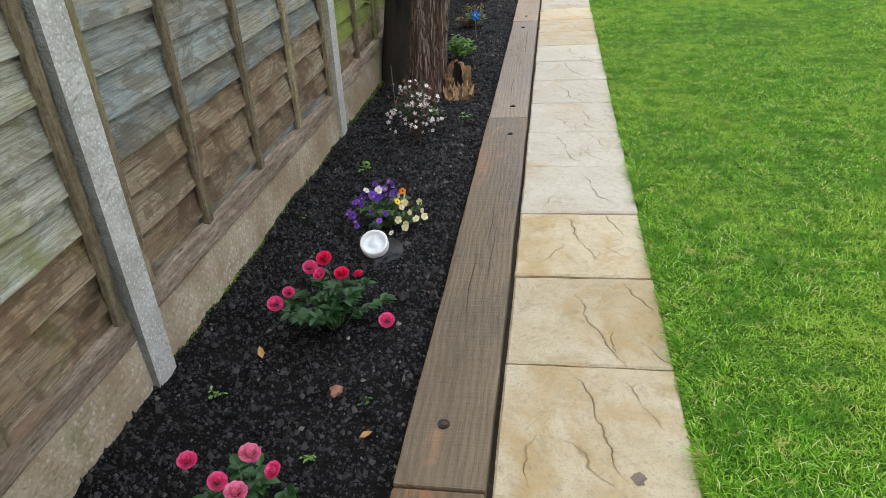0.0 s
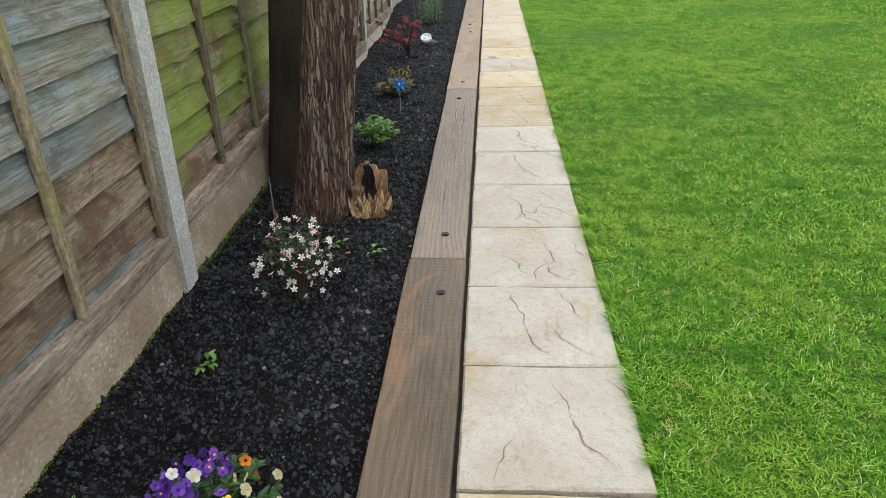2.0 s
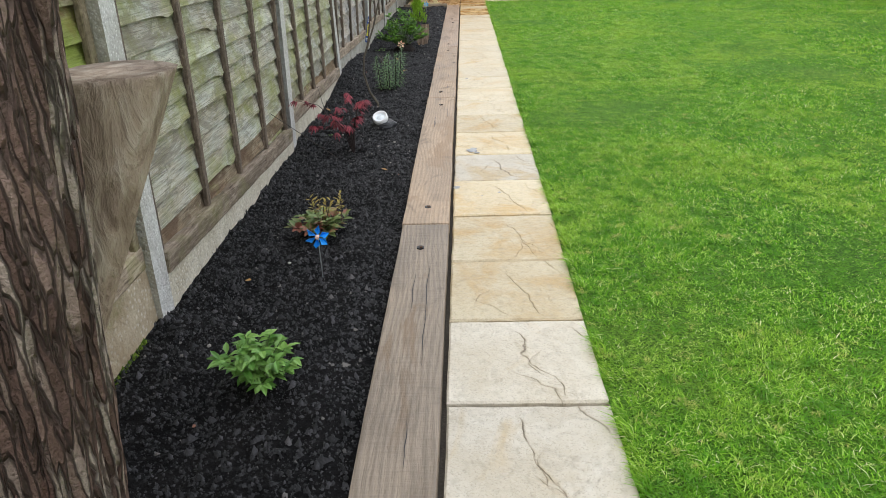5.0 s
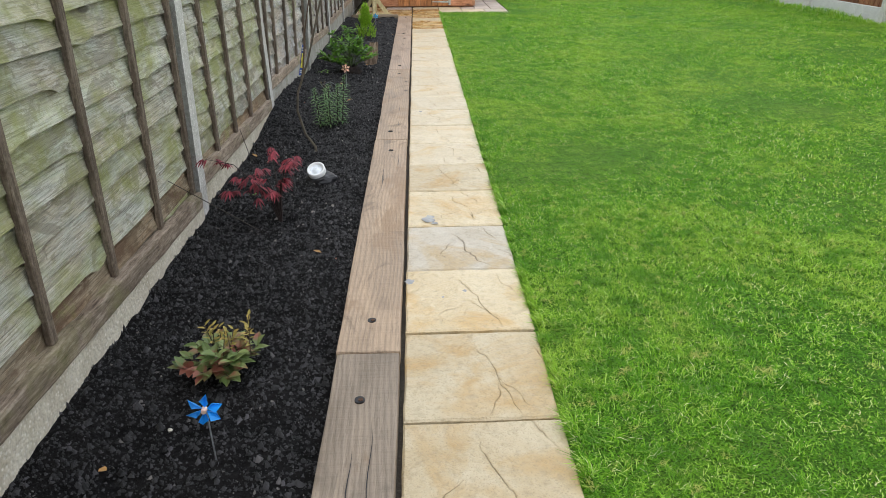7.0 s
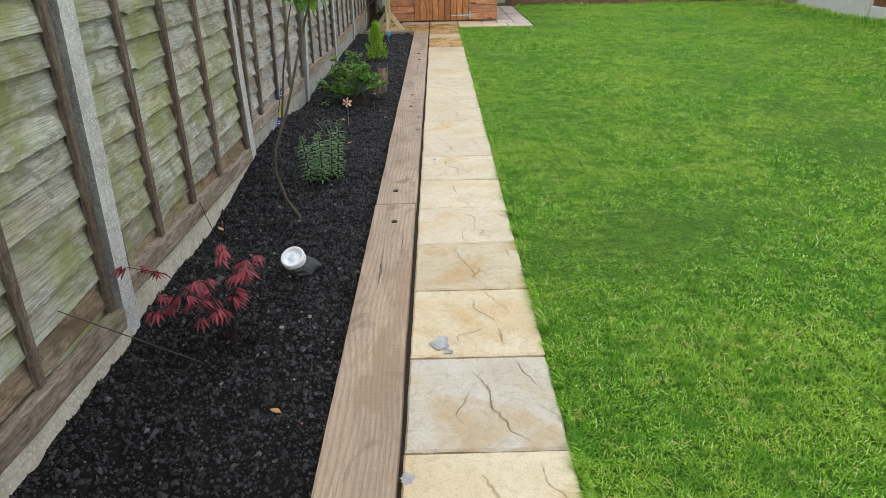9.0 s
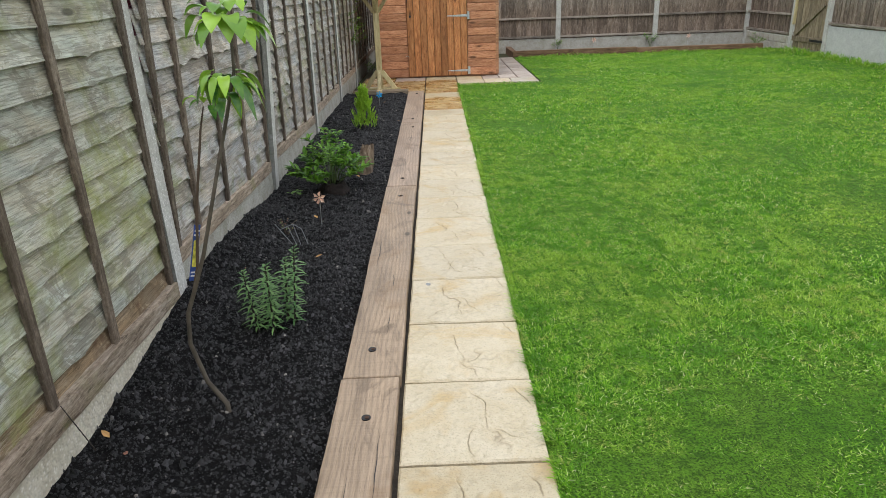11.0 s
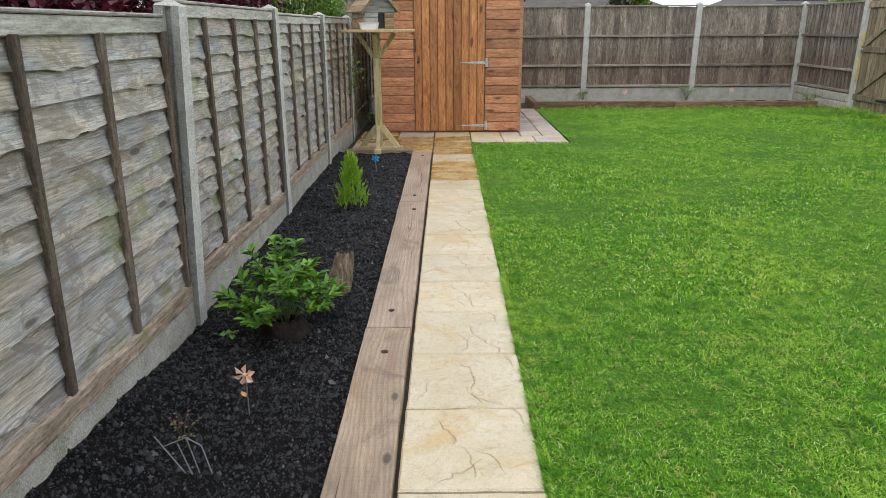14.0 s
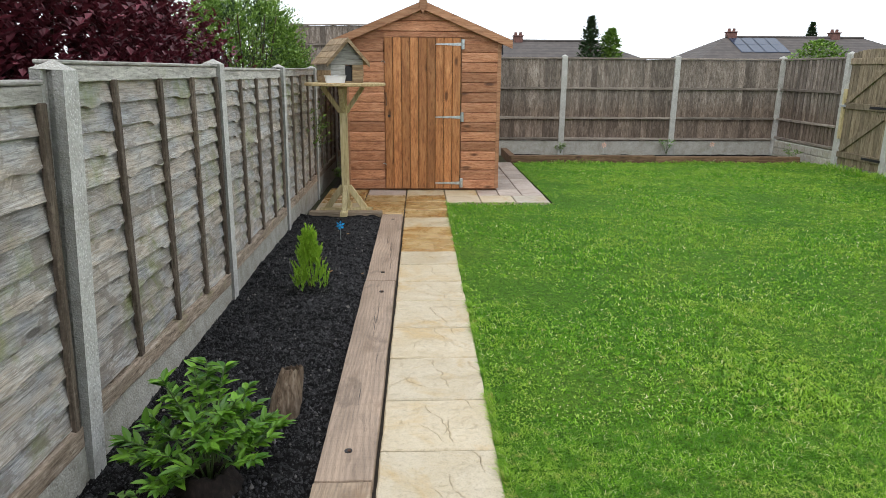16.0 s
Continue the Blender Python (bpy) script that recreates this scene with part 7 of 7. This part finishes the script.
bungalow(19.4, 37.0, 57, 8, 2.2, 4.0, 23.0, 33.5, "bungalow with solar panels on its tiled roof far behind the fence", (23.4, 31.2), ((23.1, 3.6),))


def far_tree(x, y, h, rad, seed, mt, label, cone=True):
    r = random.Random(seed)
    t = thing("distant_tree", (x, y, 0), label, "tree", "distant trees")
    v, f = tube([(0, 0, -0.1), (0, 0, h * 0.8)], [0.18, 0.05], 8)
    mesh_ob("trunk", v, f, STEM_BROWN, t)
    V, F = [], []
    for i in range(1500):
        u = r.random() ** 0.9
        a = r.uniform(0, 6.283)
        prof = (1 - u) ** 0.7 if cone else math.sqrt(max(0.03, 1 - (2 * u - 1) ** 2))
        e = rad * prof * math.sqrt(r.random()) * (1 + 0.35 * noise.noise((math.cos(a) * 2, math.sin(a) * 2 + seed, u * 5)))
        leaf(V, F, Vector((math.cos(a) * e, math.sin(a) * e, h * (0.12 + 0.86 * u))), rvec(r, 0.9), r.uniform(0.2, 0.42), 0.16, droop=0.1)
    mesh_ob("crown", V, F, mt, t)


far_tree(11.4, 55, 4.9, 1.15, 1, LEAF_FAR, "dark green conifer beside a distant roof")
far_tree(12.9, 55.5, 4.2, 0.7, 2, LEAF_HEDGE, "lighter green tree beside the conifer", False)
far_tree(27.0, 55.5, 3.55, 1.9, 3, LEAF_HEDGE, "rounded green bush before a distant roof", False)
far_tree(33.5, 68, 5.6, 1.2, 4, LEAF_FAR, "dark conifer behind the distant roof")

# ---------- grass blades ----------
kgr = Kit("grass_blades")
gi = kgr.island()
gpos = kgr.coords(world=True)
gbig = kgr.noise(gpos, 1.1, 4.0, 0.6, 0.4)
gmid = kgr.noise(gpos, 7.0, 3.0, 0.6)
gcol = kgr.ramp(gi, [(0.0, (0.042, 0.145, 0.008)), (0.35, (0.145, 0.39, 0.016)), (0.75, (0.285, 0.56, 0.034)), (0.94, (0.52, 0.72, 0.17)), (1.0, (0.80, 0.74, 0.48))])
gcol = kgr.mix(kgr.ramp(gbig, [(0.47, 0.0), (0.60, 0.5)]), gcol, (0.42, 0.60, 0.075))
gcol = kgr.mix(kgr.ramp(gmid, [(0.38, 0.7), (0.5, 0.0)]), gcol, (0.08, 0.26, 0.014))
gworn = kgr.noise(gpos, 15.0, 4.0, 0.65)
gcol = kgr.mix(kgr.ramp(gworn, [(0.57, 0.0), (0.67, 0.7)]), gcol, (0.58, 0.55, 0.17))
kgr.finish(gcol, 0.45, spec=0.2)
gtr = kgr.node("ShaderNodeBsdfTranslucent")
kgr.put(gtr.inputs[0], gcol)
gms = kgr.node("ShaderNodeMixShader")
gms.inputs[0].default_value = 0.36
kgr.link(kgr.p.outputs[0], gms.inputs[1])
kgr.link(gtr.outputs[0], gms.inputs[2])
kgr.link(gms.outputs[0], kgr.out.inputs[0])


def blades(name, count, box, h0, h1, w0, w1, seed, lean=1.25, aim=None, label=""):
    g = np.random.default_rng(seed)
    xs, ys = g.uniform(box[0], box[1], count), g.uniform(box[2], box[3], count)
    # tufts: pull part of the blades towards clump centres
    cell = np.floor(np.stack([xs, ys], -1) / 0.06)
    mixed = np.sin(cell[:, :1] * 12.9898 + cell[:, 1:] * 78.233) * 43758.5453
    more = np.sin(cell[:, :1] * 39.346 + cell[:, 1:] * 11.135) * 24634.6345
    cl = (cell + np.concatenate([mixed - np.floor(mixed), more - np.floor(more)], -1)) * 0.06
    pull = g.uniform(0, 0.2, (count, 1))
    xy = np.stack([xs, ys], -1) * (1 - pull) + cl * pull
    rag = 0.012 * np.sin(ys * 7.3 + 2.0 * np.sin(ys * 3.1)) + 0.007 * np.sin(ys * 23.0 + np.sin(ys * 11.0))
    xy[:, 0] = np.maximum(xy[:, 0], box[0] + rag)
    hh = g.uniform(h0, h1, count) * (0.75 + 0.25 * np.sin(xs * 3.1 + 1.7 * np.sin(ys * 2.3)) * np.cos(ys * 2.7)) * ((0.7 + 0.5 * (mixed - np.floor(mixed))[:, 0]) if aim is None else (0.3 + 1.2 * (mixed - np.floor(mixed))[:, 0]))
    ww = g.uniform(w0, w1, count)
    ld = g.uniform(0, 6.283, count) if aim is None else aim + g.normal(0, 0.6, count)
    an = ld + math.pi / 2 + g.normal(0, 0.5, count)
    ln = hh * g.uniform(0.25, lean, count)
    side = np.stack([np.cos(an), np.sin(an), np.zeros(count)], -1) * (ww / 2)[:, None]
    base = np.concatenate([xy, np.full((count, 1), -0.012)], -1)
    tip = base + np.stack([np.cos(ld) * ln, np.sin(ld) * ln, hh * g.uniform(0.7, 1.0, count)], -1)
    mid = base + np.stack([np.cos(ld) * ln * 0.36, np.sin(ld) * ln * 0.36, hh * 0.62], -1)
    P = np.stack([base, mid + side, mid - side, tip], 1).reshape(-1, 3)
    k = 4 * np.arange(count)[:, None]
    T = np.concatenate([k + np.array([[0, 1, 2]]), k + np.array([[2, 1, 3]])], 1).reshape(-1, 3)
    return tagged(raw_mesh(name, P, T, kgr.m), label, "grass", kind="stuff")


LB = "short mown green grass blades"
blades("grass_near", 280000, (0.572, 1.25, 2.0, 12.5), 0.014, 0.032, 0.0018, 0.0034, 1, 1.8, label=LB)
blades("grass_near", 280000, (1.25, 2.2, 2.0, 12.5), 0.014, 0.032, 0.0024, 0.0042, 9, 1.8, label=LB)
blades("grass_middle", 210000, (2.2, 3.8, 2.5, 14.0), 0.015, 0.032, 0.0038, 0.0065, 2, 1.6, label=LB)
blades("grass_side", 95000, (3.8, 6.76, 3.0, 14.0), 0.017, 0.034, 0.008, 0.012, 4, 1.5, label=LB)
blades("grass_far", 26000, (0.575, 2.2, 12.5, 14.0), 0.017, 0.034, 0.006, 0.009, 10, 1.5, label=LB)
blades("grass_far", 80000, (0.575, 6.76, 14.0, 17.33), 0.017, 0.034, 0.008, 0.012, 3, 1.4, label=LB)
blades("grass_far", 45000, (1.76, 6.76, 17.33, 20.7), 0.017, 0.034, 0.010, 0.015, 8, 1.4, label=LB)
blades("grass_fringe", 22000, (0.562, 0.60, 1.2, 17.3), 0.02, 0.055, 0.0022, 0.0036, 5, 1.4, math.pi, label="longer grass blades hanging over the path edge")
blades("grass_tufts", 5000, (6.55, 6.76, 12.0, 20.3), 0.06, 0.16, 0.006, 0.011, 6, 0.7, label="longer untrimmed grass along the fence foot")
blades("grass_tufts", 1500, (1.8, 6.6, 20.55, 20.71), 0.04, 0.09, 0.006, 0.011, 7, 0.7, label="longer untrimmed grass along the low sleeper")
